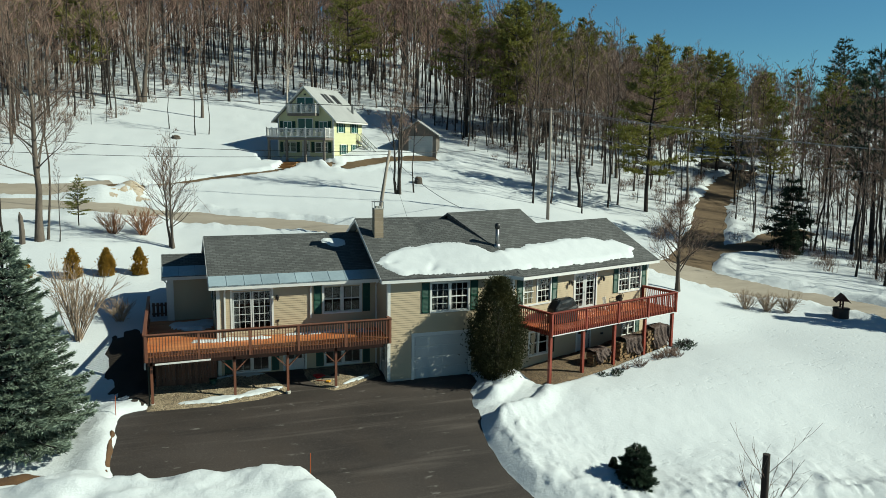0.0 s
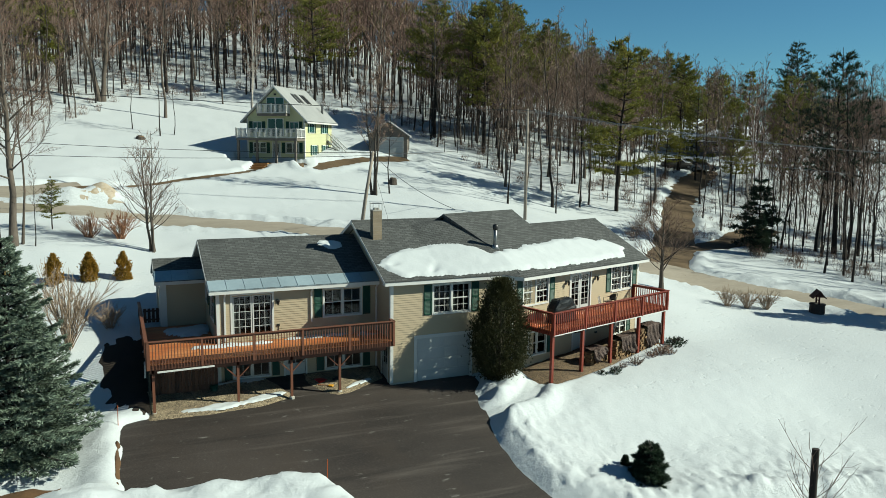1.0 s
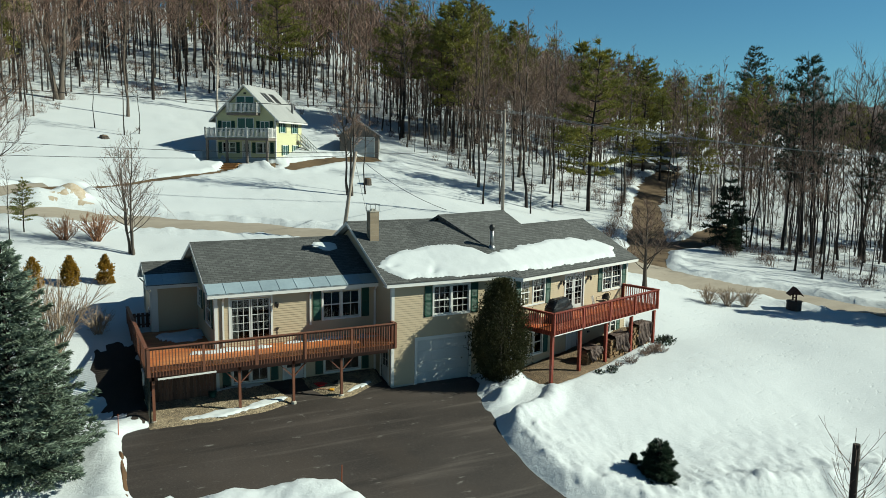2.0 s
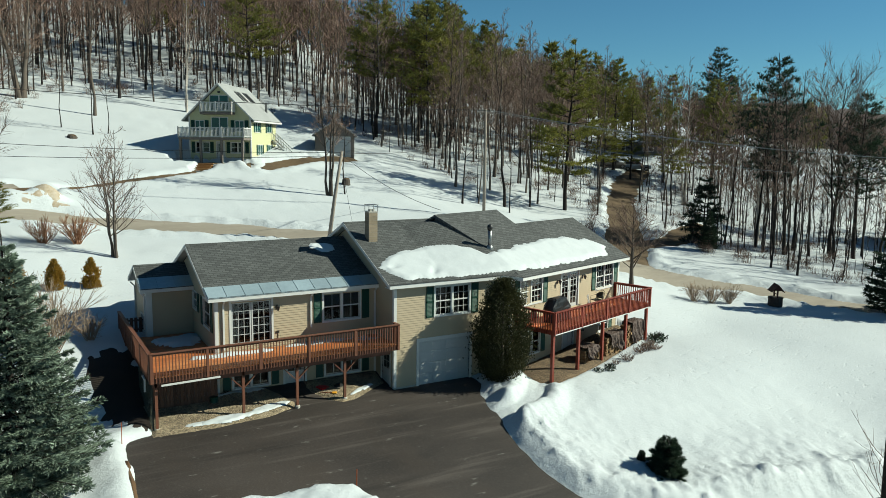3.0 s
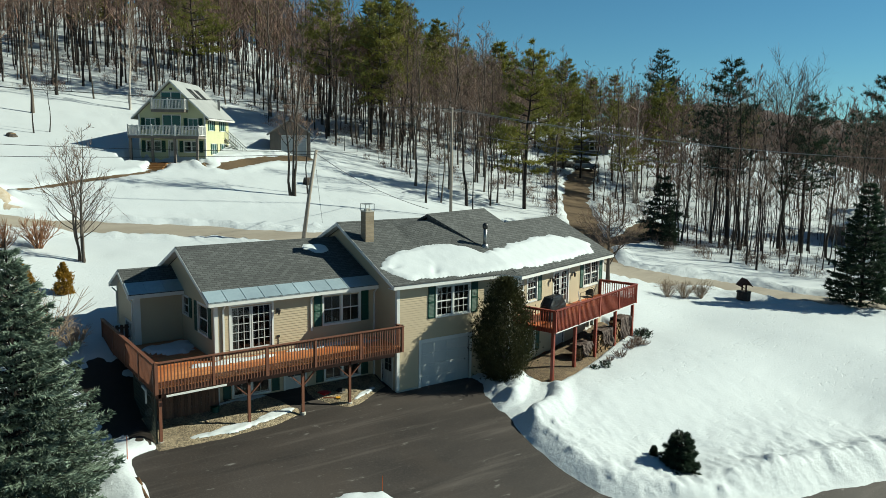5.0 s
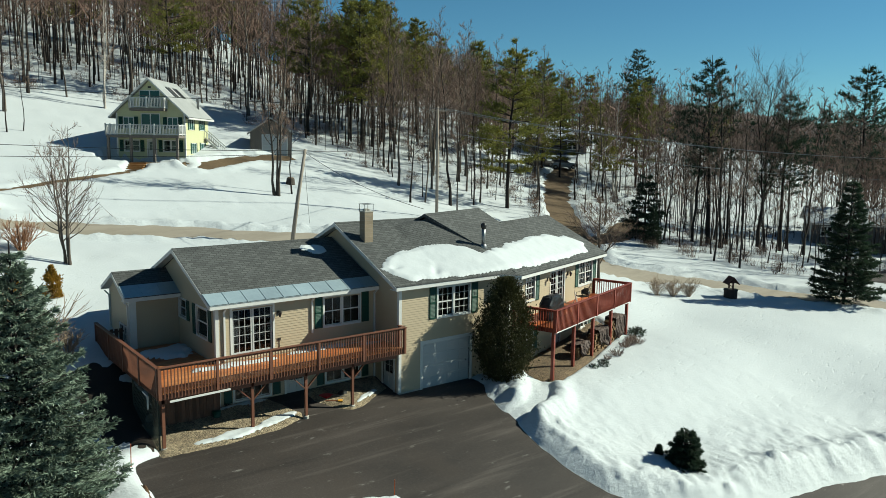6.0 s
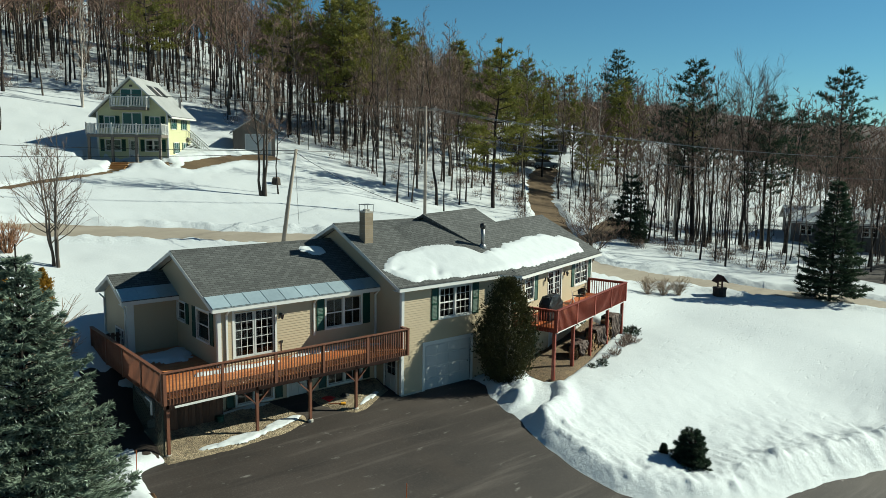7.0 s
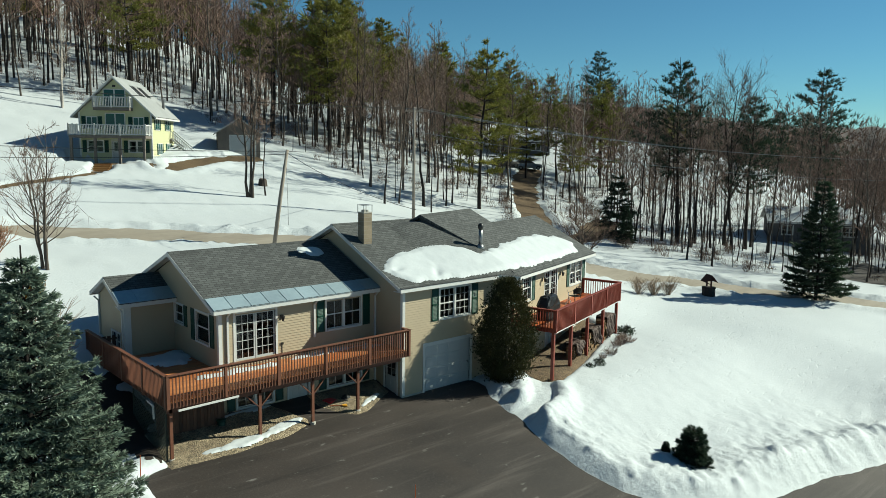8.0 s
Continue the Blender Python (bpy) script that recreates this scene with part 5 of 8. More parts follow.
snow_patch("snow_patch", "last patch of snow on the shaded roof", -1.45, 5.1, 0.75, 0.42, lambda x, y: LEZ + slope_l * (y - 1.65), 0.06, 31)
snow_patch("snow_patch", "old snow on the deck boards", -9.0, 4.9, 1.15, 1.2, lambda x, y: x * 0 + DZ, 0.14, 32)
snow_patch("snow_patch", "narrow strip of snow on the deck", -7.0, 1.45, 1.5, 0.28, lambda x, y: x * 0 + DZ, 0.10, 33)
snow_patch("snow_patch", "narrow strip of snow on the deck", -3.4, 1.65, 2.3, 0.22, lambda x, y: x * 0 + DZ, 0.08, 34)
snow_patch("snow_patch", "thin snow on the end of the deck", -0.9, 1.2, 0.7, 0.2, lambda x, y: x * 0 + DZ, 0.05, 35)

# ---- plants ----

def tubes(branches):
    """Tapered tubes from (points, radii, sides) as arrays of vertices and quads."""
    vs, fs, n = [], [], 0
    for pts, rad, sides in branches:
        pts = np.asarray(pts, float)
        d = np.gradient(pts, axis=0)
        d /= np.linalg.norm(d, axis=1)[:, None] + 1e-9
        ref = np.where(np.abs(d[:, 2:3]) > 0.9, (1.0, 0, 0), (0, 0, 1.0))
        a = np.cross(d, ref)
        a /= np.linalg.norm(a, axis=1)[:, None] + 1e-9
        b = np.cross(d, a)
        t = np.arange(sides) * 2 * np.pi / sides
        ring = pts[:, None] + (a[:, None] * np.cos(t)[None, :, None] + b[:, None] * np.sin(t)[None, :, None]) * np.asarray(rad)[:, None, None]
        vs.append(ring.reshape(-1, 3))
        i = (np.arange(len(pts) - 1)[:, None] * sides + np.arange(sides)).ravel()
        j = (np.arange(len(pts) - 1)[:, None] * sides + (np.arange(sides) + 1) % sides).ravel()
        fs.append(np.stack([i, j, j + sides, i + sides], 1) + n)
        n += len(pts) * sides
    return np.concatenate(vs), np.concatenate(fs)


def ribbons(r, lines, width):
    """Flat tapering strips along lines of equal length, for twigs."""
    p = np.asarray(lines, float)
    d = p[:, -1] - p[:, 0]
    side = np.cross(d, r.normal(0, 1, d.shape))
    side /= np.linalg.norm(side, axis=1)[:, None] + 1e-9
    n = p.shape[1]
    w = width * np.linspace(1, 0.45, n)[None, :, None]
    v = np.stack([p - side[:, None] * w / 2, p + side[:, None] * w / 2], 2).reshape(-1, 3)
    i = (np.arange(len(p))[:, None] * n * 2 + np.arange(n - 1) * 2).ravel()
    return v, np.concatenate([np.stack([i, i + 1, i + 3], 1), np.stack([i, i + 3, i + 2], 1)])


def joined(*meshes):
    vs, fs, n = [], [], 0
    for v, f in meshes:
        vs.append(v)
        fs.append(f + n)
        n += len(v)
    return np.concatenate(vs), np.concatenate(fs)


def bough(r, start, direction, length, up=0.25, wobble=0.12, n=5):
    """A curving branch that bends upwards."""
    d = np.array(direction, float)
    d /= np.linalg.norm(d)
    pts = [np.array(start, float)]
    for _ in range(n - 1):
        d = d + np.array([0, 0, up]) / n + r.normal(0, wobble, 3)
        d /= np.linalg.norm(d)
        pts.append(pts[-1] + d * length / (n - 1))
    return np.array(pts)


def bare_tree(seed, height, spread, trunk_r, first=0.35, limbs=16, sub=5, fine=4, stems=1, twig_r=0.011, rise=0.9, lean=0.0, lite=False):
    """Trunk with limbs, and a crown of fine twigs, of a leafless tree standing at the origin."""
    r = np.random.default_rng(seed)
    wood, arms, subs, tips, tip_d, tip_l = [], [], [], [], [], []
    for st in range(stems):
        a = r.uniform(0, 6.28)
        h = height * (1 if st == 0 else r.uniform(0.75, 0.95))
        out = lean if stems == 1 else r.uniform(0.06, 0.14)
        n = 5 if lite else 10
        t = np.linspace(0, 1, n)
        drift = np.cumsum(r.normal(0, 0.008, (n, 2)), 0) * h
        drift -= drift[0]
        base = np.array([math.cos(a), math.sin(a)]) * (0.0 if st == 0 else 0.25)
        trunk = np.stack([base[0] + drift[:, 0] + math.cos(a) * out * t * h, base[1] + drift[:, 1] + math.sin(a) * out * t * h, t * h - 0.3 * (t == 0)], 1)
        tr = trunk_r * (1 - 0.90 * t**0.9)
        tr[0] *= 1.35
        wood.append((trunk, tr, 4 if lite else 6))
        for k in range(limbs):
            u = first + (0.98 - first) * (k + r.uniform(0, 0.9)) / limbs
            p = np.array([np.interp(u, t, trunk[:, c]) for c in range(3)])
            rad = np.interp(u, t, tr)
            az = k * 2.4 + r.uniform(-0.5, 0.5)
            ln = spread * (1 - 0.70 * (u - first) / (1 - first)) * r.uniform(0.6, 1.1)
            v = (math.cos(az), math.sin(az), r.uniform(0.45, 1.1) * rise)
            b = bough(r, p, v, ln, 0.6 * rise, 0.12, 4)
            if lite:
                arms.append(b)
            else:
                wood.append((b, np.linspace(max(0.014, min(rad * 0.55, 0.012 * ln + 0.014)), 0.009, 4), 4))
            for q in range(sub):
                w = r.uniform(0.2, 1.0)
                bp = np.array([np.interp(w * 3, range(4), b[:, c]) for c in range(3)])
                dv = (b[-1] - b[0]) / ln + r.normal(0, 0.55, 3) + np.array([0, 0, 0.3])
                l2 = ln * r.uniform(0.28, 0.55)
                s = bough(r, bp, dv, l2, 0.4, 0.14, 4)
                subs.append(s)
                for w2 in r.uniform(0.15, 1.0, fine):
                    tips.append(np.array([np.interp(w2 * 3, range(4), s[:, c]) for c in range(3)]))
                    tip_d.append((s[-1] - s[0]) / l2 + np.array([0, 0, 0.25]))
                    tip_l.append(l2 * r.uniform(0.4, 0.8))
    crown = joined(ribbons(r, subs, twig_r * 2.2), blades(np.array(tips), np.array(tip_d), np.array(tip_l), twig_r * 2.0, r, 1, 0.55))
    if lite:
        crown = joined(crown, ribbons(r, arms, twig_r * 4.0))
    return tubes(wood), crown


def blades(points, dirs, length, width, r, count=6, splay=0.8):
    """Needle blades: count thin triangles from each point, fanning round its direction."""
    p = np.repeat(np.asarray(points, float), count, 0)
    d = np.repeat(np.asarray(dirs, float), count, 0) + r.normal(0, splay, (len(p), 3))
    d /= np.linalg.norm(d, axis=1)[:, None] + 1e-9
    side = np.cross(d, r.normal(0, 1, (len(p), 3)))
    side /= np.linalg.norm(side, axis=1)[:, None] + 1e-9
    ln = np.repeat(np.broadcast_to(length, (len(points),)), count)[:, None] * r.uniform(0.6, 1.25, (len(p), 1))
    w = np.repeat(np.broadcast_to(width, (len(points),)), count)[:, None]
    v = np.stack([p - side * w * 0.5, p + side * w * 0.5, p + d * ln], 1).reshape(-1, 3)
    return v, np.arange(len(v)).reshape(-1, 3)


def pine(seed, height, spread, trunk_r, first=0.3, whorls=16, per=5, tufts=10, tuft=0.42, blade=0.10, count=7, ragged=0.4, droop=0.0, lite=False):
    """A white pine: trunk with open, ragged whorls of boughs that carry needle tufts."""
    r = np.random.default_rng(seed)
    t = np.linspace(0, 1, 9)
    drift = np.cumsum(r.normal(0, 0.006, (9, 2)), 0) * height
    trunk = np.stack([drift[:, 0] - drift[0, 0], drift[:, 1] - drift[0, 1], t * height - 0.3 * (t == 0)], 1)
    tr = trunk_r * (1 - 0.92 * t)
    wood, pts, dirs, ln = [(trunk, tr, 7)], [], [], []
    for k in range(whorls):
        u = first + (0.985 - first) * (k + r.uniform(0, 0.7)) / whorls
        c = np.array([np.interp(u, t, trunk[:, i]) for i in range(3)])
        shape = (1 - (u - first) / (1 - first)) ** 0.75 * (0.55 + 0.45 * min(1, (u - first) / 0.18))
        for q in range(per):
            if r.random() < ragged * 0.35:
                continue
            az = q * 6.283 / per + k * 1.1 + r.uniform(-0.4, 0.4)
            length = max(0.5, spread * shape * r.uniform(1 - ragged, 1.1))
            v = (math.cos(az), math.sin(az), 0.55 * u - 0.12 - droop)
            b = bough(r, c, v, length, 0.28 - droop * 0.4, 0.07, 5)
            wood.append((b[::2] if lite else b, np.linspace(0.02 + 0.008 * length, 0.008, 3 if lite else 5), 3 if lite else 4))
            for _ in range(max(3, int(tufts * length / spread * r.uniform(0.8, 1.2)) + 2)):
                w = 0.32 + 0.68 * r.random() ** 0.65
                bp = np.array([np.interp(w * 4, range(5), b[:, i]) for i in range(3)])
                pts.append(bp + r.normal(0, 0.17 * length * (0.3 + 0.5 * w), 3) * (1, 1, 0.20))
                d = (b[-1] - b[0]) / length + np.array([0, 0, 0.5])
                dirs.append(d)
                ln.append(tuft * r.uniform(0.75, 1.25))
    v, f = blades(np.array(pts), np.array(dirs), np.array(ln), blade, r, count, 0.75)
    return tubes(wood), (v, f)


def spruce(seed, height, radius, trunk_r, whorls=26, per=11, sprays=14, spray=0.34, blade=0.05, count=12, low=0.03, taper=0.86):
    """A dense spruce: downswept tiers of boughs, each a flat frond of needle sprays."""
    r = np.random.default_rng(seed)
    wood = [(np.array([[0, 0, -0.3], [0, 0, height * 0.5], [0, 0, height]]), (trunk_r, trunk_r * 0.55, 0.02), 8)]
    pts, dirs = [], []
    for k in range(whorls):
        u = low + (0.97 - low) * k / whorls
        rad = radius * (1 - u) ** taper * (0.82 + 0.18 * min(1, u / 0.08))
        n = max(4, int(per * (0.45 + 0.55 * (1 - u))))
        for q in range(n):
            az = (q + r.uniform(-0.3, 0.3)) * 6.283 / n + k * 0.7
            length = max(0.25, rad * r.uniform(0.72, 1.16))
            out = np.array([math.cos(az), math.sin(az), 0])
            b = bough(r, (0, 0, u * height + r.uniform(-0.1, 0.1)), out + np.array([0, 0, -0.05 + 0.5 * u]), length, 0.16, 0.03, 5)
            wood.append((b, np.linspace(0.03, 0.008, 5), 3))
            side = np.cross(out, (0, 0, 1))
            m = max(3, int(sprays * length / radius) + 2)
            for i in range(m):
                w = 0.25 + 0.75 * (i + r.random()) / m
                bp = np.array([np.interp(w * 4, range(5), b[:, c]) for c in range(3)])
                for s in (-1, 1):
                    reach = 0.42 * length * (1.08 - w) * r.uniform(0.6, 1.1) + 0.06
                    for g in (0.25, 0.5, 0.75, 1.0):
                        pts.append(bp + side * s * reach * g + out * reach * 0.5 * g + np.array([0, 0, -0.10 * reach * g + r.normal(0, 0.02)]))
                        dirs.append(out * 0.8 + side * s * 0.6 + np.array([0, 0, 0.12]))
            pts.append(b[-1])
            dirs.append(out + np.array([0, 0, 0.35]))
    v, f = blades(np.array(pts), np.array(dirs), spray, blade, r, count, 0.38)
    return tubes(wood), (v, f)


def cone_bush(seed, height, radius, sprays, size=0.16, blade=0.07, belly=0.28, count=4, foot=0.72, rough_=1.0, tip=0.56):
    """A dense evergreen: small upright fans in clumps over an uneven cone, with hollows between them."""
    r = np.random.default_rng(seed)
    n = max(40, sprays // 32)
    cu = r.random(n) ** 1.15
    ca = np.arange(n) * 2.39996 + r.uniform(-0.4, 0.4, n)
    shape = np.where(cu < belly, foot + (1 - foot) * np.sin(np.clip(cu / belly, 0, 1) * np.pi / 2), np.cos((cu - belly) / (1 - belly) * np.pi / 2) ** tip)
    rad = radius * shape * (1 + rough_ * r.uniform(-0.20, 0.06, n))
    centre = np.stack([np.cos(ca) * rad, np.sin(ca) * rad, cu * height], 1)
    k = r.integers(0, n, sprays)
    clump = radius * 0.20 * (0.5 + 0.5 * shape[k])[:, None] * r.uniform(0.7, 1.3, n)[k][:, None]
    p = centre[k] * np.array((0.93, 0.93, 1.0)) + r.normal(0, 1, (sprays, 3)) * clump * (0.75, 0.75, 1.25)
    p[:, 2] = np.clip(p[:, 2], 0.02 * height, height * 1.02)
    az = np.arctan2(p[:, 1], p[:, 0])
    d = np.stack([np.cos(az) * 0.6, np.sin(az) * 0.6, 0.85 + 0 * az], 1)
    v, f = blades(p, d, size, blade, r, count, 0.45)
    stem = [(np.array([[0, 0, -0.3], [0, 0, height * 0.85]]), (0.05 * radius + 0.03, 0.02), 6)]
    for i in range(14):
        a = i * 2.4
        w = 0.02 + 0.55 * i / 14
        stem.append((bough(r, (0, 0, w * height), (math.cos(a), math.sin(a), 1.5), radius * 0.8, 0.3, 0.05, 4), np.linspace(0.025, 0.006, 4), 3))
    return tubes(stem), (v, f)


def shrub(seed, height, spread, stems=16, forks=4, twig_r=0.010):
    """A leafless shrub: a fan of forked stems from one foot."""
    r = np.random.default_rng(seed)
    wood, fine = [], []
    for k in range(stems):
        az = k * 2.4 + r.uniform(-0.3, 0.3)
        tilt = spread / height * r.uniform(0.15, 1.0)
        ln = height * r.uniform(0.7, 1.1)
        b = bough(r, (r.normal(0, 0.06), r.normal(0, 0.06), -0.15), (math.cos(az) * tilt, math.sin(az) * tilt, 1), ln, 0.12, 0.07, 6)
        wood.append((b, np.linspace(twig_r * 2.0, twig_r * 0.8, 6), 4))
        for q in range(forks):
            w = r.uniform(0.3, 0.9)
            bp = np.array([np.interp(w * 5, range(6), b[:, c]) for c in range(3)])
            dv = (b[-1] - b[0]) / ln + r.normal(0, 0.4, 3)
            s = bough(r, bp, dv, ln * r.uniform(0.25, 0.45), 0.2, 0.1, 3)
            fine.append((s, np.linspace(twig_r, twig_r * 0.5, 3), 3))
            for _ in range(2):
                e = bough(r, s[1], dv + r.normal(0, 0.4, 3), ln * r.uniform(0.12, 0.25), 0.1, 0.1, 2)
                fine.append((e, (twig_r * 0.7, twig_r * 0.35), 3))
    return tubes(wood), tubes(fine)


def plant_data(name, made, wood_m, leaf_m, leaf_name="crown"):
    (wv, wf), (lv, lf) = made
    return (array_mesh(name + "_trunk", wv, wf, wood_m), array_mesh(name + "_" + leaf_name, lv, lf, leaf_m, lf.shape[1] == 4))


def plant(name, data, label, category, x, y, turn=0.0, scale=1.0, group="", z=None, parts=("trunk", "crown"), tilt=0.0):
    z = ground_z(x, y) - 0.03 if z is None else z
    ob = new(name)
    ob.empty_display_size = 0.3
    ob.matrix_world = pose(x, y, z, tilt, 0, turn) @ Matrix.Scale(scale, 4)
    tagged(ob, label, category, group)
    for n, me in zip(parts, data):
        p = new(n, me)
        p.parent = ob
    return ob


# blue spruce by the drive
sp = plant_data("spruce", spruce(3, 8.6, 3.05, 0.16, 27, 13, 15, 0.19, 0.062, 5, 0.02), BARK_D, NEEDLE_B)
plant("blue_spruce", sp, "large blue spruce beside the driveway", "spruce tree", -15.6, -2.6)
# arborvitae at the corner of the garage
arb = plant_data("arborvitae", cone_bush(5, 4.85, 1.30, 16000, 0.11, 0.042, 0.40, 4, 0.42, 1.2, 0.74), BARK, ARBOR)
plant("arborvitae", arb, "tall dark arborvitae against the house", "evergreen shrub", 5.08, -1.62, z=0.14)
bush_d = plant_data("yew", spruce(11, 1.85, 0.84, 0.05, 15, 11, 6, 0.15, 0.026, 7, 0.02, 0.40), BARK_D, NEEDLE_D)
plant("small_fir", bush_d, "small dark rounded fir in the snow", "fir shrub", 7.2, -10.35, z=-2.08)
plant("small_fir", bush_d, "tiny dark evergreen tip sticking out of snow", "fir shrub", 6.85, -9.32, 40, 0.24)
cone_a = plant_data("cone_shrub", cone_bush(21, 1.66, 0.42, 2600, 0.11, 0.05, 0.22, 4, 0.8, 1.0, 0.9), BARK, GOLD)
cone_b = plant_data("cone_shrub", cone_bush(22, 1.58, 0.41, 2600, 0.11, 0.05, 0.26, 4, 0.8, 1.0, 0.9), BARK, GOLD)
for i, (x, y, s) in enumerate(((-15.1, 13.5, 1.0), (-13.3, 13.8, 1.0), (-11.5, 13.9, 0.95), (-17.5, 13.8, 0.6))):
    plant("golden_arborvitae", (cone_a, cone_b)[i % 2], "small golden conical arborvitae in the snow", "evergreen shrub", x, y, i * 70, s, "row of golden arborvitae")
sh_a = plant_data("shrub", shrub(31, 3.5, 2.3, 30, 7, 0.014), TWIG_P, TWIG_P, "crown")
sh_b = plant_data("shrub", shrub(32, 1.35, 1.0, 30, 6, 0.009), TWIG_P, TWIG_P, "crown")
sh_r = plant_data("shrub", shrub(33, 1.5, 1.5, 34, 5, 0.012), TWIG_R, TWIG_R, "crown")
sh_s = plant_data("shrub", shrub(34, 0.7, 0.9, 20, 5, 0.010), TWIG, TWIG, "crown")
plant("bare_shrub", sh_a, "large leafless shrub in the snow", "shrub", -14.1, 5.4, parts=("stem", "crown"))
plant("bare_shrub", sh_b, "small leafless shrub in the shade", "shrub", -12.3, 7.2, parts=("stem", "crown"))
for i, (x, y) in enumerate(((25.9, 4.9), (27.3, 4.5), (28.7, 4.1))):
    plant("bare_shrub", sh_b, "low round leafless shrub on the lawn", "shrub", x, y, i * 80, 1.05, "row of lawn shrubs", parts=("stem", "crown"))
plant("red_twig_shrub", sh_r, "red-twigged leafless shrub by the road", "shrub", -11.5, 22.2, 0, 1.25, parts=("stem", "crown"))
plant("red_twig_shrub", sh_r, "pale leafless shrub by the road", "shrub", -13.4, 21.8, 90, 1.05, parts=("stem", "crown"))
for i, (a, b) in enumerate(((10.9, -3.3), (13.6, -3.2), (14.3, -3.25), (14.9, -2.95), (15.5, -2.9), (14.8, -3.5), (11.9, -3.4))):
    q = WING @ Vector((a, b, 0))
    plant("bare_shrub", sh_s, "low brown twiggy shrub along the deck", "shrub", q.x, q.y, i * 50, (0.55, 0.75, 0.85, 0.7)[i % 4], "shrubs along the red deck", parts=("stem", "crown"))
low_ev = plant_data("low_juniper", cone_bush(36, 0.20, 0.55, 150, 0.16, 0.05, 0.3, 3), BARK_D, NEEDLE_D)
for i, (a, b) in enumerate(((16.3, -2.75), (17.0, -2.6), (9.3, -3.2), (9.9, -3.5), (10.3, -3.3))):
    q = WING @ Vector((a, b, 0))
    plant("juniper", low_ev, "low dark juniper poking through snow", "shrub", q.x, q.y, i * 40, 0.85 if a > 15 else 0.5, "junipers by the deck")

# single trees, placed one by one
TALL = [plant_data("bare_tree", bare_tree(100 + i, 17.5, 3.6, (0.095, 0.16, 0.12)[i % 3], 0.40, 22, 7, 6, 1, 0.0115), BARK if i % 2 else BARK_D, TWIG) for i in range(6)]
THIN = [plant_data("thin_tree", bare_tree(120 + i, 12.5, 2.2, 0.075, 0.38, 16, 6, 6, 1, 0.011), BARK_D, TWIG) for i in range(3)]
MULTI = plant_data("clump_tree", bare_tree(140, 7.8, 3.1, 0.085, 0.22, 14, 6, 4, 4, 0.010, 1.1), BARK, TWIG)
MULTI2 = plant_data("clump_tree", bare_tree(141, 15, 2.6, 0.12, 0.30, 18, 7, 8, 3, 0.011, 1.2), BARK, TWIG)
BIG = plant_data("spreading_tree", bare_tree(142, 17, 6.5, 0.30, 0.25, 30, 11, 10, 1, 0.013, 0.9), BARK, TWIG)
FAN = plant_data("fan_tree", bare_tree(146, 16.5, 9.0, 0.20, 0.26, 32, 12, 9, 1, 0.0105, 1.3), BARK_D, TWIG)
GNARL = plant_data("gnarled_tree", bare_tree(143, 18, 5.0, 0.42, 0.22, 22, 8, 6, 2, 0.016, 0.9), BARK, TWIG)
BIRCH_T = plant_data("birch", bare_tree(144, 16, 3.0, 0.13, 0.30, 18, 7, 7, 2, 0.011, 1.4), BIRCH, TWIG)
BUSHY = plant_data("lawn_tree", bare_tree(145, 5.6, 3.0, 0.17, 0.18, 26, 12, 8, 1, 0.010, 0.9), BARK, TWIG)
plant("maple_tree", BUSHY, "spreading leafless tree beside the house end", "tree", 22.2, 7.2)
plant("clump_tree", MULTI, "leafless clump of slender trunks in the snow", "tree", -9.5, 19.3, 20)
plant("clump_tree", MULTI2, "leafless clump of slim trunks on the open slope", "tree", 10.8, 34.7, 0)
plant("thin_tree", THIN[0], "slender leafless tree on the slope", "tree", 12.4, 34.9, 0, 0.9)
plant("tall_tree", BIG, "tall wide-branched leafless tree by the road", "tree", -17.6, 19.5, 60, 0.86)
plant("tall_tree", TALL[3], "tall leafless tree by the road", "tree", -17.15, 19.8, 200, 0.85, tilt=2)
plant("thin_tree", THIN[1], "slender leafless tree by the road", "tree", -19.5, 19.2, 30, 1.0)
plant("thin_tree", THIN[2], "slender leafless sapling by the road", "tree", -16.4, 19.2, 30, 0.45)
plant("gnarled_tree", GNARL, "old gnarled leafless tree at the edge of the woods", "tree", -12.8, 74.5, 0, 0.95)
plant("birch_tree", BIRCH_T, "white birch at the edge of the woods", "birch tree", 5.5, 69.8, 40, 1.0)
for i, (x, y, s) in enumerate(((-9.46, 60.8, 0.8), (-5.5, 66.8, 1.05), (-6.7, 57.6, 0.9), (-5.2, 58.2, 0.75), (-1.5, 76.2, 1.1), (-24.5, 52.5, 1.0), (-20, 66, 1.0), (9.5, 72, 1.0), (-16.8, 72.5, 1.1), (2.5, 75, 1.0))):
    plant("thin_tree" if i in (0, 2, 3) else "tall_tree", THIN[i % 3] if i in (0, 2, 3) else TALL[i % 6], "leafless tree standing in open snow", "tree", x, y, i * 77, s)
plant("spreading_tree", FAN, "tall spreading leafless tree behind the road", "tree", 56.7, 14.5, 30, 1.03)
ROUND = [plant_data("round_tree", bare_tree(150 + i, 14.5, 4.8, 0.13, 0.24, 26, 9, 9, 1, 0.0125, 0.85), BARK, TWIG) for i in range(3)]
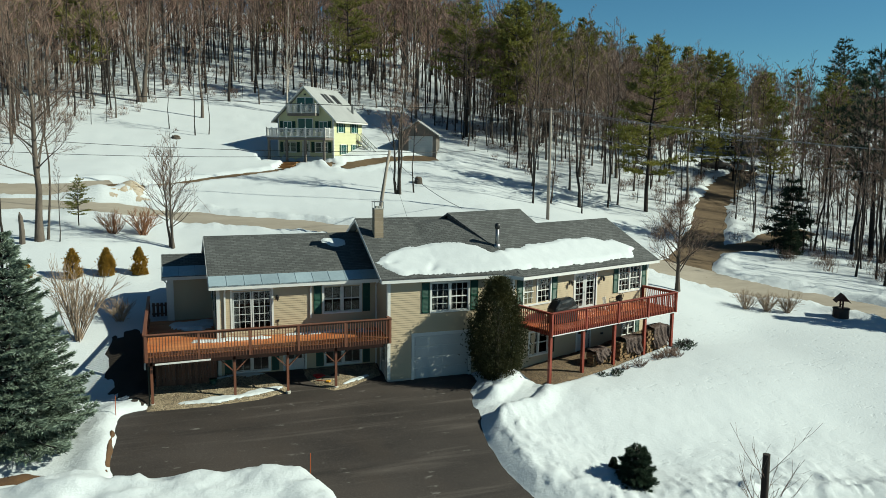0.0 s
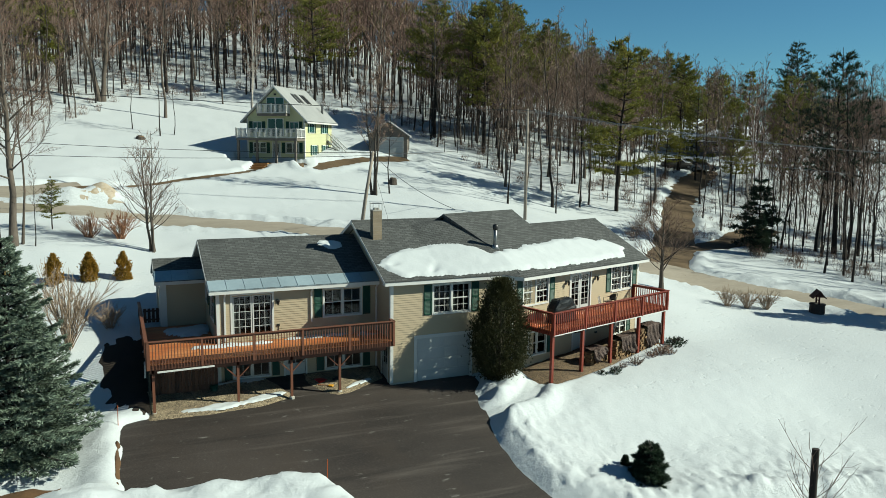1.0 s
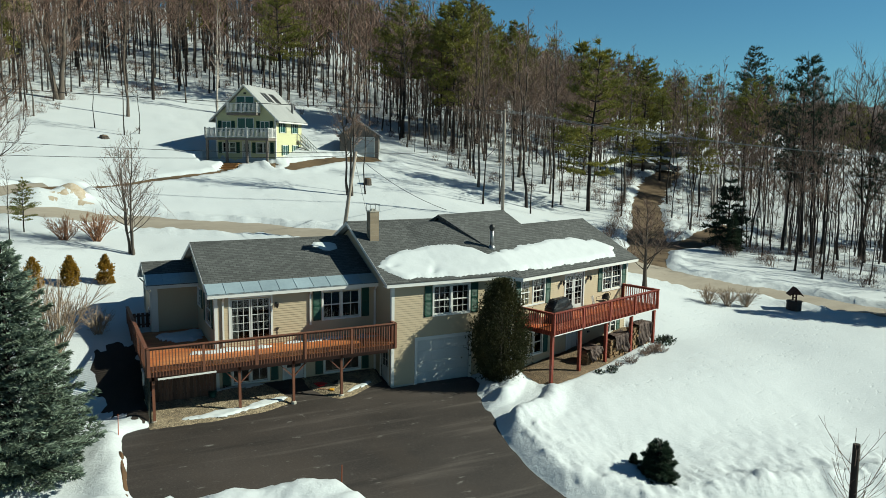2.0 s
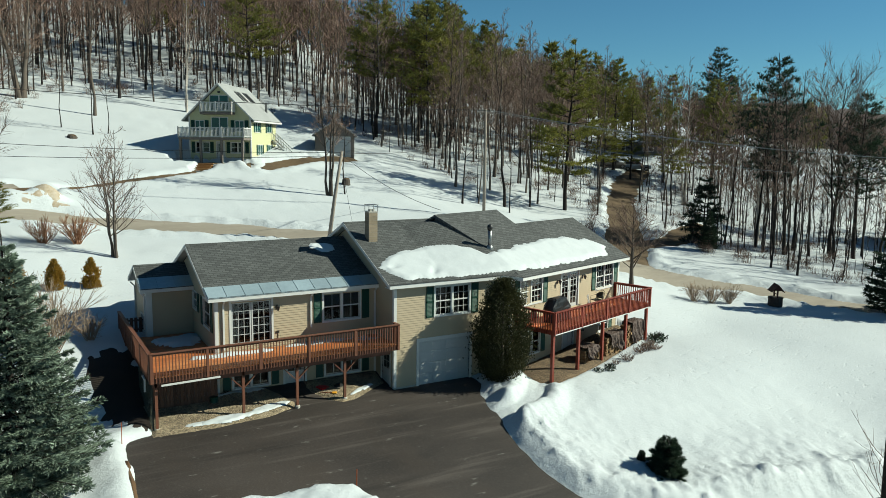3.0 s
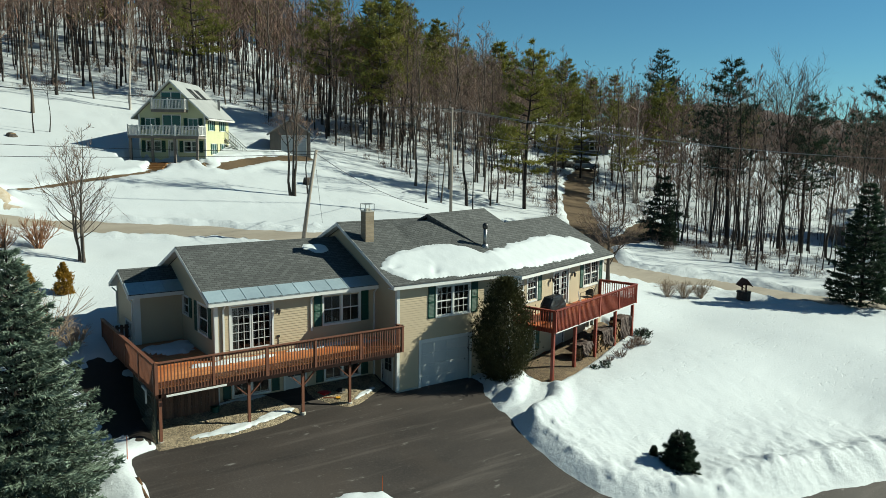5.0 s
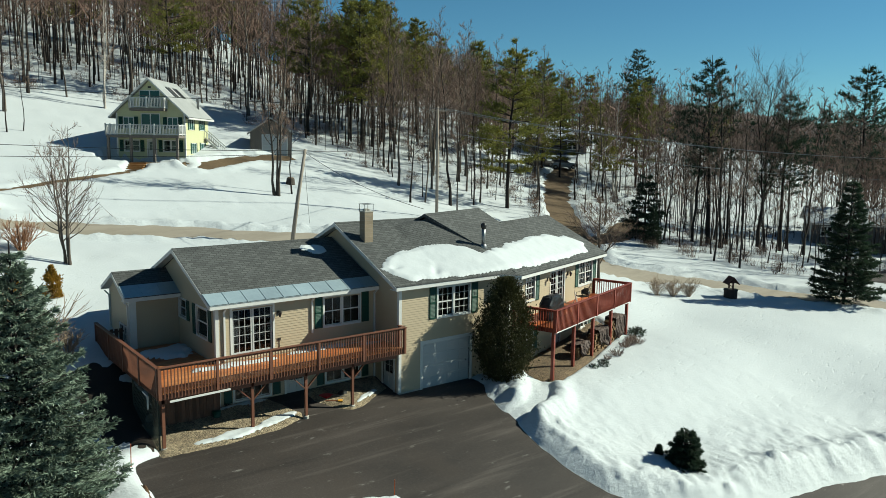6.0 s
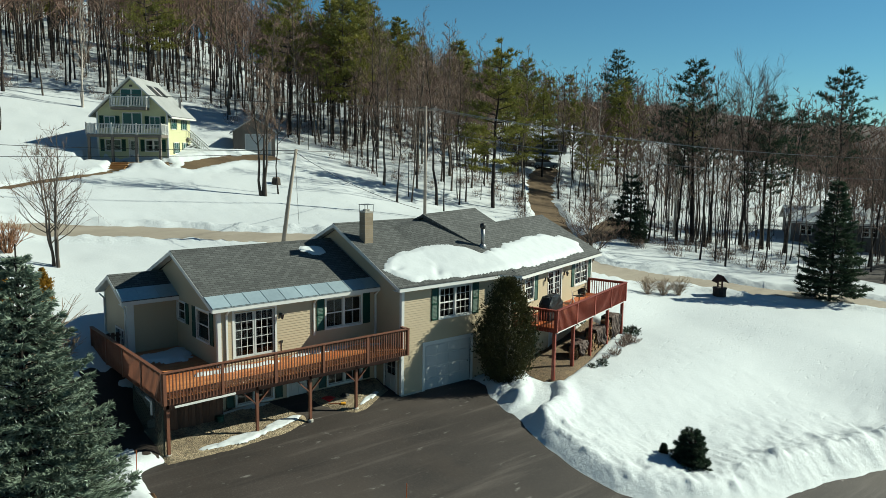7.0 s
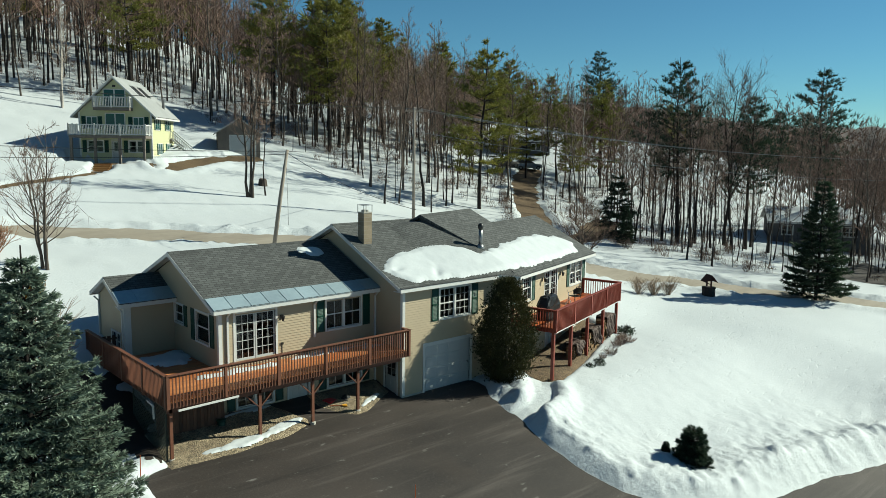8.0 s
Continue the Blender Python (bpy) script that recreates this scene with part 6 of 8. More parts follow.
# trunks along the near edge of the woods behind the house
for i, (x, y, s) in enumerate(((33.8, 34.6, 0.9), (29.8, 33.6, 0.95), (28.6, 31.0, 0.9), (26.5, 33.6, 0.85), (29.2, 47.6, 1.1), (31.3, 48.3, 1.15), (32.2, 47.8, 1.0), (27.6, 39.9, 0.9), (35.7, 35.7, 0.8), (40.5, 31.2, 0.8), (24.1, 32.8, 0.6), (28.0, 36.0, 0.7), (34.2, 58.9, 1.1), (32.8, 61.4, 1.0))):
    plant("woodland_tree", (TALL + THIN)[(i * 4) % 9], "leafless tree at the edge of the snowy woods", "tree", x, y, i * 53, s, "trees at the wood's edge", tilt=(i % 5 - 2) * 1.5)
PINES = [plant_data("pine", pine(200 + i, 17, 5.9, 0.22, (0.20, 0.32, 0.40)[i], 17, 6, 44, 0.42, 0.07, 11, 0.45), BARK_D, NEEDLE) for i in range(3)]
PINE_D = plant_data("pine", pine(210, 18, 5.6, 0.24, 0.36, 19, 6, 26, 0.42, 0.07, 10, 0.5), BARK_D, NEEDLE_D)
for i, (x, y, s, k) in enumerate(((37.9, 33.6, 1.07, 0), (51.6, 70, 0.95, 1), (62.6, 52.8, 0.95, 2), (74.2, 44.5, 0.85, 1), (70.5, 41.5, 0.8, 0), (58, 37, 0.55, 2), (33, 56, 1.15, 1), (36.5, 59, 1.2, 2), (40, 62, 1.15, 1), (28.5, 62, 1.1, 2), (43, 66, 1.1, 0), (47, 63, 1.05, 2), (15.5, 76, 1.1, 1), (-24, 84, 1.1, 1), (-30, 78, 1.0, 2), (62, 48.5, 0.75, 0), (66.5, 46.5, 0.7, 2), (55.5, 47, 0.6, 0))):
    plant("white_pine", PINES[k], "ragged green white pine", "pine tree", x, y, i * 67, s, "white pines in the woods")
for i, (x, y, s) in enumerate(((50.2, 16.4, 1.06), (57.5, 12.5, 0.92), (84, 53, 0.95), (78.7, 14.0, 1.2), (97, 5, 1.0))):
    plant("white_pine", PINE_D, "dark ragged pine behind the road", "pine tree", x, y, i * 95, s, "pines behind the road")
FIR = plant_data("fir", spruce(12, 9.6, 2.8, 0.14, 22, 8, 8, 0.34, 0.07, 5, 0.08), BARK_D, NEEDLE_D)
plant("dark_fir", FIR, "dark conical fir on the lawn by the road", "fir tree", 38.2, -2.7)
HEM = plant_data("hemlock", pine(211, 6.2, 3.0, 0.12, 0.06, 15, 7, 22, 0.40, 0.08, 9, 0.5, 0.22), BARK_D, NEEDLE_D)
plant("hemlock", HEM, "dark drooping young hemlock beside the lane", "hemlock tree", 43.8, 19.6, 50, 1.0)
plant("dark_fir", FIR, "dark young hemlock in the woods", "fir tree", 40.6, 16.2, 10, 0.40)
plant("small_pine", PINES[0], "thin young pine by the road", "pine tree", -15.7, 23.6, 30, 0.21)
plant("birch_tree", BIRCH_T, "leaning white birch by the lane", "birch tree", 60.4, 36.9, 120, 0.95)
plant("birch_tree", BIRCH_T, "white birch in the woods", "birch tree", 52.5, 20, 200, 0.9)


# ---- woods ----
def scatter(n, region, gap, seed):
    """Places with a least gap inside a region."""
    r = np.random.default_rng(seed)
    got = []
    for _ in range(n * 40):
        x, y = region(r)
        if x is None:
            continue
        if all((x - a) ** 2 + (y - b) ** 2 > gap * gap for a, b in got[-250:]):
            got.append((x, y))
            if len(got) >= n:
                break
    return got


def wood_edge(x):
    """How far back the woods begin."""
    return float(np.interp(x, (-80, -30, -18, -8, 4, 14, 24, 26, 30, 40, 80), (42, 48, 60, 76, 78, 68, 62, 52, 38, 33, 40)))


def clear(x, y, room=2.6):
    p, q = np.array([x]), np.array([y])
    return polyline_distance(p, q, LANE)[0] > room + 0.6 and polyline_distance(p, q, SPUR)[0] > room and polyline_distance(p, q, ROAD)[0] > room + 1.0 and polyline_distance(p, q, UPPER)[0] > room and math.dist((x, y), (70, 56)) > 9 and math.dist((x, y), (66, 12)) > 7 and math.dist((x, y), (18, 50)) > 7 and math.dist((x, y), (6, 52)) > 9


def low(x, y):
    """The woods grow lower towards the east."""
    return 1.0 - 0.26 * float(np.clip((x - 38) / 16, 0, 1))


def near_woods(r):
    x, y = r.uniform(-34, 62), r.uniform(30, 100)
    if y < wood_edge(x) + 1 or not clear(x, y, 1.5):
        return None, None
    return x, y


def east_woods(r):
    x, y = r.uniform(38, 74), r.uniform(-2, 32)
    if y < 33 - (x - 38) * 2.6 + (10 if x < 46 else 0) and x < 50 and y > 12 and x < 42:
        return None, None
    if not clear(x, y, 1.8) or x * 0.8 + y < 40:
        return None, None
    return x, y


for i, (x, y) in enumerate(scatter(150, near_woods, 2.6, 51)):
    plant("woodland_tree", TALL[i % 6] if i % 4 else THIN[i % 3], "bare grey trunk in the snowy hillside woods", "tree", x, y, i * 47, (0.85 + 0.35 * ((i * 37) % 10) / 10) * low(x, y), "hillside woods", tilt=(i % 7 - 3) * 0.8)
def lane_woods(r):
    x, y = r.uniform(30, 82), r.uniform(40, 92)
    return (x, y) if y > 34 + max(0, 44 - x) * 1.2 and clear(x, y, 4.5) and math.dist((x, y), (60.4, 36.9)) > 7 and far_field(x, y) < 2.5 else (None, None)


for i, (x, y) in enumerate(scatter(95, lane_woods, 3.6, 57)):
    plant("maple_tree", ROUND[i % 3], "round-crowned leafless tree in the brown woods", "tree", x, y, i * 71, 0.72 + 0.26 * ((i * 31) % 10) / 10, "brown woods behind the lane")
for i, (x, y) in enumerate(scatter(104, east_woods, 1.4, 52)):
    plant("roadside_tree", THIN[i % 3] if i % 3 else TALL[i % 6], "slender bare trunk in the roadside woods", "tree", x, y, i * 61, (0.80 + 0.40 * ((i * 29) % 10) / 10) * low(x, y), "roadside woods", tilt=(i % 5 - 2) * 1.6)


for i, (x, y, s) in enumerate(((47.2, 15.2, 0.85), (48.6, 14.0, 0.95), (49.2, 17.6, 0.9), (51.4, 13.2, 0.9), (52.6, 15.8, 1.0), (53.8, 12.2, 0.9), (55.2, 18.8, 0.95), (58.8, 10.6, 0.9), (60.5, 13.4, 0.85), (46.0, 18.8, 0.8), (62.5, 7.5, 0.85), (65.0, 4.5, 0.9))):
    plant("roadside_tree", TALL[4 if i % 3 else 2], "thick dark trunk in the roadside woods", "tree", x, y, i * 83, s, "roadside woods", tilt=(i % 5 - 2) * 1.8)


def forest(name, label, variants, places, scale, material, seed, base=land):
    """Many far trees in one mesh."""
    r = np.random.default_rng(seed)
    vs, fs, n = [], [], 0
    for i, (x, y) in enumerate(places):
        v, f = variants[i % len(variants)]
        a, s = r.uniform(0, 6.28), scale * r.uniform(0.75, 1.2) * low(x, y)
        c, k = math.cos(a), math.sin(a)
        w = np.stack([(v[:, 0] * c - v[:, 1] * k) * s + x, (v[:, 0] * k + v[:, 1] * c) * s + y, v[:, 2] * s + float(base(x, y)) - 0.2], 1)
        vs.append(w)
        fs.append(f + n)
        n += len(v)
    return tagged(new(name, array_mesh(name, np.concatenate(vs), np.concatenate(fs), material, False)), label, "woods", kind="stuff")


LITE = [bare_tree(300 + i, 17, 3.6, 0.095, 0.34, 11, 4, 5, 1, 0.027, lite=True) for i in range(4)]
LITE_P = [pine(320 + i, 16.5, 4.2, 0.22, 0.25, 12, 5, 9, 1.05, 0.26, 6, 0.45, lite=True) for i in range(3)]


def deep_woods(r):
    d = r.uniform(0, 1) ** 1.5
    x, y = r.uniform(-100, 140), 58 + d * 130
    if y < wood_edge(x) + 12 or y < 100 and -34 < x < 62 and r.random() < 0.2 or not clear(x, y, 2):
        return None, None
    return x, y


def far_east(r):
    x, y = 72 + 150 * r.random() ** 1.5, r.uniform(-60, 110)
    if y > 60 + (x - 72) * 0.2 and r.random() < 0.5 or not clear(x, y, 3) or x < 108 and far_field(x, y) > 1.4 and r.random() < 0.93:
        return None, None
    return x, y


def left_woods(r):
    x, y = r.uniform(-75, -22), r.uniform(40, 75)
    return (x, y) if y > wood_edge(x) and clear(x, y, 2) else (None, None)


def ridge_woods(r):
    x, y = r.uniform(-75, 45), 76 + 70 * r.random() ** 1.4
    return (x, y) if y > wood_edge(x) + 6 and clear(x, y, 2) else (None, None)


deep = scatter(950, deep_woods, 2.2, 61) + scatter(90, left_woods, 2.2, 65) + scatter(640, ridge_woods, 1.7, 70)
back = [p for p in deep if p[1] > 112]
deep = [p for p in deep if p[1] <= 112]
def upper_woods(r):
    x, y = r.uniform(-120, 70), 96 + 90 * r.random()
    return (x, y) if clear(x, y, 2) else (None, None)


back += scatter(620, upper_woods, 1.8, 73)
LITE_B = [bare_tree(310 + i, 17, 3.6, 0.10, 0.36, 9, 3, 5, 1, 0.05, lite=True) for i in range(3)]
forest("woods_trunks", "grey trunks at the back of the woods", [t for t, _ in LITE_B], back, 1.05, BARK_D, 8)
forest("woods_crowns", "brown leafless crowns at the back of the woods", [c for _, c in LITE_B], back, 1.05, FARWOOD, 8)
forest("woods_trunks", "grey trunks deep in the hillside woods", [t for t, _ in LITE], deep, 1.05, BARK_D, 1)
forest("woods_crowns", "brown leafless crowns of the hillside woods", [c for _, c in LITE], deep, 1.05, FARWOOD, 1)
pdeep = scatter(95, deep_woods, 5.0, 62)
forest("pine_trunks", "trunks of far pines", [t for t, _ in LITE_P], pdeep, 1.15, BARK_D, 2)
forest("pine_crowns", "green crowns of far pines among bare woods", [c for _, c in LITE_P], pdeep, 1.15, NEEDLE, 2)
fe = scatter(330, far_east, 2.8, 63)
forest("woods_trunks", "bare trunks of woods across the road", [t for t, _ in LITE], fe, 0.95, BARK_D, 3)
forest("woods_crowns", "brown leafless crowns of woods across the road", [c for _, c in LITE], fe, 0.95, FARWOOD, 3)
def thicket(r):
    x, y = r.uniform(62, 140), r.uniform(-28, 42)
    return (x, y) if clear(x, y, 3) and math.dist((x, y), (70, 20)) > 10 and (x > 112 or far_field(x, y) < 1.4 or r.random() < 0.06) else (None, None)


LITE_T = [bare_tree(315 + i, 15, 4.0, 0.085, 0.16, 11, 4, 5, 1, 0.040, lite=True) for i in range(3)]
th_p = scatter(400, thicket, 2.2, 71)
forest("woods_trunks", "thin trunks of the brown thicket beyond the lane", [t for t, _ in LITE_T], th_p, 1.25, BARK, 9)
forest("woods_crowns", "red-brown leafless thicket beyond the lane", [c for _, c in LITE_T], th_p, 1.25, FARWOOD, 9)
pe = scatter(16, far_east, 8.0, 64)
forest("pine_trunks", "trunks of far pines across the road", [t for t, _ in LITE_P], pe, 1.05, BARK_D, 4)
forest("pine_crowns", "dark crowns of far pines across the road", [c for _, c in LITE_P], pe, 1.05, NEEDLE_D, 4)


def hill_places(r):
    a, d = r.uniform(radians(-30), radians(95)), r.uniform(170, 520)
    x, y = math.sin(a) * d - 10, math.cos(a) * d - 30
    return (x, y) if y > 150 or x > 200 else (None, None)


# saplings and brush under the trees
SAPLING = [joined(*(lambda t, c: (((t[0]), np.concatenate([t[1][:, [0, 1, 2]], t[1][:, [0, 2, 3]]])), c))(*bare_tree(360 + i, 9, 1.7, 0.04, 0.3, 8, 3, 4, 1, 0.016, 1.3, 0.06, True))) for i in range(4)]


def understory(r):
    if r.random() < 0.45:
        return near_woods(r)
    x, y = r.uniform(40, 100), r.uniform(-4, 50)
    return (x, y) if clear(x, y, 1.6) and x * 0.8 + y > 40 else (None, None)


forest("saplings", "thin bare saplings under the woods", SAPLING, scatter(330, understory, 0.9, 67), 0.85, BARK_D, 6)
BRUSH = []
for i in range(4):
    br = np.random.default_rng(370 + i)
    foot = np.stack([br.normal(0, 0.25, 16), br.normal(0, 0.25, 16), np.zeros(16)], 1)
    stems = blades(foot, np.tile((0.0, 0.0, 1.0), (16, 1)), br.uniform(0.9, 1.9, 16), 0.035, br, 2, 0.35)
    forks = blades(foot + br.normal(0, 0.25, (16, 3)) * (1, 1, 0.3) + (0, 0, 0.8), np.tile((0.0, 0.0, 1.0), (16, 1)), 0.7, 0.022, br, 4, 0.6)
    BRUSH.append(joined(stems, forks))
forest("brush", "brown bare brush on the floor of the woods", BRUSH, scatter(1000, understory, 1.0, 68) + scatter(60, lambda r: (lambda u, s: (34.6 + u * 33 + s * 4.2, 18 + u * 34 - s * 3.4))(r.random(), r.choice((-1, 1))), 1.0, 69), 0.9, TWIG, 7)

BUSHY_FAR = [bare_tree(340 + i, 13, 4.6, 0.2, 0.25, 8, 4, 6, 1, 0.08, lite=True) for i in range(3)]
hp = scatter(480, hill_places, 3.0, 66)
forest("far_woods", "brown far woods on the skyline hill", [c for _, c in BUSHY_FAR], hp, 1.15, FARWOOD, 5)
forest("far_woods_trunks", "trunks of the far woods", [t for t, _ in BUSHY_FAR], hp, 1.15, BARK_D, 5)

# ---- gravel beds by the lower doors ----
def bed(name, pts, label, lift, material=None):
    """A low uneven bed inside an outline."""
    xs = [p[0] for p in pts]
    ys = [p[1] for p in pts]
    x, y = np.meshgrid(np.arange(min(xs) - 0.2, max(xs) + 0.2, 0.07), np.arange(min(ys) - 0.2, max(ys) + 0.2, 0.07))
    d = polygon_distance(x, y, pts)
    z = drive_top(x, y) + lift * smooth(0.05, -0.25, d) + 0.012 * fractal(x, y, 0.25, 2, 8) - 0.06 * smooth(0.0, 0.15, d)
    k = d < 0.1
    cl = k[:-1, :-1] & k[1:, :-1] & k[:-1, 1:] & k[1:, 1:]
    ii = np.arange(x.size).reshape(x.shape)
    q = np.stack([ii[:-1, :-1], ii[:-1, 1:], ii[1:, 1:], ii[1:, :-1]], -1)[cl]
    return tagged(new(name, array_mesh(name, np.stack([x, y, z], -1).reshape(-1, 3), q, material or GRAVEL_M)), label, "gravel bed", kind="stuff")


BED1 = ((-10.9, -0.75), (-8.5, -0.85), (-6.2, -0.65), (-4.95, -0.1), (-4.75, 0.4), (-5.2, 1.35), (-5.6, 1.93), (-10.9, 1.93))
BED2 = ((-3.75, 1.15), (-3.2, 0.1), (-2.7, -0.45), (-2.2, -0.35), (-0.9, 0.45), (-0.1, 0.85), (-0.1, 1.93), (-3.75, 1.93))
bed("gravel_bed", BED1, "pale gravel bed under the long deck", 0.10)
bed("gravel_bed", BED2, "pale gravel bed beside the lower entry", 0.10)
step = thing("concrete_walk", "pale concrete walk at the entry door", "walkway")
part("slab", Mesh().box(-5.15, -2.9, 1.05, 1.96, -0.35, 0.03), FOUND, step)
bz = lambda x, y: drive_top(x, y) + 0.09
snow_patch("snow_patch", "old snow lying on the gravel", -7.6, -0.30, 1.5, 0.32, bz, 0.09, 41, 4)
snow_patch("snow_patch", "old snow lying on the gravel", -5.9, 0.15, 0.8, 0.25, bz, 0.07, 42, 14)
snow_patch("snow_patch", "old snow lying on the gravel", -9.3, -0.4, 0.5, 0.18, bz, 0.05, 43)
snow_patch("snow_patch", "thin snow strip on the gravel", -1.6, 0.35, 0.75, 0.16, bz, 0.06, 44, 28)
snow_patch("snow_patch", "thin snow along the foundation", -6.6, 1.75, 1.1, 0.12, bz, 0.05, 45)

# ---- small things at the entry ----
shovel = thing("snow_shovel", "red snow shovel lying on gravel", "shovel", (-3.05, 0.95, 0.12), turn=25)
part("blade", Mesh().prism(((-0.24, 0, 0), (-0.22, 0, 0.09), (0.22, 0, 0.09), (0.24, 0, 0), (0.2, 0, 0.03), (-0.2, 0, 0.03)), (0, 0.42, 0.03)).box(-0.22, 0.22, 0.0, 0.42, 0.0, 0.02), RED, shovel, "red plastic blade")
part("handle", Mesh().tube([(0.0, 0.1, 0.06), (0.55, -0.55, 0.05), (0.95, -0.9, 0.05)], (0.018, 0.018, 0.018), 8), POLE_M, shovel, "pale wooden handle", None, True)
toy = thing("toy_spade", "small yellow and orange plastic toy spade", "toy", (-2.75, 0.35, 0.08), turn=60)
part("blade", Mesh().prism(((-0.12, 0, 0), (0.12, 0, 0), (0.08, 0.2, 0), (-0.08, 0.2, 0)), (0, 0, 0.05)), mat("yellow_plastic", (0.6, 0.288, 0.024), rough=0.4, bump=0.0), toy)
part("handle", Mesh().beam((0, 0.2, 0.03), (0, 0.75, 0.04), 0.025, 0.025), ORANGE, toy)
bag = thing("toy_bag", "small dark bundle with pale patches on gravel", "bag", (-2.35, 1.05, 0.1))
bb = bmesh.new()
bmesh.ops.create_icosphere(bb, subdivisions=2, radius=0.17)
for v in bb.verts:
    v.co = Vector((v.co.x * 1.3, v.co.y * 0.9, max(-0.05, v.co.z * 0.7))) + Vector((0, 0, 0.06)) + v.co * 0.25 * math.sin(v.co.x * 31 + v.co.y * 17)
me = bpy.data.meshes.new("bundle")
bb.to_mesh(me)
me.materials.append(BLACK)
ob = new("bundle", me)
ob.parent = bag
lid = thing("green_bin", "small dark green bin by the foundation", "bin", (-8.05, 1.35, 0.0))
part("tub", Mesh().tube([(0, 0, 0), (0, 0, 0.42)], (0.14, 0.17), 12), GREEN, lid, "", None, True)
part("rim", Mesh().tube([(0, 0, 0.41), (0, 0, 0.46)], (0.185, 0.185), 12), GREEN, lid, "", None, True)
hose = thing("garden_hose", "coiled black hose hanging on the foundation", "hose", (-7.35, 1.93, 0.35))
part("coil", Mesh().tube([(0.16 * math.cos(k * 0.5), -0.03 - 0.002 * k, 0.17 * math.sin(k * 0.5) - 0.1 + (0.02 * (k - 26) if k > 26 else 0)) for k in range(36)], [0.014] * 36, 6), BLACK, hose, "", None, True)
for x, y, h in ((-5.0, -6.95, 1.0), (-12.1, -1.1, 0.8)):
    st = thing("marker_stake", "thin orange driveway marker stake", "stake", (x, y, ground_z(x, y)), "driveway markers")
    part("rod", Mesh().tube([(0, 0, -0.3), (0.02, 0, h)], (0.018, 0.014), 6), ORANGE, st)

# ---- on and under the red deck ----
def on_wing(a, b, z):
    q = WING @ Vector((a, b, 0))
    return (q.x, q.y, z)


grill = thing("covered_grill", "gas grill under a shiny black vinyl cover", "grill", on_wing(8.42, -1.12, RZ), turn=16.6)
gm = bmesh.new()
prof = ((0.0, 0.88, 0.38), (0.34, 0.88, 0.37), (0.70, 0.86, 0.37), (0.80, 0.80, 0.35), (1.02, 0.62, 0.33), (1.14, 0.56, 0.29), (1.20, 0.44, 0.18))
rings = []
gr = random.Random(4)
for z, hx, hy in prof:
    ring = []
    for k in range(18):
        t = (k + 0.5) * 2 * math.pi / 18
        c, s = math.cos(t), math.sin(t)
        rx = math.copysign(abs(c) ** 0.35, c) * hx * (1 + gr.uniform(-0.035, 0.035))
        ry = math.copysign(abs(s) ** 0.35, s) * hy * (1 + gr.uniform(-0.06, 0.06))
        ring.append(gm.verts.new((rx, ry, z + (gr.uniform(-0.03, 0.03) if z > 0 else 0))))
    rings.append(ring)
for a, b in zip(rings[:-1], rings[1:]):
    for k in range(18):
        gm.faces.new((a[k], a[(k + 1) % 18], b[(k + 1) % 18]))
        gm.faces.new((a[k], b[(k + 1) % 18], b[k]))
gm.faces.new(rings[-1])
gme = bpy.data.meshes.new("cover")
gm.to_mesh(gme)
gme.materials.append(VINYL)
gob = new("cover", gme)
gob.parent = grill
for x in (-0.6, 0.6):
    for y in (-0.22, 0.22):
        part("wheel", Mesh().tube([(x - 0.02, y, 0.04), (x + 0.02, y, 0.04)], (0.045, 0.045), 10), BLACK, grill)


def deck_chair(x, y, z, turn):
    c = thing("patio_chair", "dark patio chair with a rounded tub back", "chair", (x, y, z), turn=turn)
    part("seat", Mesh().box(-0.24, 0.24, -0.23, 0.25, 0.40, 0.44), BLACK, c)
    bk = Mesh()
    for k in range(8):
        t0, t1 = -1.25 + 2.5 * k / 8, -1.25 + 2.5 * (k + 1) / 8
        p0, p1 = (0.29 * math.sin(t0), 0.06 + 0.28 * math.cos(t0)), (0.29 * math.sin(t1), 0.06 + 0.28 * math.cos(t1))
        h0, h1 = 0.62 + 0.24 * math.cos(t0), 0.62 + 0.24 * math.cos(t1)
        bk.prism(((p0[0], p0[1], 0.46), (p1[0], p1[1], 0.46), (p1[0] * 1.08, p1[1] * 1.1, h1), (p0[0] * 1.08, p0[1] * 1.1, h0)), (0, 0.012, 0))
    part("backrest", bk, BLACK, c, "curved dark shell back")
    for s in (-1, 1):
        part("leg", Mesh().tube([(s * 0.25, -0.24, 0), (s * 0.25, -0.23, 0.62), (s * 0.27, 0.1, 0.66), (s * 0.24, 0.34, 0.66)], [0.014] * 4, 6), BLACK, c)
        part("leg", Mesh().tube([(s * 0.24, 0.3, 0), (s * 0.24, 0.24, 0.42), (s * 0.24, 0.37, 0.88)], [0.014] * 3, 6), BLACK, c)
    part("back_rail", Mesh().tube([(-0.24, 0.37, 0.86), (0, 0.40, 0.93), (0.24, 0.37, 0.86)], [0.014] * 3, 6), BLACK, c)
    return c


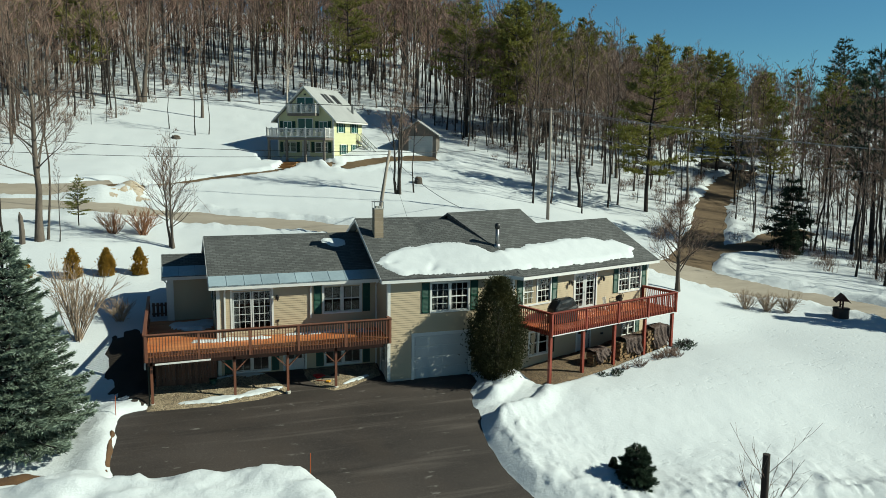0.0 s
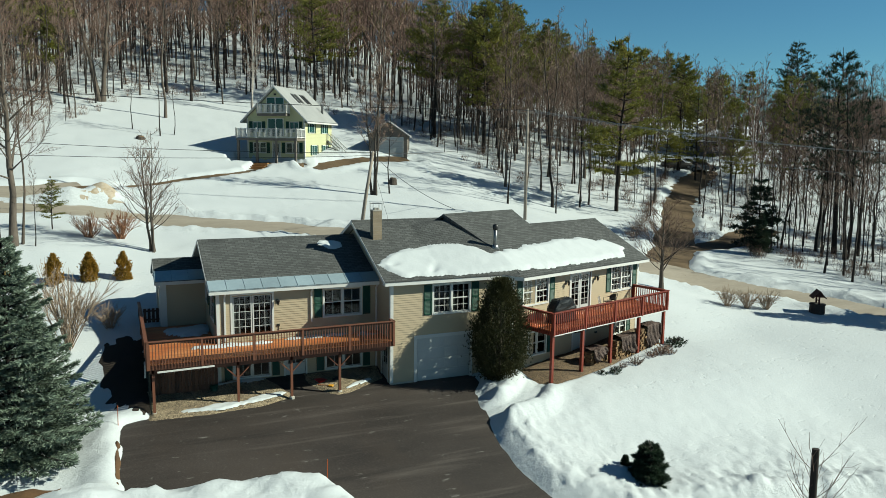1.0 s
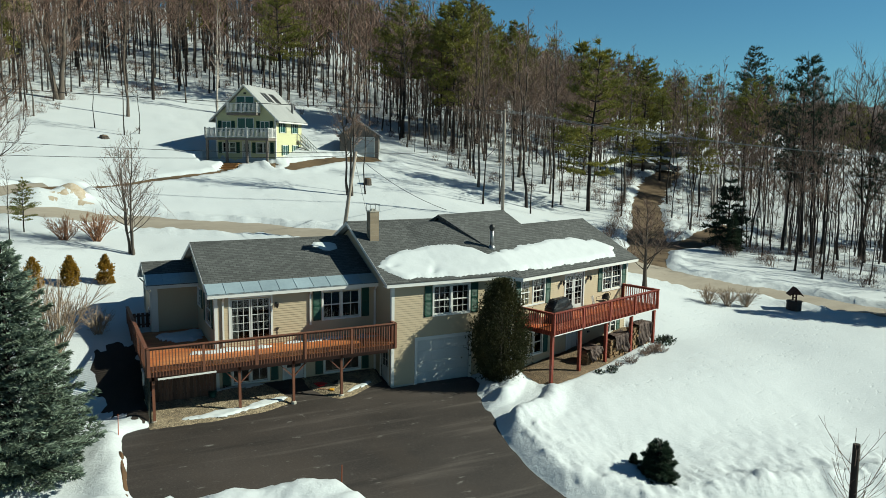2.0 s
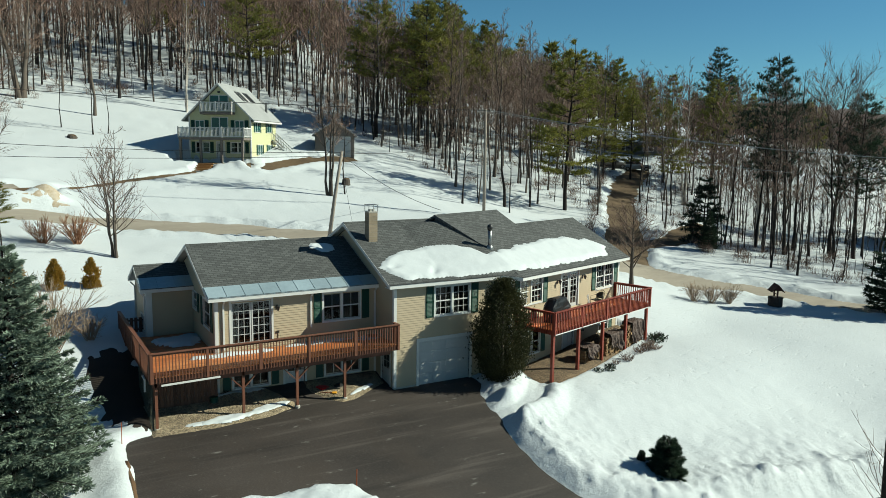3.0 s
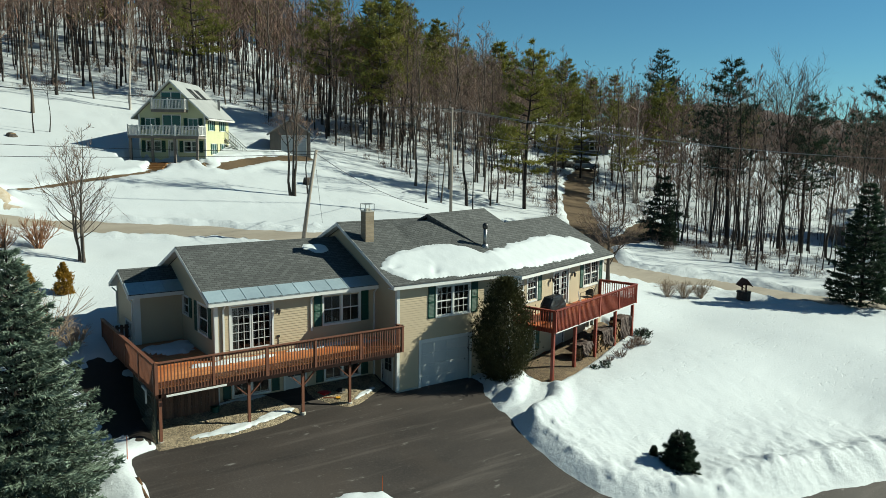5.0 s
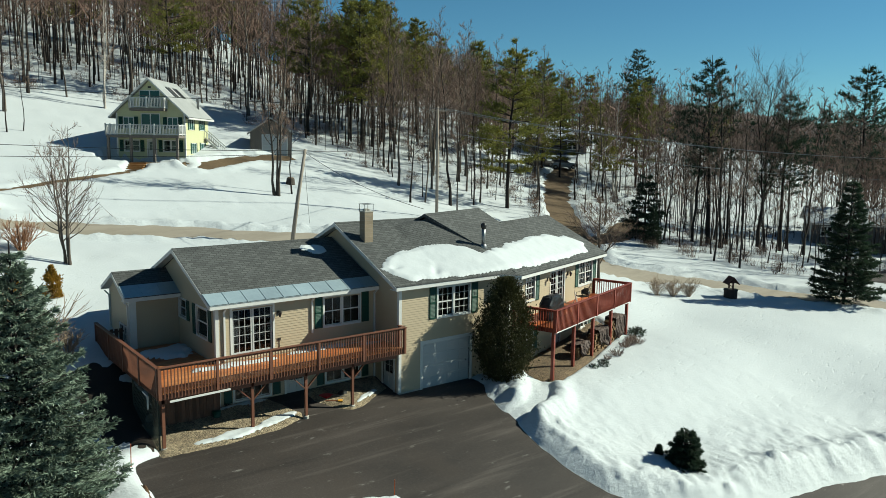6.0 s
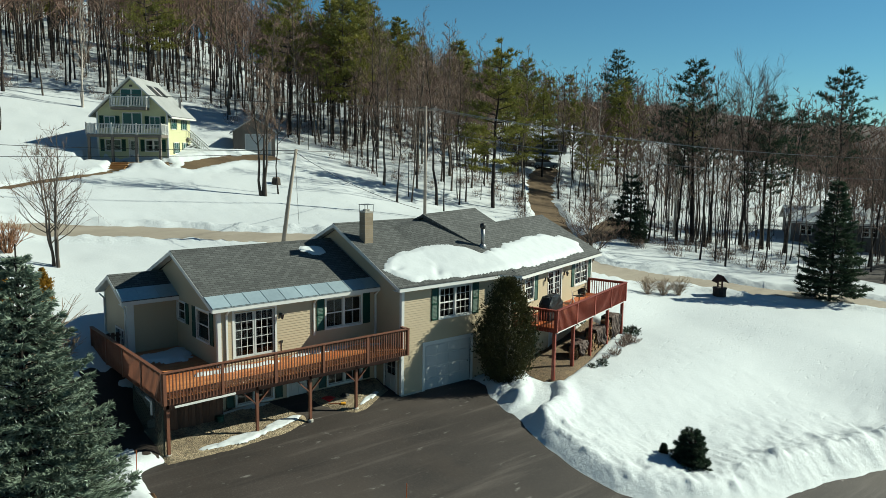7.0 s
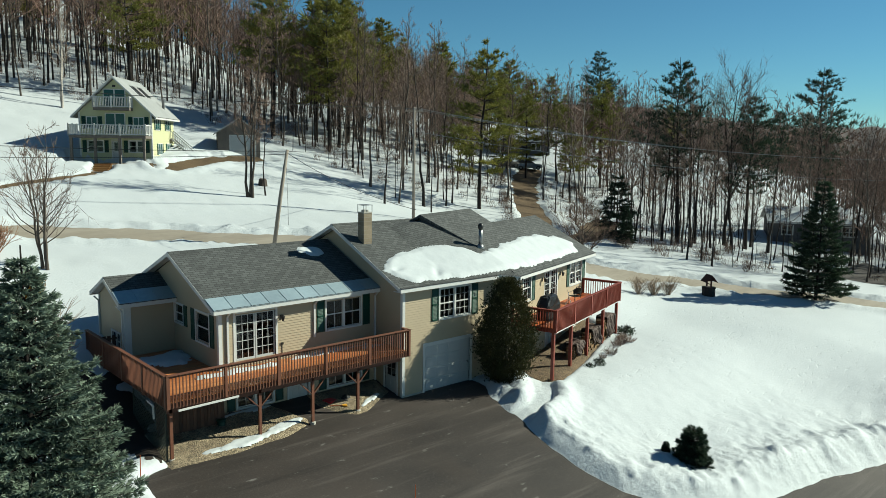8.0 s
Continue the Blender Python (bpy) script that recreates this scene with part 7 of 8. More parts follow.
deck_chair(*on_wing(12.75, -0.85, RZ), 262)
folded = thing("folded_chair", "pale folded garden chair standing beside the patio chair", "chair", on_wing(11.95, -0.85, RZ), turn=40)
for s in (-1, 1):
    part("side_frame", Mesh().tube([(s * 0.2, -0.16, 0), (s * 0.2, 0.02, 0.45), (s * 0.2, 0.10, 0.82)], [0.016] * 3, 6), TRIM, folded)
    part("leg", Mesh().tube([(s * 0.17, 0.22, 0), (s * 0.17, 0.0, 0.5)], [0.014] * 2, 6), TRIM, folded)
part("webbing", Mesh().prism(((-0.19, -0.03, 0.34), (-0.19, 0.09, 0.80), (-0.19, 0.105, 0.795), (-0.19, -0.015, 0.335)), (0.38, 0, 0)), SHEDW, folded, "faded grey cloth")


def wood_stack(a, b, length, height, z, tarp):
    """A stack of split logs, end grain outwards, with a tarp over it."""
    st = thing("firewood_stack", "stack of split firewood under a brown tarp", "firewood", on_wing(a, b, z), "firewood under the red deck", turn=16.6)
    r = np.random.default_rng(int(a * 10))
    logs = []
    for k in range(5):
        n = 5 + k % 2
        m = Mesh()
        pts = [(math.cos(i * 2 * math.pi / n + k) * 0.085 * r.uniform(0.75, 1.15), 0, math.sin(i * 2 * math.pi / n + k) * 0.085 * r.uniform(0.75, 1.15)) for i in range(n)]
        m.prism(pts, (0, 0.45, 0))
        logs.append(m.data("log", WOODEND))
    nz, nx = int(height / 0.15), int(length / 0.16)
    for j in range(nz):
        for i in range(nx):
            if j < 1 and tarp and 2 < i and r.random() < 0.3:
                continue
            l = new("log", logs[(i * 3 + j) % 5])
            l.parent = st
            l.matrix_local = pose(0.08 + i * 0.16 + 0.04 * (j % 2), r.uniform(-0.06, 0.06), 0.08 + j * 0.145, 0, r.uniform(-20, 20), r.uniform(-4, 4))
    if tarp:
        x0, x1 = tarp
        nu, nv = 40, 26
        verts = []
        for i in range(nu + 1):
            u = x0 + (x1 - x0) * i / nu
            for j in range(nv + 1):
                w = j / nv
                fold = 0.06 * math.sin(u * 9 + 2.5 * math.sin(u * 3 + w * 2.2) + a) + 0.04 * math.sin(u * 21 + w * 9 + 3 * math.sin(w * 5)) + 0.03 * math.sin(w * 17 - u * 6)
                sag = 0.05 * math.sin(u * 5.1 + a)
                if w < 0.55:
                    q = w / 0.55
                    y, z_ = -0.10 - 0.06 * (1 - q) + fold * (1 - 0.5 * q), 0.36 + 0.13 * math.sin(u * 4 + a) + 0.05 * math.sin(u * 13) + (height + 0.04 - 0.36 - 0.13 * math.sin(u * 4 + a)) * q
                elif w < 0.8:
                    q = (w - 0.55) / 0.25
                    y, z_ = -0.10 + 0.68 * q, height + 0.05 + sag * 0.8 + 0.03 * math.sin(q * 9 + u * 7)
                else:
                    q = (w - 0.8) / 0.2
                    y, z_ = 0.58 + 0.03 * q, height + 0.05 - 0.5 * q
                verts.append((u, y, z_))
        faces = [(i * (nv + 1) + j, (i + 1) * (nv + 1) + j, (i + 1) * (nv + 1) + j + 1, i * (nv + 1) + j + 1) for i in range(nu) for j in range(nv)]
        tme = array_mesh("tarp", np.array(verts), np.array(faces), TARP)
        t = new("tarp", tme)
        t.parent = st
        tagged(t, label="creased brown tarp")
        t.modifiers.new("thick", "SOLIDIFY").thickness = 0.008
    return st


wood_stack(9.75, -2.1, 1.5, 0.85, 0.02, (0.15, 1.2))
wood_stack(11.75, -2.15, 1.75, 1.15, 0.06, (0.35, 1.75))
wood_stack(14.0, -2.15, 1.8, 1.42, 0.10, (0.45, 1.75))

# ---- lawn ----
wx, wy = 31.6, 2.5
well = thing("wishing_well", "small dark wishing well with a shingled roof", "well", (wx, wy, ground_z(wx, wy) - 0.05), turn=55)
wm = Mesh()
wm.tube([(0, 0, -0.2), (0, 0, 0.62), (0, 0, 0.66)], (0.51, 0.49, 0.53), 10, False)
part("wall", wm, STONE, well, "dark stone ring")
part("rim", Mesh().tube([(0, 0, 0.60), (0, 0, 0.68)], (0.53, 0.53), 10), STONE, well)
for s in (-1, 1):
    part("post", Mesh().box(s * 0.34 - 0.045, s * 0.34 + 0.045, -0.045, 0.045, 0.6, 1.28), WELLROOF, well)
part("gable", Mesh().prism(((-0.40, -0.34, 1.18), (-0.40, 0.34, 1.18), (-0.40, 0, 1.56)), (0.80, 0, 0)), WELLROOF, well)
rm = Mesh()
for s in (-1, 1):
    rm.prism(((-0.48, s * 0.46, 1.10), (-0.48, 0, 1.63), (-0.48, 0.0, 1.585), (-0.48, s * 0.43, 1.08)), (0.96, 0, 0))
part("roof", rm, WELLROOF, well, "small red-brown gable roof")
part("crank", Mesh().tube([(-0.34, 0, 0.92), (0.5, 0, 0.92)], (0.03, 0.03), 6), WELLROOF, well)

# top of a slim dark tree that stands below the drive
r_s = np.random.default_rng(147)
top_z = 4.32 - (ground_z(3.3, -20.95) - 0.03)
shoots = []
for i in range(16):
    a, h = i * 2.4, top_z - r_s.uniform(0.5, 2.2)
    b = bough(r_s, (0, 0, h), (math.cos(a), math.sin(a), r_s.uniform(0.7, 1.6)), r_s.uniform(0.8, 1.9), 0.4, 0.12, 5)
    shoots.append((b, np.linspace(0.010, 0.004, 5), 4))
    for k in range(3):
        q = b[1 + k]
        shoots.append((bough(r_s, q, (b[-1] - b[0]) + r_s.normal(0, 0.5, 3), r_s.uniform(0.3, 0.7), 0.3, 0.12, 3), np.linspace(0.005, 0.003, 3), 3))
trunk_line = [(0, 0, -0.3), (0.05, 0.02, top_z * 0.35), (0.02, -0.03, top_z * 0.7), (0, 0, top_z)]
SLIM = (array_mesh("slim_tree_trunk", *tubes([(trunk_line, (0.13, 0.11, 0.095, 0.085), 9), ([(0, 0, top_z - 0.002), (0, 0, top_z + 0.004)], (0.085, 0.001), 9)]), BARK_D), array_mesh("slim_tree_crown", *tubes(shoots), TWIG))
plant("slim_tree", SLIM, "slim dark topped tree with a few thin shoots", "tree", 3.3, -20.95, 0, 1.0)
snag = thing("dead_snag", "broken dead trunk standing by the road", "dead trunk", (-18.5, 19.0, ground_z(-18.5, 19.0)))
part("shaft", Mesh().tube([(0, 0, -0.3), (0.03, 0, 0.8), (-0.02, 0.02, 1.7), (-0.05, 0, 2.0)], (0.19, 0.16, 0.13, 0.03), 8), BARK, snag)


def stump(x, y, rad, h, label):
    s = thing("tree_stump", label, "stump", (x, y, ground_z(x, y)))
    m = Mesh()
    m.tube([(0, 0, -0.3), (0, 0, 0.1), (0.04, 0.02, h * 0.8), (0.05, 0.0, h)], (rad * 1.3, rad, rad * 0.9, rad * 0.7), 11)
    part("wood", m, BARK, s)
    part("top", Mesh().tube([(0.05, 0, h - 0.01), (0.05, 0, h + 0.02)], (rad * 0.66, rad * 0.6), 11), WOODEND, s, "pale cut top")


stump(13.9, 38.2, 0.42, 0.6, "broken brown stump in the snow")
stump(-8.8, 56.4, 0.5, 0.25, "low brown stump in the snow")


# ---- utility poles and wires ----
def utility_pole(base, top, label, arm=True, z=None):
    zb = ground_z(*base) if z is None else z
    p = thing("utility_pole", label, "utility pole", (*base, zb), "utility poles")
    dx_, dy_, h = top[0] - base[0], top[1] - base[1], top[2] - zb
    part("shaft", Mesh().tube([(0, 0, -0.5), (dx_ * 0.5, dy_ * 0.5, h * 0.5), (dx_, dy_, h)], (0.15, 0.13, 0.10), 10), POLE_M, p, "", None, True)
    if arm:
        part("crossarm", Mesh().beam((dx_ - 0.75, dy_ + 0.35, h - 0.35), (dx_ + 0.75, dy_ - 0.35, h - 0.35), 0.09, 0.11), POLE_M, p)
        for k in (-0.65, 0, 0.65):
            part("insulator", Mesh().tube([(dx_ + k, dy_ - k * 0.47, h - 0.3), (dx_ + k, dy_ - k * 0.47, h - 0.1)], (0.05, 0.03), 6), METAL, p)
        part("bracket", Mesh().beam((dx_, dy_, h - 1.2), (dx_ + 0.5, dy_ - 0.2, h - 1.1), 0.05, 0.05), METAL, p)
    return p


utility_pole((22.3, 26.2), (22.3, 26.2, 14.7), "tall pale utility pole with a crossarm")
utility_pole((4.55, 19.6), (5.55, 19.3, 10.9), "leaning weathered utility pole", False)


def cable(a, b, sag, r=0.018, label="thin dark overhead wire", material=None):
    a, b = Vector(a), Vector(b)
    pts = [a.lerp(b, k / 24) - Vector((0, 0, sag * 4 * (k / 24) * (1 - k / 24))) for k in range(25)]
    return tagged(part("overhead_wire", Mesh().tube(pts, [r] * 25, 4), material or BLACK), label, "wire")


for k, z in ((-0.65, 14.6), (0.0, 14.6), (0.65, 14.55)):
    cable((22.3 + k, 26.2 - k * 0.47, z), (-62 + k, 46, 19.0), 1.4)
    cable((22.3 + k, 26.2 - k * 0.47, z), (82 + k, -14, 11.5), 2.2, 0.017, "bright bare overhead wire", METAL)
cable((22.3, 26.2, 12.6), (82, -14, 9.2), 2.0, 0.024, "thick grey overhead cable", METAL)
cable((22.3, 26.2, 12.1), (5.5, 19.3, 10.8), 0.5, 0.022)
cable((5.5, 19.3, 10.8), (-46, 42, 14.0), 1.0, 0.024)
cable((5.5, 19.3, 10.6), (-46, 42, 12.2), 1.0, 0.024)
cable((5.5, 19.3, 10.7), (6.4, 6.8, 7.7), 0.4, 0.016)
cable((5.45, 19.3, 10.3), (8.6, 24.5, 5.2), 0.05, 0.014, "guy wire of the leaning pole")

# ---- the yellow house on the slope ----
YZ = 9.45
YH = pose(1.84, 51.32, YZ, 0, 0, -36.87)
yh = thing("yellow_house", "pale yellow gabled house with white balconies on the hillside", "house")
YF = YH @ pose(0, 0, 0)
yholes = ((0.75, 2.15, 0.9, 1.95), (3.0, 3.8, 0.0, 2.0), (4.55, 5.95, 0.9, 1.95))
wall(yh, "wall", YF, 6.7, -0.6, 4.6, yholes, gable=(3.35, 7.75), material=YELLOW, course=0.16, label="pale yellow clapboard gable wall", corner=(True, True))
for u in (0.75, 4.55):
    window(yh, YF, u, u + 1.4, 0.9, 1.95, 2, 2, 1)
    shutter(yh, YF, u - 0.5, u - 0.12, 0.85, 2.0)
    shutter(yh, YF, u + 1.52, u + 1.9, 0.85, 2.0)
door(yh, YF, 3.0, 3.8, 0.0, 2.0, "door", (0.15, 0.5), "dark lower door")
for z0, z1, u0, u1 in ((2.65, 4.5, 2.5, 4.2), (5.25, 6.75, 2.4, 4.3)):
    sl = part("sliding_door", Mesh().box(u0 - 0.08, u0, -0.05, 0.05, z0, z1 + 0.08).box(u1, u1 + 0.08, -0.05, 0.05, z0, z1 + 0.08).box(u0, u1, -0.05, 0.05, z1, z1 + 0.08).box((u0 + u1) / 2 - 0.05, (u0 + u1) / 2 + 0.05, -0.05, 0.0, z0, z1), TRIM, yh, "white sliding door with teal glass", YF)
    part("pane", Mesh().box(u0, u1, -0.03, -0.02, z0, z1), TEAL, sl, "teal reflecting glass", YF)
for u in (0.75, 5.05):
    wsh = part("window", Mesh().box(u - 0.07, u + 0.97, -0.05, -0.017, 3.1, 3.17).box(u - 0.07, u + 0.97, -0.05, -0.017, 4.15, 4.22).box(u - 0.07, u, -0.05, -0.017, 3.17, 4.15).box(u + 0.9, u + 0.97, -0.05, -0.017, 3.17, 4.15).box(u + 0.42, u + 0.48, -0.05, -0.017, 3.17, 4.15), TRIM, yh, "white window", YF)
    part("pane", Mesh().box(u, u + 0.9, -0.032, -0.02, 3.17, 4.15), TEAL, wsh, "", YF)
    shutter(yh, YF, u - 0.5, u - 0.1, 3.05, 4.25)
    shutter(yh, YF, u + 1.0, u + 1.4, 3.05, 4.25)
YR = YH @ pose(6.7, 0, 0, 0, 0, 90)
wall(yh, "wall", YR, 7.8, -0.9, 4.6, (), material=YELLOW, course=0.16, label="pale yellow clapboard side wall", corner=(True, True))
for u, z in ((1.2, 3.1), (4.8, 3.1), (1.9, 0.7), (5.0, 0.7)):
    wsh = part("window", Mesh().box(u - 0.07, u + 1.37, -0.05, -0.017, z - 0.07, z).box(u - 0.07, u + 1.37, -0.05, -0.017, z + 1.0, z + 1.07).box(u - 0.07, u, -0.05, -0.017, z, z + 1.0).box(u + 1.3, u + 1.37, -0.05, -0.017, z, z + 1.0).box(u + 0.62, u + 0.68, -0.05, -0.017, z, z + 1.0), TRIM, yh, "white window", YR)
    part("pane", Mesh().box(u, u + 1.3, -0.032, -0.02, z, z + 1.0), TEAL, wsh, "", YR)
    shutter(yh, YR, u - 0.42, u - 0.1, z - 0.05, z + 1.05)
    shutter(yh, YR, u + 1.4, u + 1.72, z - 0.05, z + 1.05)
wall(yh, "wall", YH @ pose(0, 7.8, 0, 0, 0, -90), 7.8, -0.9, 4.6, (), material=YELLOW, course=0.3, corner=(True, True))
wall(yh, "wall", YH @ pose(6.7, 7.8, 0, 0, 0, 180), 6.7, -0.9, 4.6, (), gable=(3.35, 7.75), material=YELLOW, course=0.3, corner=(True, True))
yr = roof(yh, YR, -0.5, 8.2, -0.55, 4.25, 3.35, 8.0, GREYROOF, label="light grey roof with frost and skylights")
ys = (8.0 - 4.25) / 3.9
for x in (2.2, 3.05, 4.5, 5.2):
    y0, y1 = 1.6, 2.6
    f2 = Mesh().prism(((x, y0, 4.25 + ys * (y0 + 0.55) + 0.06), (x + 0.55, y0, 4.25 + ys * (y0 + 0.55) + 0.06), (x + 0.55, y1, 4.25 + ys * (y1 + 0.55) + 0.06), (x, y1, 4.25 + ys * (y1 + 0.55) + 0.06)), (0, 0, -0.08))
    part("skylight", f2, BLACK, yr, "dark skylight", YR)
part("stove_pipe", Mesh().tube([(6.4, 0.6, 5.2), (6.4, 0.6, 6.2), (6.4, 0.6, 6.25), (6.4, 0.6, 6.4)], (0.13, 0.13, 0.18, 0.1), 10), METAL, yh, "metal stove pipe", YR, True)
part("vent", Mesh().box(3.2, 3.5, -0.05, -0.017, 7.0, 7.2), BLACK, yh, "", YF)


def white_balcony(x0, x1, depth, z, left=True, right=True):
    b = part("balcony", Mesh().box(x0, x1, -depth, -0.02, z - 0.25, z), SHEDW, yh, "white-railed wooden balcony", YF)
    runs = [((x0, -depth), (x1, -depth))]
    runs += [((x0, -0.05), (x0, -depth))] if left else []
    runs += [((x1, -depth), (x1, -0.05))] if right else []
    for p, q in runs:
        p, q = Vector((*p, 0)), Vector((*q, 0))
        m = Mesh()
        ln = (q - p).length
        n = int(ln / 0.14)
        for i in range(n + 1):
            c = p.lerp(q, i / n)
            m.box(c.x - 0.02, c.x + 0.02, c.y - 0.02, c.y + 0.02, z + 0.08, z + 0.95)
        m.beam(p + Vector((0, 0, z + 0.96)), q + Vector((0, 0, z + 0.96)), 0.08, 0.07).beam(p + Vector((0, 0, z + 0.1)), q + Vector((0, 0, z + 0.1)), 0.05, 0.06)
        for i in range(max(2, int(ln / 2)) + 1):
            c = p.lerp(q, i / max(2, int(ln / 2)))
            m.box(c.x - 0.06, c.x + 0.06, c.y - 0.06, c.y + 0.06, z, z + 1.08)
        part("railing", m, TRIM, b, "white railing", YF)
    return b


white_balcony(-0.2, 6.7, 2.1, 2.45)
white_balcony(1.7, 5.0, 1.0, 5.05)
for x in (-0.05, 2.1, 4.3, 6.5):
    part("post", Mesh().box(x - 0.11, x + 0.11, -2.05, -1.83, -1.2, 2.2), SHEDW, yh, "brown wooden post", YF)
stair = thing("outdoor_stairs", "brown wooden outdoor stairs with white rails", "stairs")
for k in range(9):
    part("tread", Mesh().box(6.75 + k * 0.27, 7.05 + k * 0.27, 6.2, 7.3, 2.0 - k * 0.24, 2.05 - k * 0.24), POLE_M, stair, "", YH)
part("landing", Mesh().box(6.71, 7.0, 6.0, 7.5, 2.1, 2.2), POLE_M, stair, "", YH)
for y in (6.15, 7.35):
    m = Mesh().beam((6.8, y, 3.1), (9.2, y, 0.95), 0.07, 0.07).beam((6.8, y, 2.3), (9.2, y, 0.15), 0.06, 0.16)
    for k in range(14):
        x = 6.8 + 2.4 * k / 13
        z = 2.3 - 2.15 * k / 13
        m.box(x - 0.02, x + 0.02, y - 0.02, y + 0.02, z, z + 0.78)
    part("railing", m, TRIM, stair, "white railing", YH)
LUMBER = mat("new_lumber", (0.336, 0.176, 0.056), (0.24, 0.12, 0.04), big=1.5, fine=9, rough=0.8, bump=0.2, rand=0.15)
steps = thing("front_steps", "yellow-brown wooden steps in front of the house", "steps", (2.5, 46.75, 9.30), turn=-32)
for k in range(5):
    part("step", Mesh().box(-0.75, 0.75, -0.42 - k * 0.46, 0.02 - k * 0.46, -0.05 - k * 0.155, -k * 0.155), LUMBER, steps)
    part("riser", Mesh().box(-0.75, 0.75, -0.40 - k * 0.46, -0.37 - k * 0.46, -0.5 - k * 0.155, -0.052 - k * 0.155), LUMBER, steps)

# ---- shed ----
SZ = 10.15
SH = pose(15.6, 51.0, SZ, 0, 0, -24)
shed = thing("shed", "small weathered grey garage shed with a white door", "shed")
wall(shed, "wall", SH, 4.4, -0.8, 2.35, ((1.3, 3.9, -0.2, 2.0),), gable=(2.2, 3.75), material=SHEDW, course=0.2, corner=(False, False))
sdoor = part("garage_door", Mesh().box(1.2, 1.3, -0.03, 0.1, -0.2, 2.0).box(3.9, 4.0, -0.03, 0.1, -0.2, 2.0).box(1.2, 4.0, -0.03, 0.1, 2.0, 2.1), TRIM, shed, "white overhead door", SH)
for k in range(4):
    part("panel", Mesh().box(1.3, 3.9, 0.03, 0.07, -0.2 + k * 0.55, 0.34 + k * 0.55), DOOR_W, sdoor, "", SH)
SR = SH @ pose(4.4, 0, 0, 0, 0, 90)
wall(shed, "wall", SR, 5.2, -0.8, 2.35, (), material=SHEDW, course=0.2, corner=(False, False))
wall(shed, "wall", SH @ pose(0, 5.2, 0, 0, 0, -90), 5.2, -0.8, 2.35, (), material=SHEDW, course=0.3, corner=(False, False))
wall(shed, "wall", SH @ pose(4.4, 5.2, 0, 0, 0, 180), 4.4, -0.8, 2.35, (), gable=(2.2, 3.75), material=SHEDW, course=0.3, corner=(False, False))
roof(shed, SR, -0.3, 5.5, -0.35, 2.22, 2.2, 3.95, GREYROOF, label="grey shed roof", rake=(False, False), eave=False)


# ---- houses in the woods ----
def far_house(x, y, z, turn, w, d, h, rise, label, wm_, rm_):
    f = pose(x, y, z, 0, 0, turn)
    hs = thing("far_house", label, "house")
    hl = ((1.2, 2.4, h - 1.6, h - 0.5), (w - 3.2, w - 1.6, h - 1.6, h - 0.5))
    wall(hs, "wall", f, w, -1.5, h, hl, material=wm_, course=0.25, corner=(True, True))
    for q in hl:
        window(hs, f, *q, 2, 2, 1)
    wall(hs, "wall", f @ pose(0, d, 0, 0, 0, -90), d, -1.5, h, (), gable=(d / 2, h + rise), material=wm_, course=0.25, corner=(True, True))
    wall(hs, "wall", f @ pose(w, 0, 0, 0, 0, 90), d, -1.5, h, (), gable=(d / 2, h + rise), material=wm_, course=0.25, corner=(True, True))
    wall(hs, "wall", f @ pose(w, d, 0, 0, 0, 180), w, -1.5, h, (), material=wm_, course=0.25, corner=(True, True))
    roof(hs, f, -0.5, w + 0.5, -0.5, h - 0.05, d / 2, h + rise + 0.2, rm_, label="roof with snow")
    return hs


far_house(69.5, 61.0, float(land(72, 58)) - 0.3, -32, 8.5, 6, 3.0, 1.5, "dark grey house at the top of the lane", GREYSIDE, SNOW_ROOF)
far_house(70.0, 15.5, float(land(72, 13)) + 0.1, -58, 11, 7, 2.6, 1.4, "low dark house with a snowy roof behind trees", GREYSIDE, SNOW_ROOF)


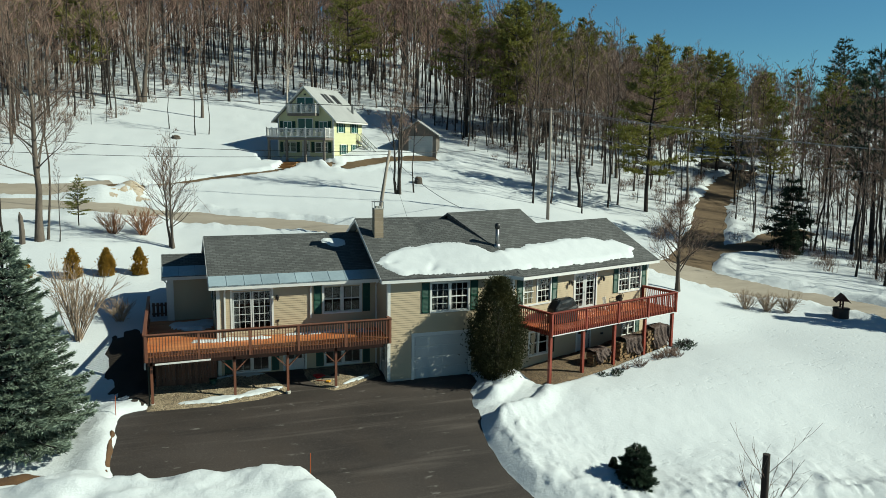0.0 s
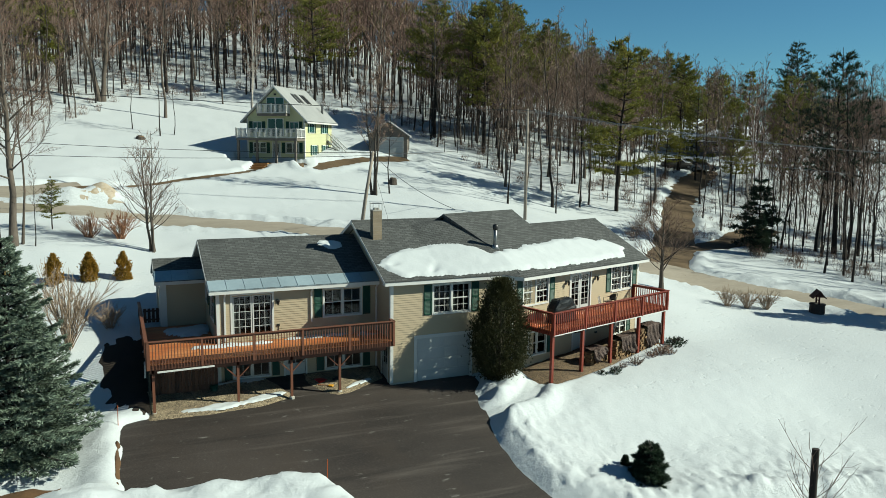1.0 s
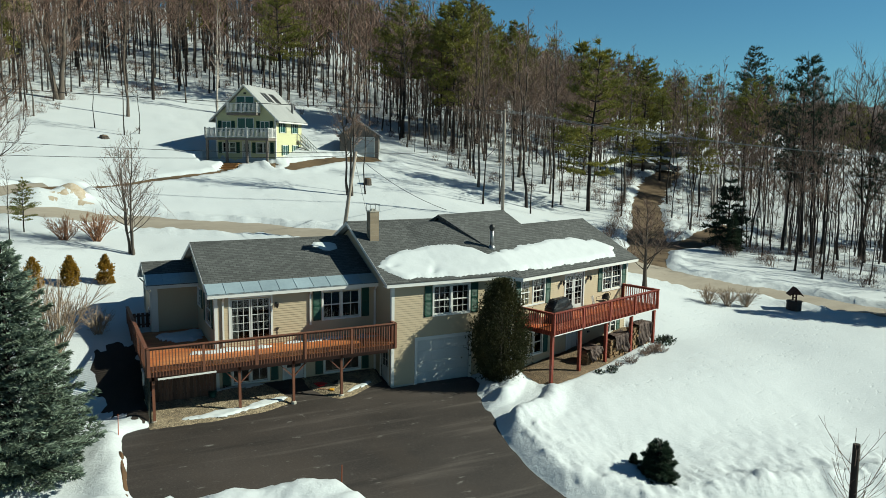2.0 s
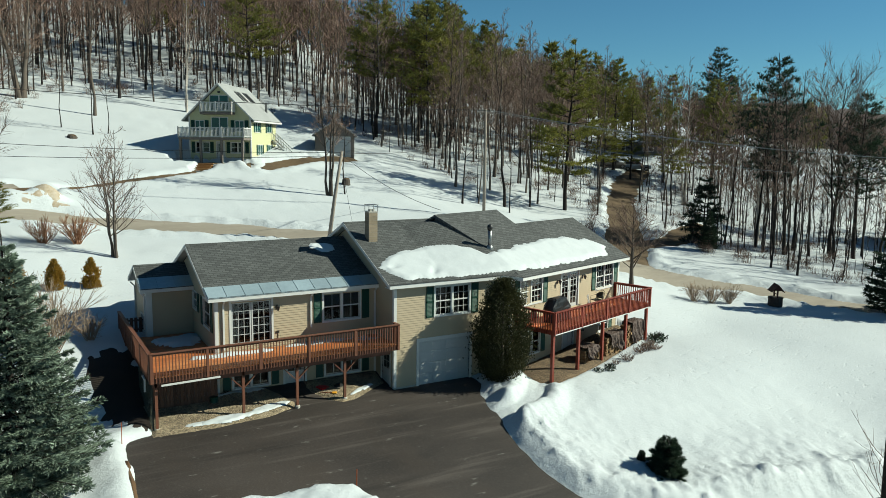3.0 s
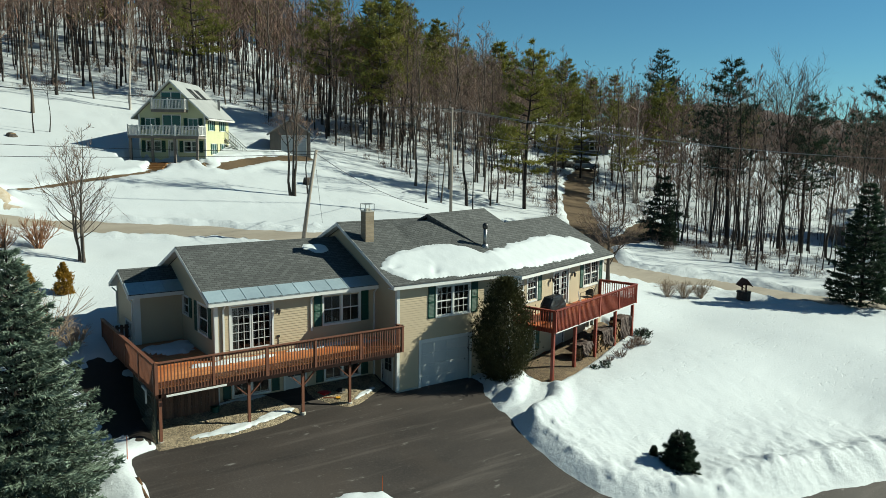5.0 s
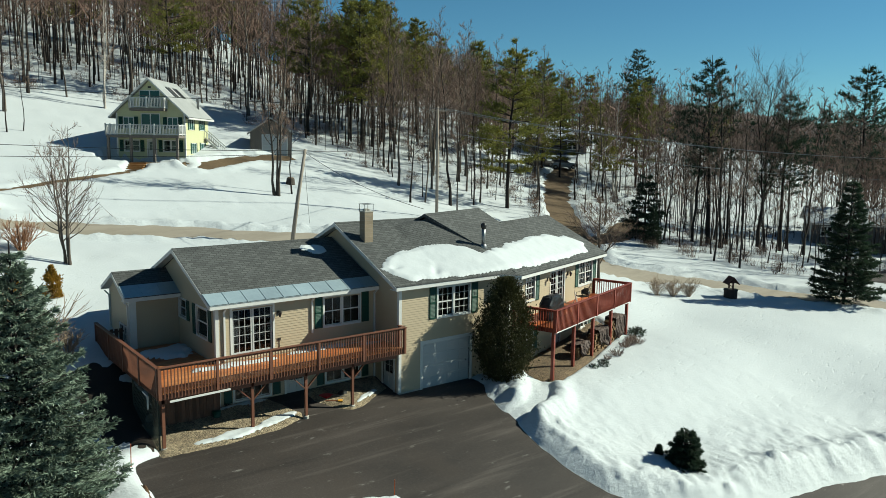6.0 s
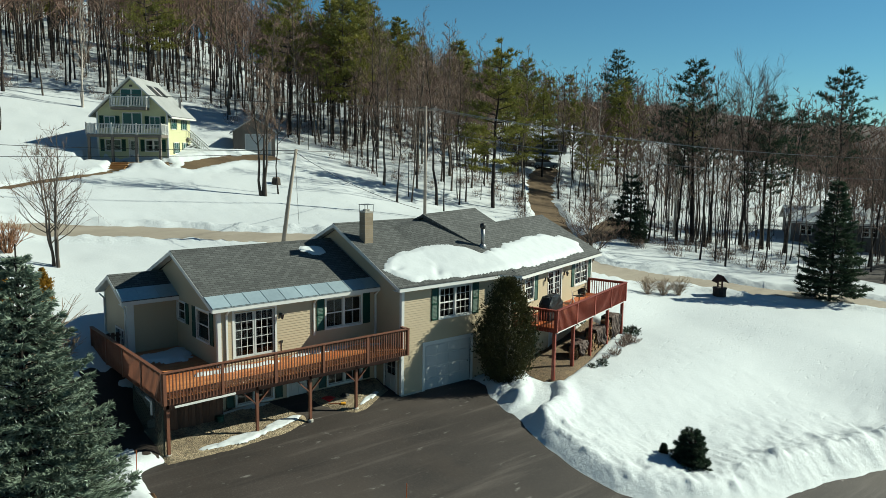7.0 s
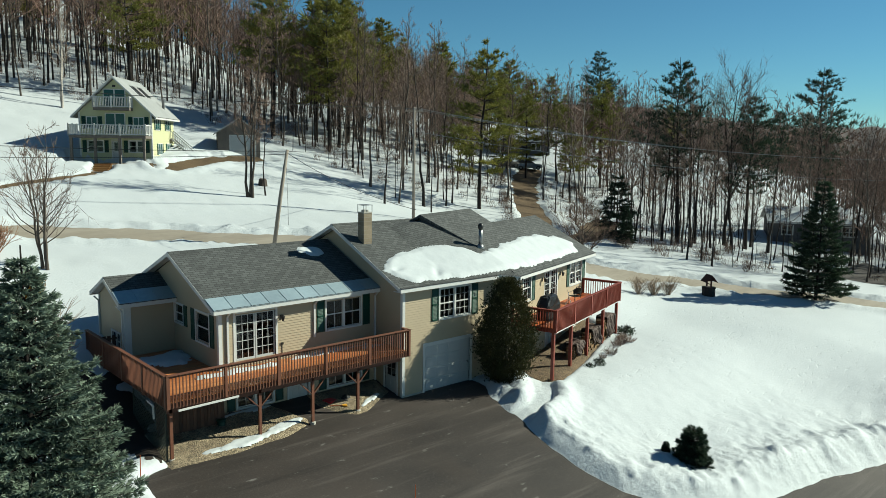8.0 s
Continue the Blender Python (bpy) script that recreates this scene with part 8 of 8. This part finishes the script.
def car(x, y, turn, paint, label):
    """A parked car: lofted body, glasshouse, wheels and lamps."""
    c = thing("parked_car", label, "car", (x, y, float(land(x, y)) - 0.12), "cars on the lane", turn=turn)
    bm = bmesh.new()
    secs = ((-2.2, 0.45, 0.75, 0.70), (-2.05, 0.30, 0.92, 0.82), (-1.2, 0.25, 1.0, 0.88), (0.6, 0.25, 0.98, 0.88), (1.6, 0.27, 0.92, 0.86), (2.1, 0.32, 0.80, 0.78), (2.22, 0.45, 0.68, 0.65))
    rr = []
    for u, z0, z1, hw in secs:
        rr.append([bm.verts.new((u, yy, zz)) for yy, zz in ((-hw, z0), (-hw, (z0 + z1) / 2), (-hw * 0.9, z1), (hw * 0.9, z1), (hw, (z0 + z1) / 2), (hw, z0))])
    for a, b in zip(rr[:-1], rr[1:]):
        for k in range(6):
            bm.faces.new((a[k], a[(k + 1) % 6], b[(k + 1) % 6], b[k]))
    bm.faces.new(rr[0]), bm.faces.new(rr[-1])
    bmesh.ops.bevel(bm, geom=bm.edges[:], offset=0.03, segments=1, affect="EDGES")
    me_ = bpy.data.meshes.new("body")
    bm.to_mesh(me_)
    me_.materials.append(paint)
    b_ = new("body", me_)
    b_.parent = c
    cabin = Mesh()
    cabin.add([(-1.9, -0.72, 0.92), (0.95, -0.76, 0.94), (0.35, -0.60, 1.42), (-1.5, -0.60, 1.42), (-1.9, 0.72, 0.92), (0.95, 0.76, 0.94), (0.35, 0.60, 1.42), (-1.5, 0.60, 1.42)], ((0, 1, 2, 3), (5, 4, 7, 6), (1, 5, 6, 2), (4, 0, 3, 7)))
    part("glasshouse", cabin, VINYL, c, "dark car windows")
    part("roof", Mesh().box(-1.5, 0.36, -0.61, 0.61, 1.40, 1.46), paint, c)
    for u in (-1.4, 1.4):
        for s in (-0.80, 0.80):
            w = part("wheel", Mesh().tube([(u, s - 0.1, 0.32), (u, s + 0.1, 0.32)], (0.32, 0.32), 16), TYRE, c)
            part("rim", Mesh().tube([(u, s - 0.11, 0.32), (u, s + 0.11, 0.32)], (0.18, 0.18), 12), METAL, w)
    for s in (-0.55, 0.55):
        part("headlight", Mesh().box(2.14, 2.22, s - 0.14, s + 0.14, 0.58, 0.70), DOOR_W, c, "clear headlight")
    return c


car(67.0, 52.6, -30, CARP, "silver-blue car parked at the top of the lane")
car(63.6, 54.2, -20, BLACK, "dark car parked at the top of the lane")
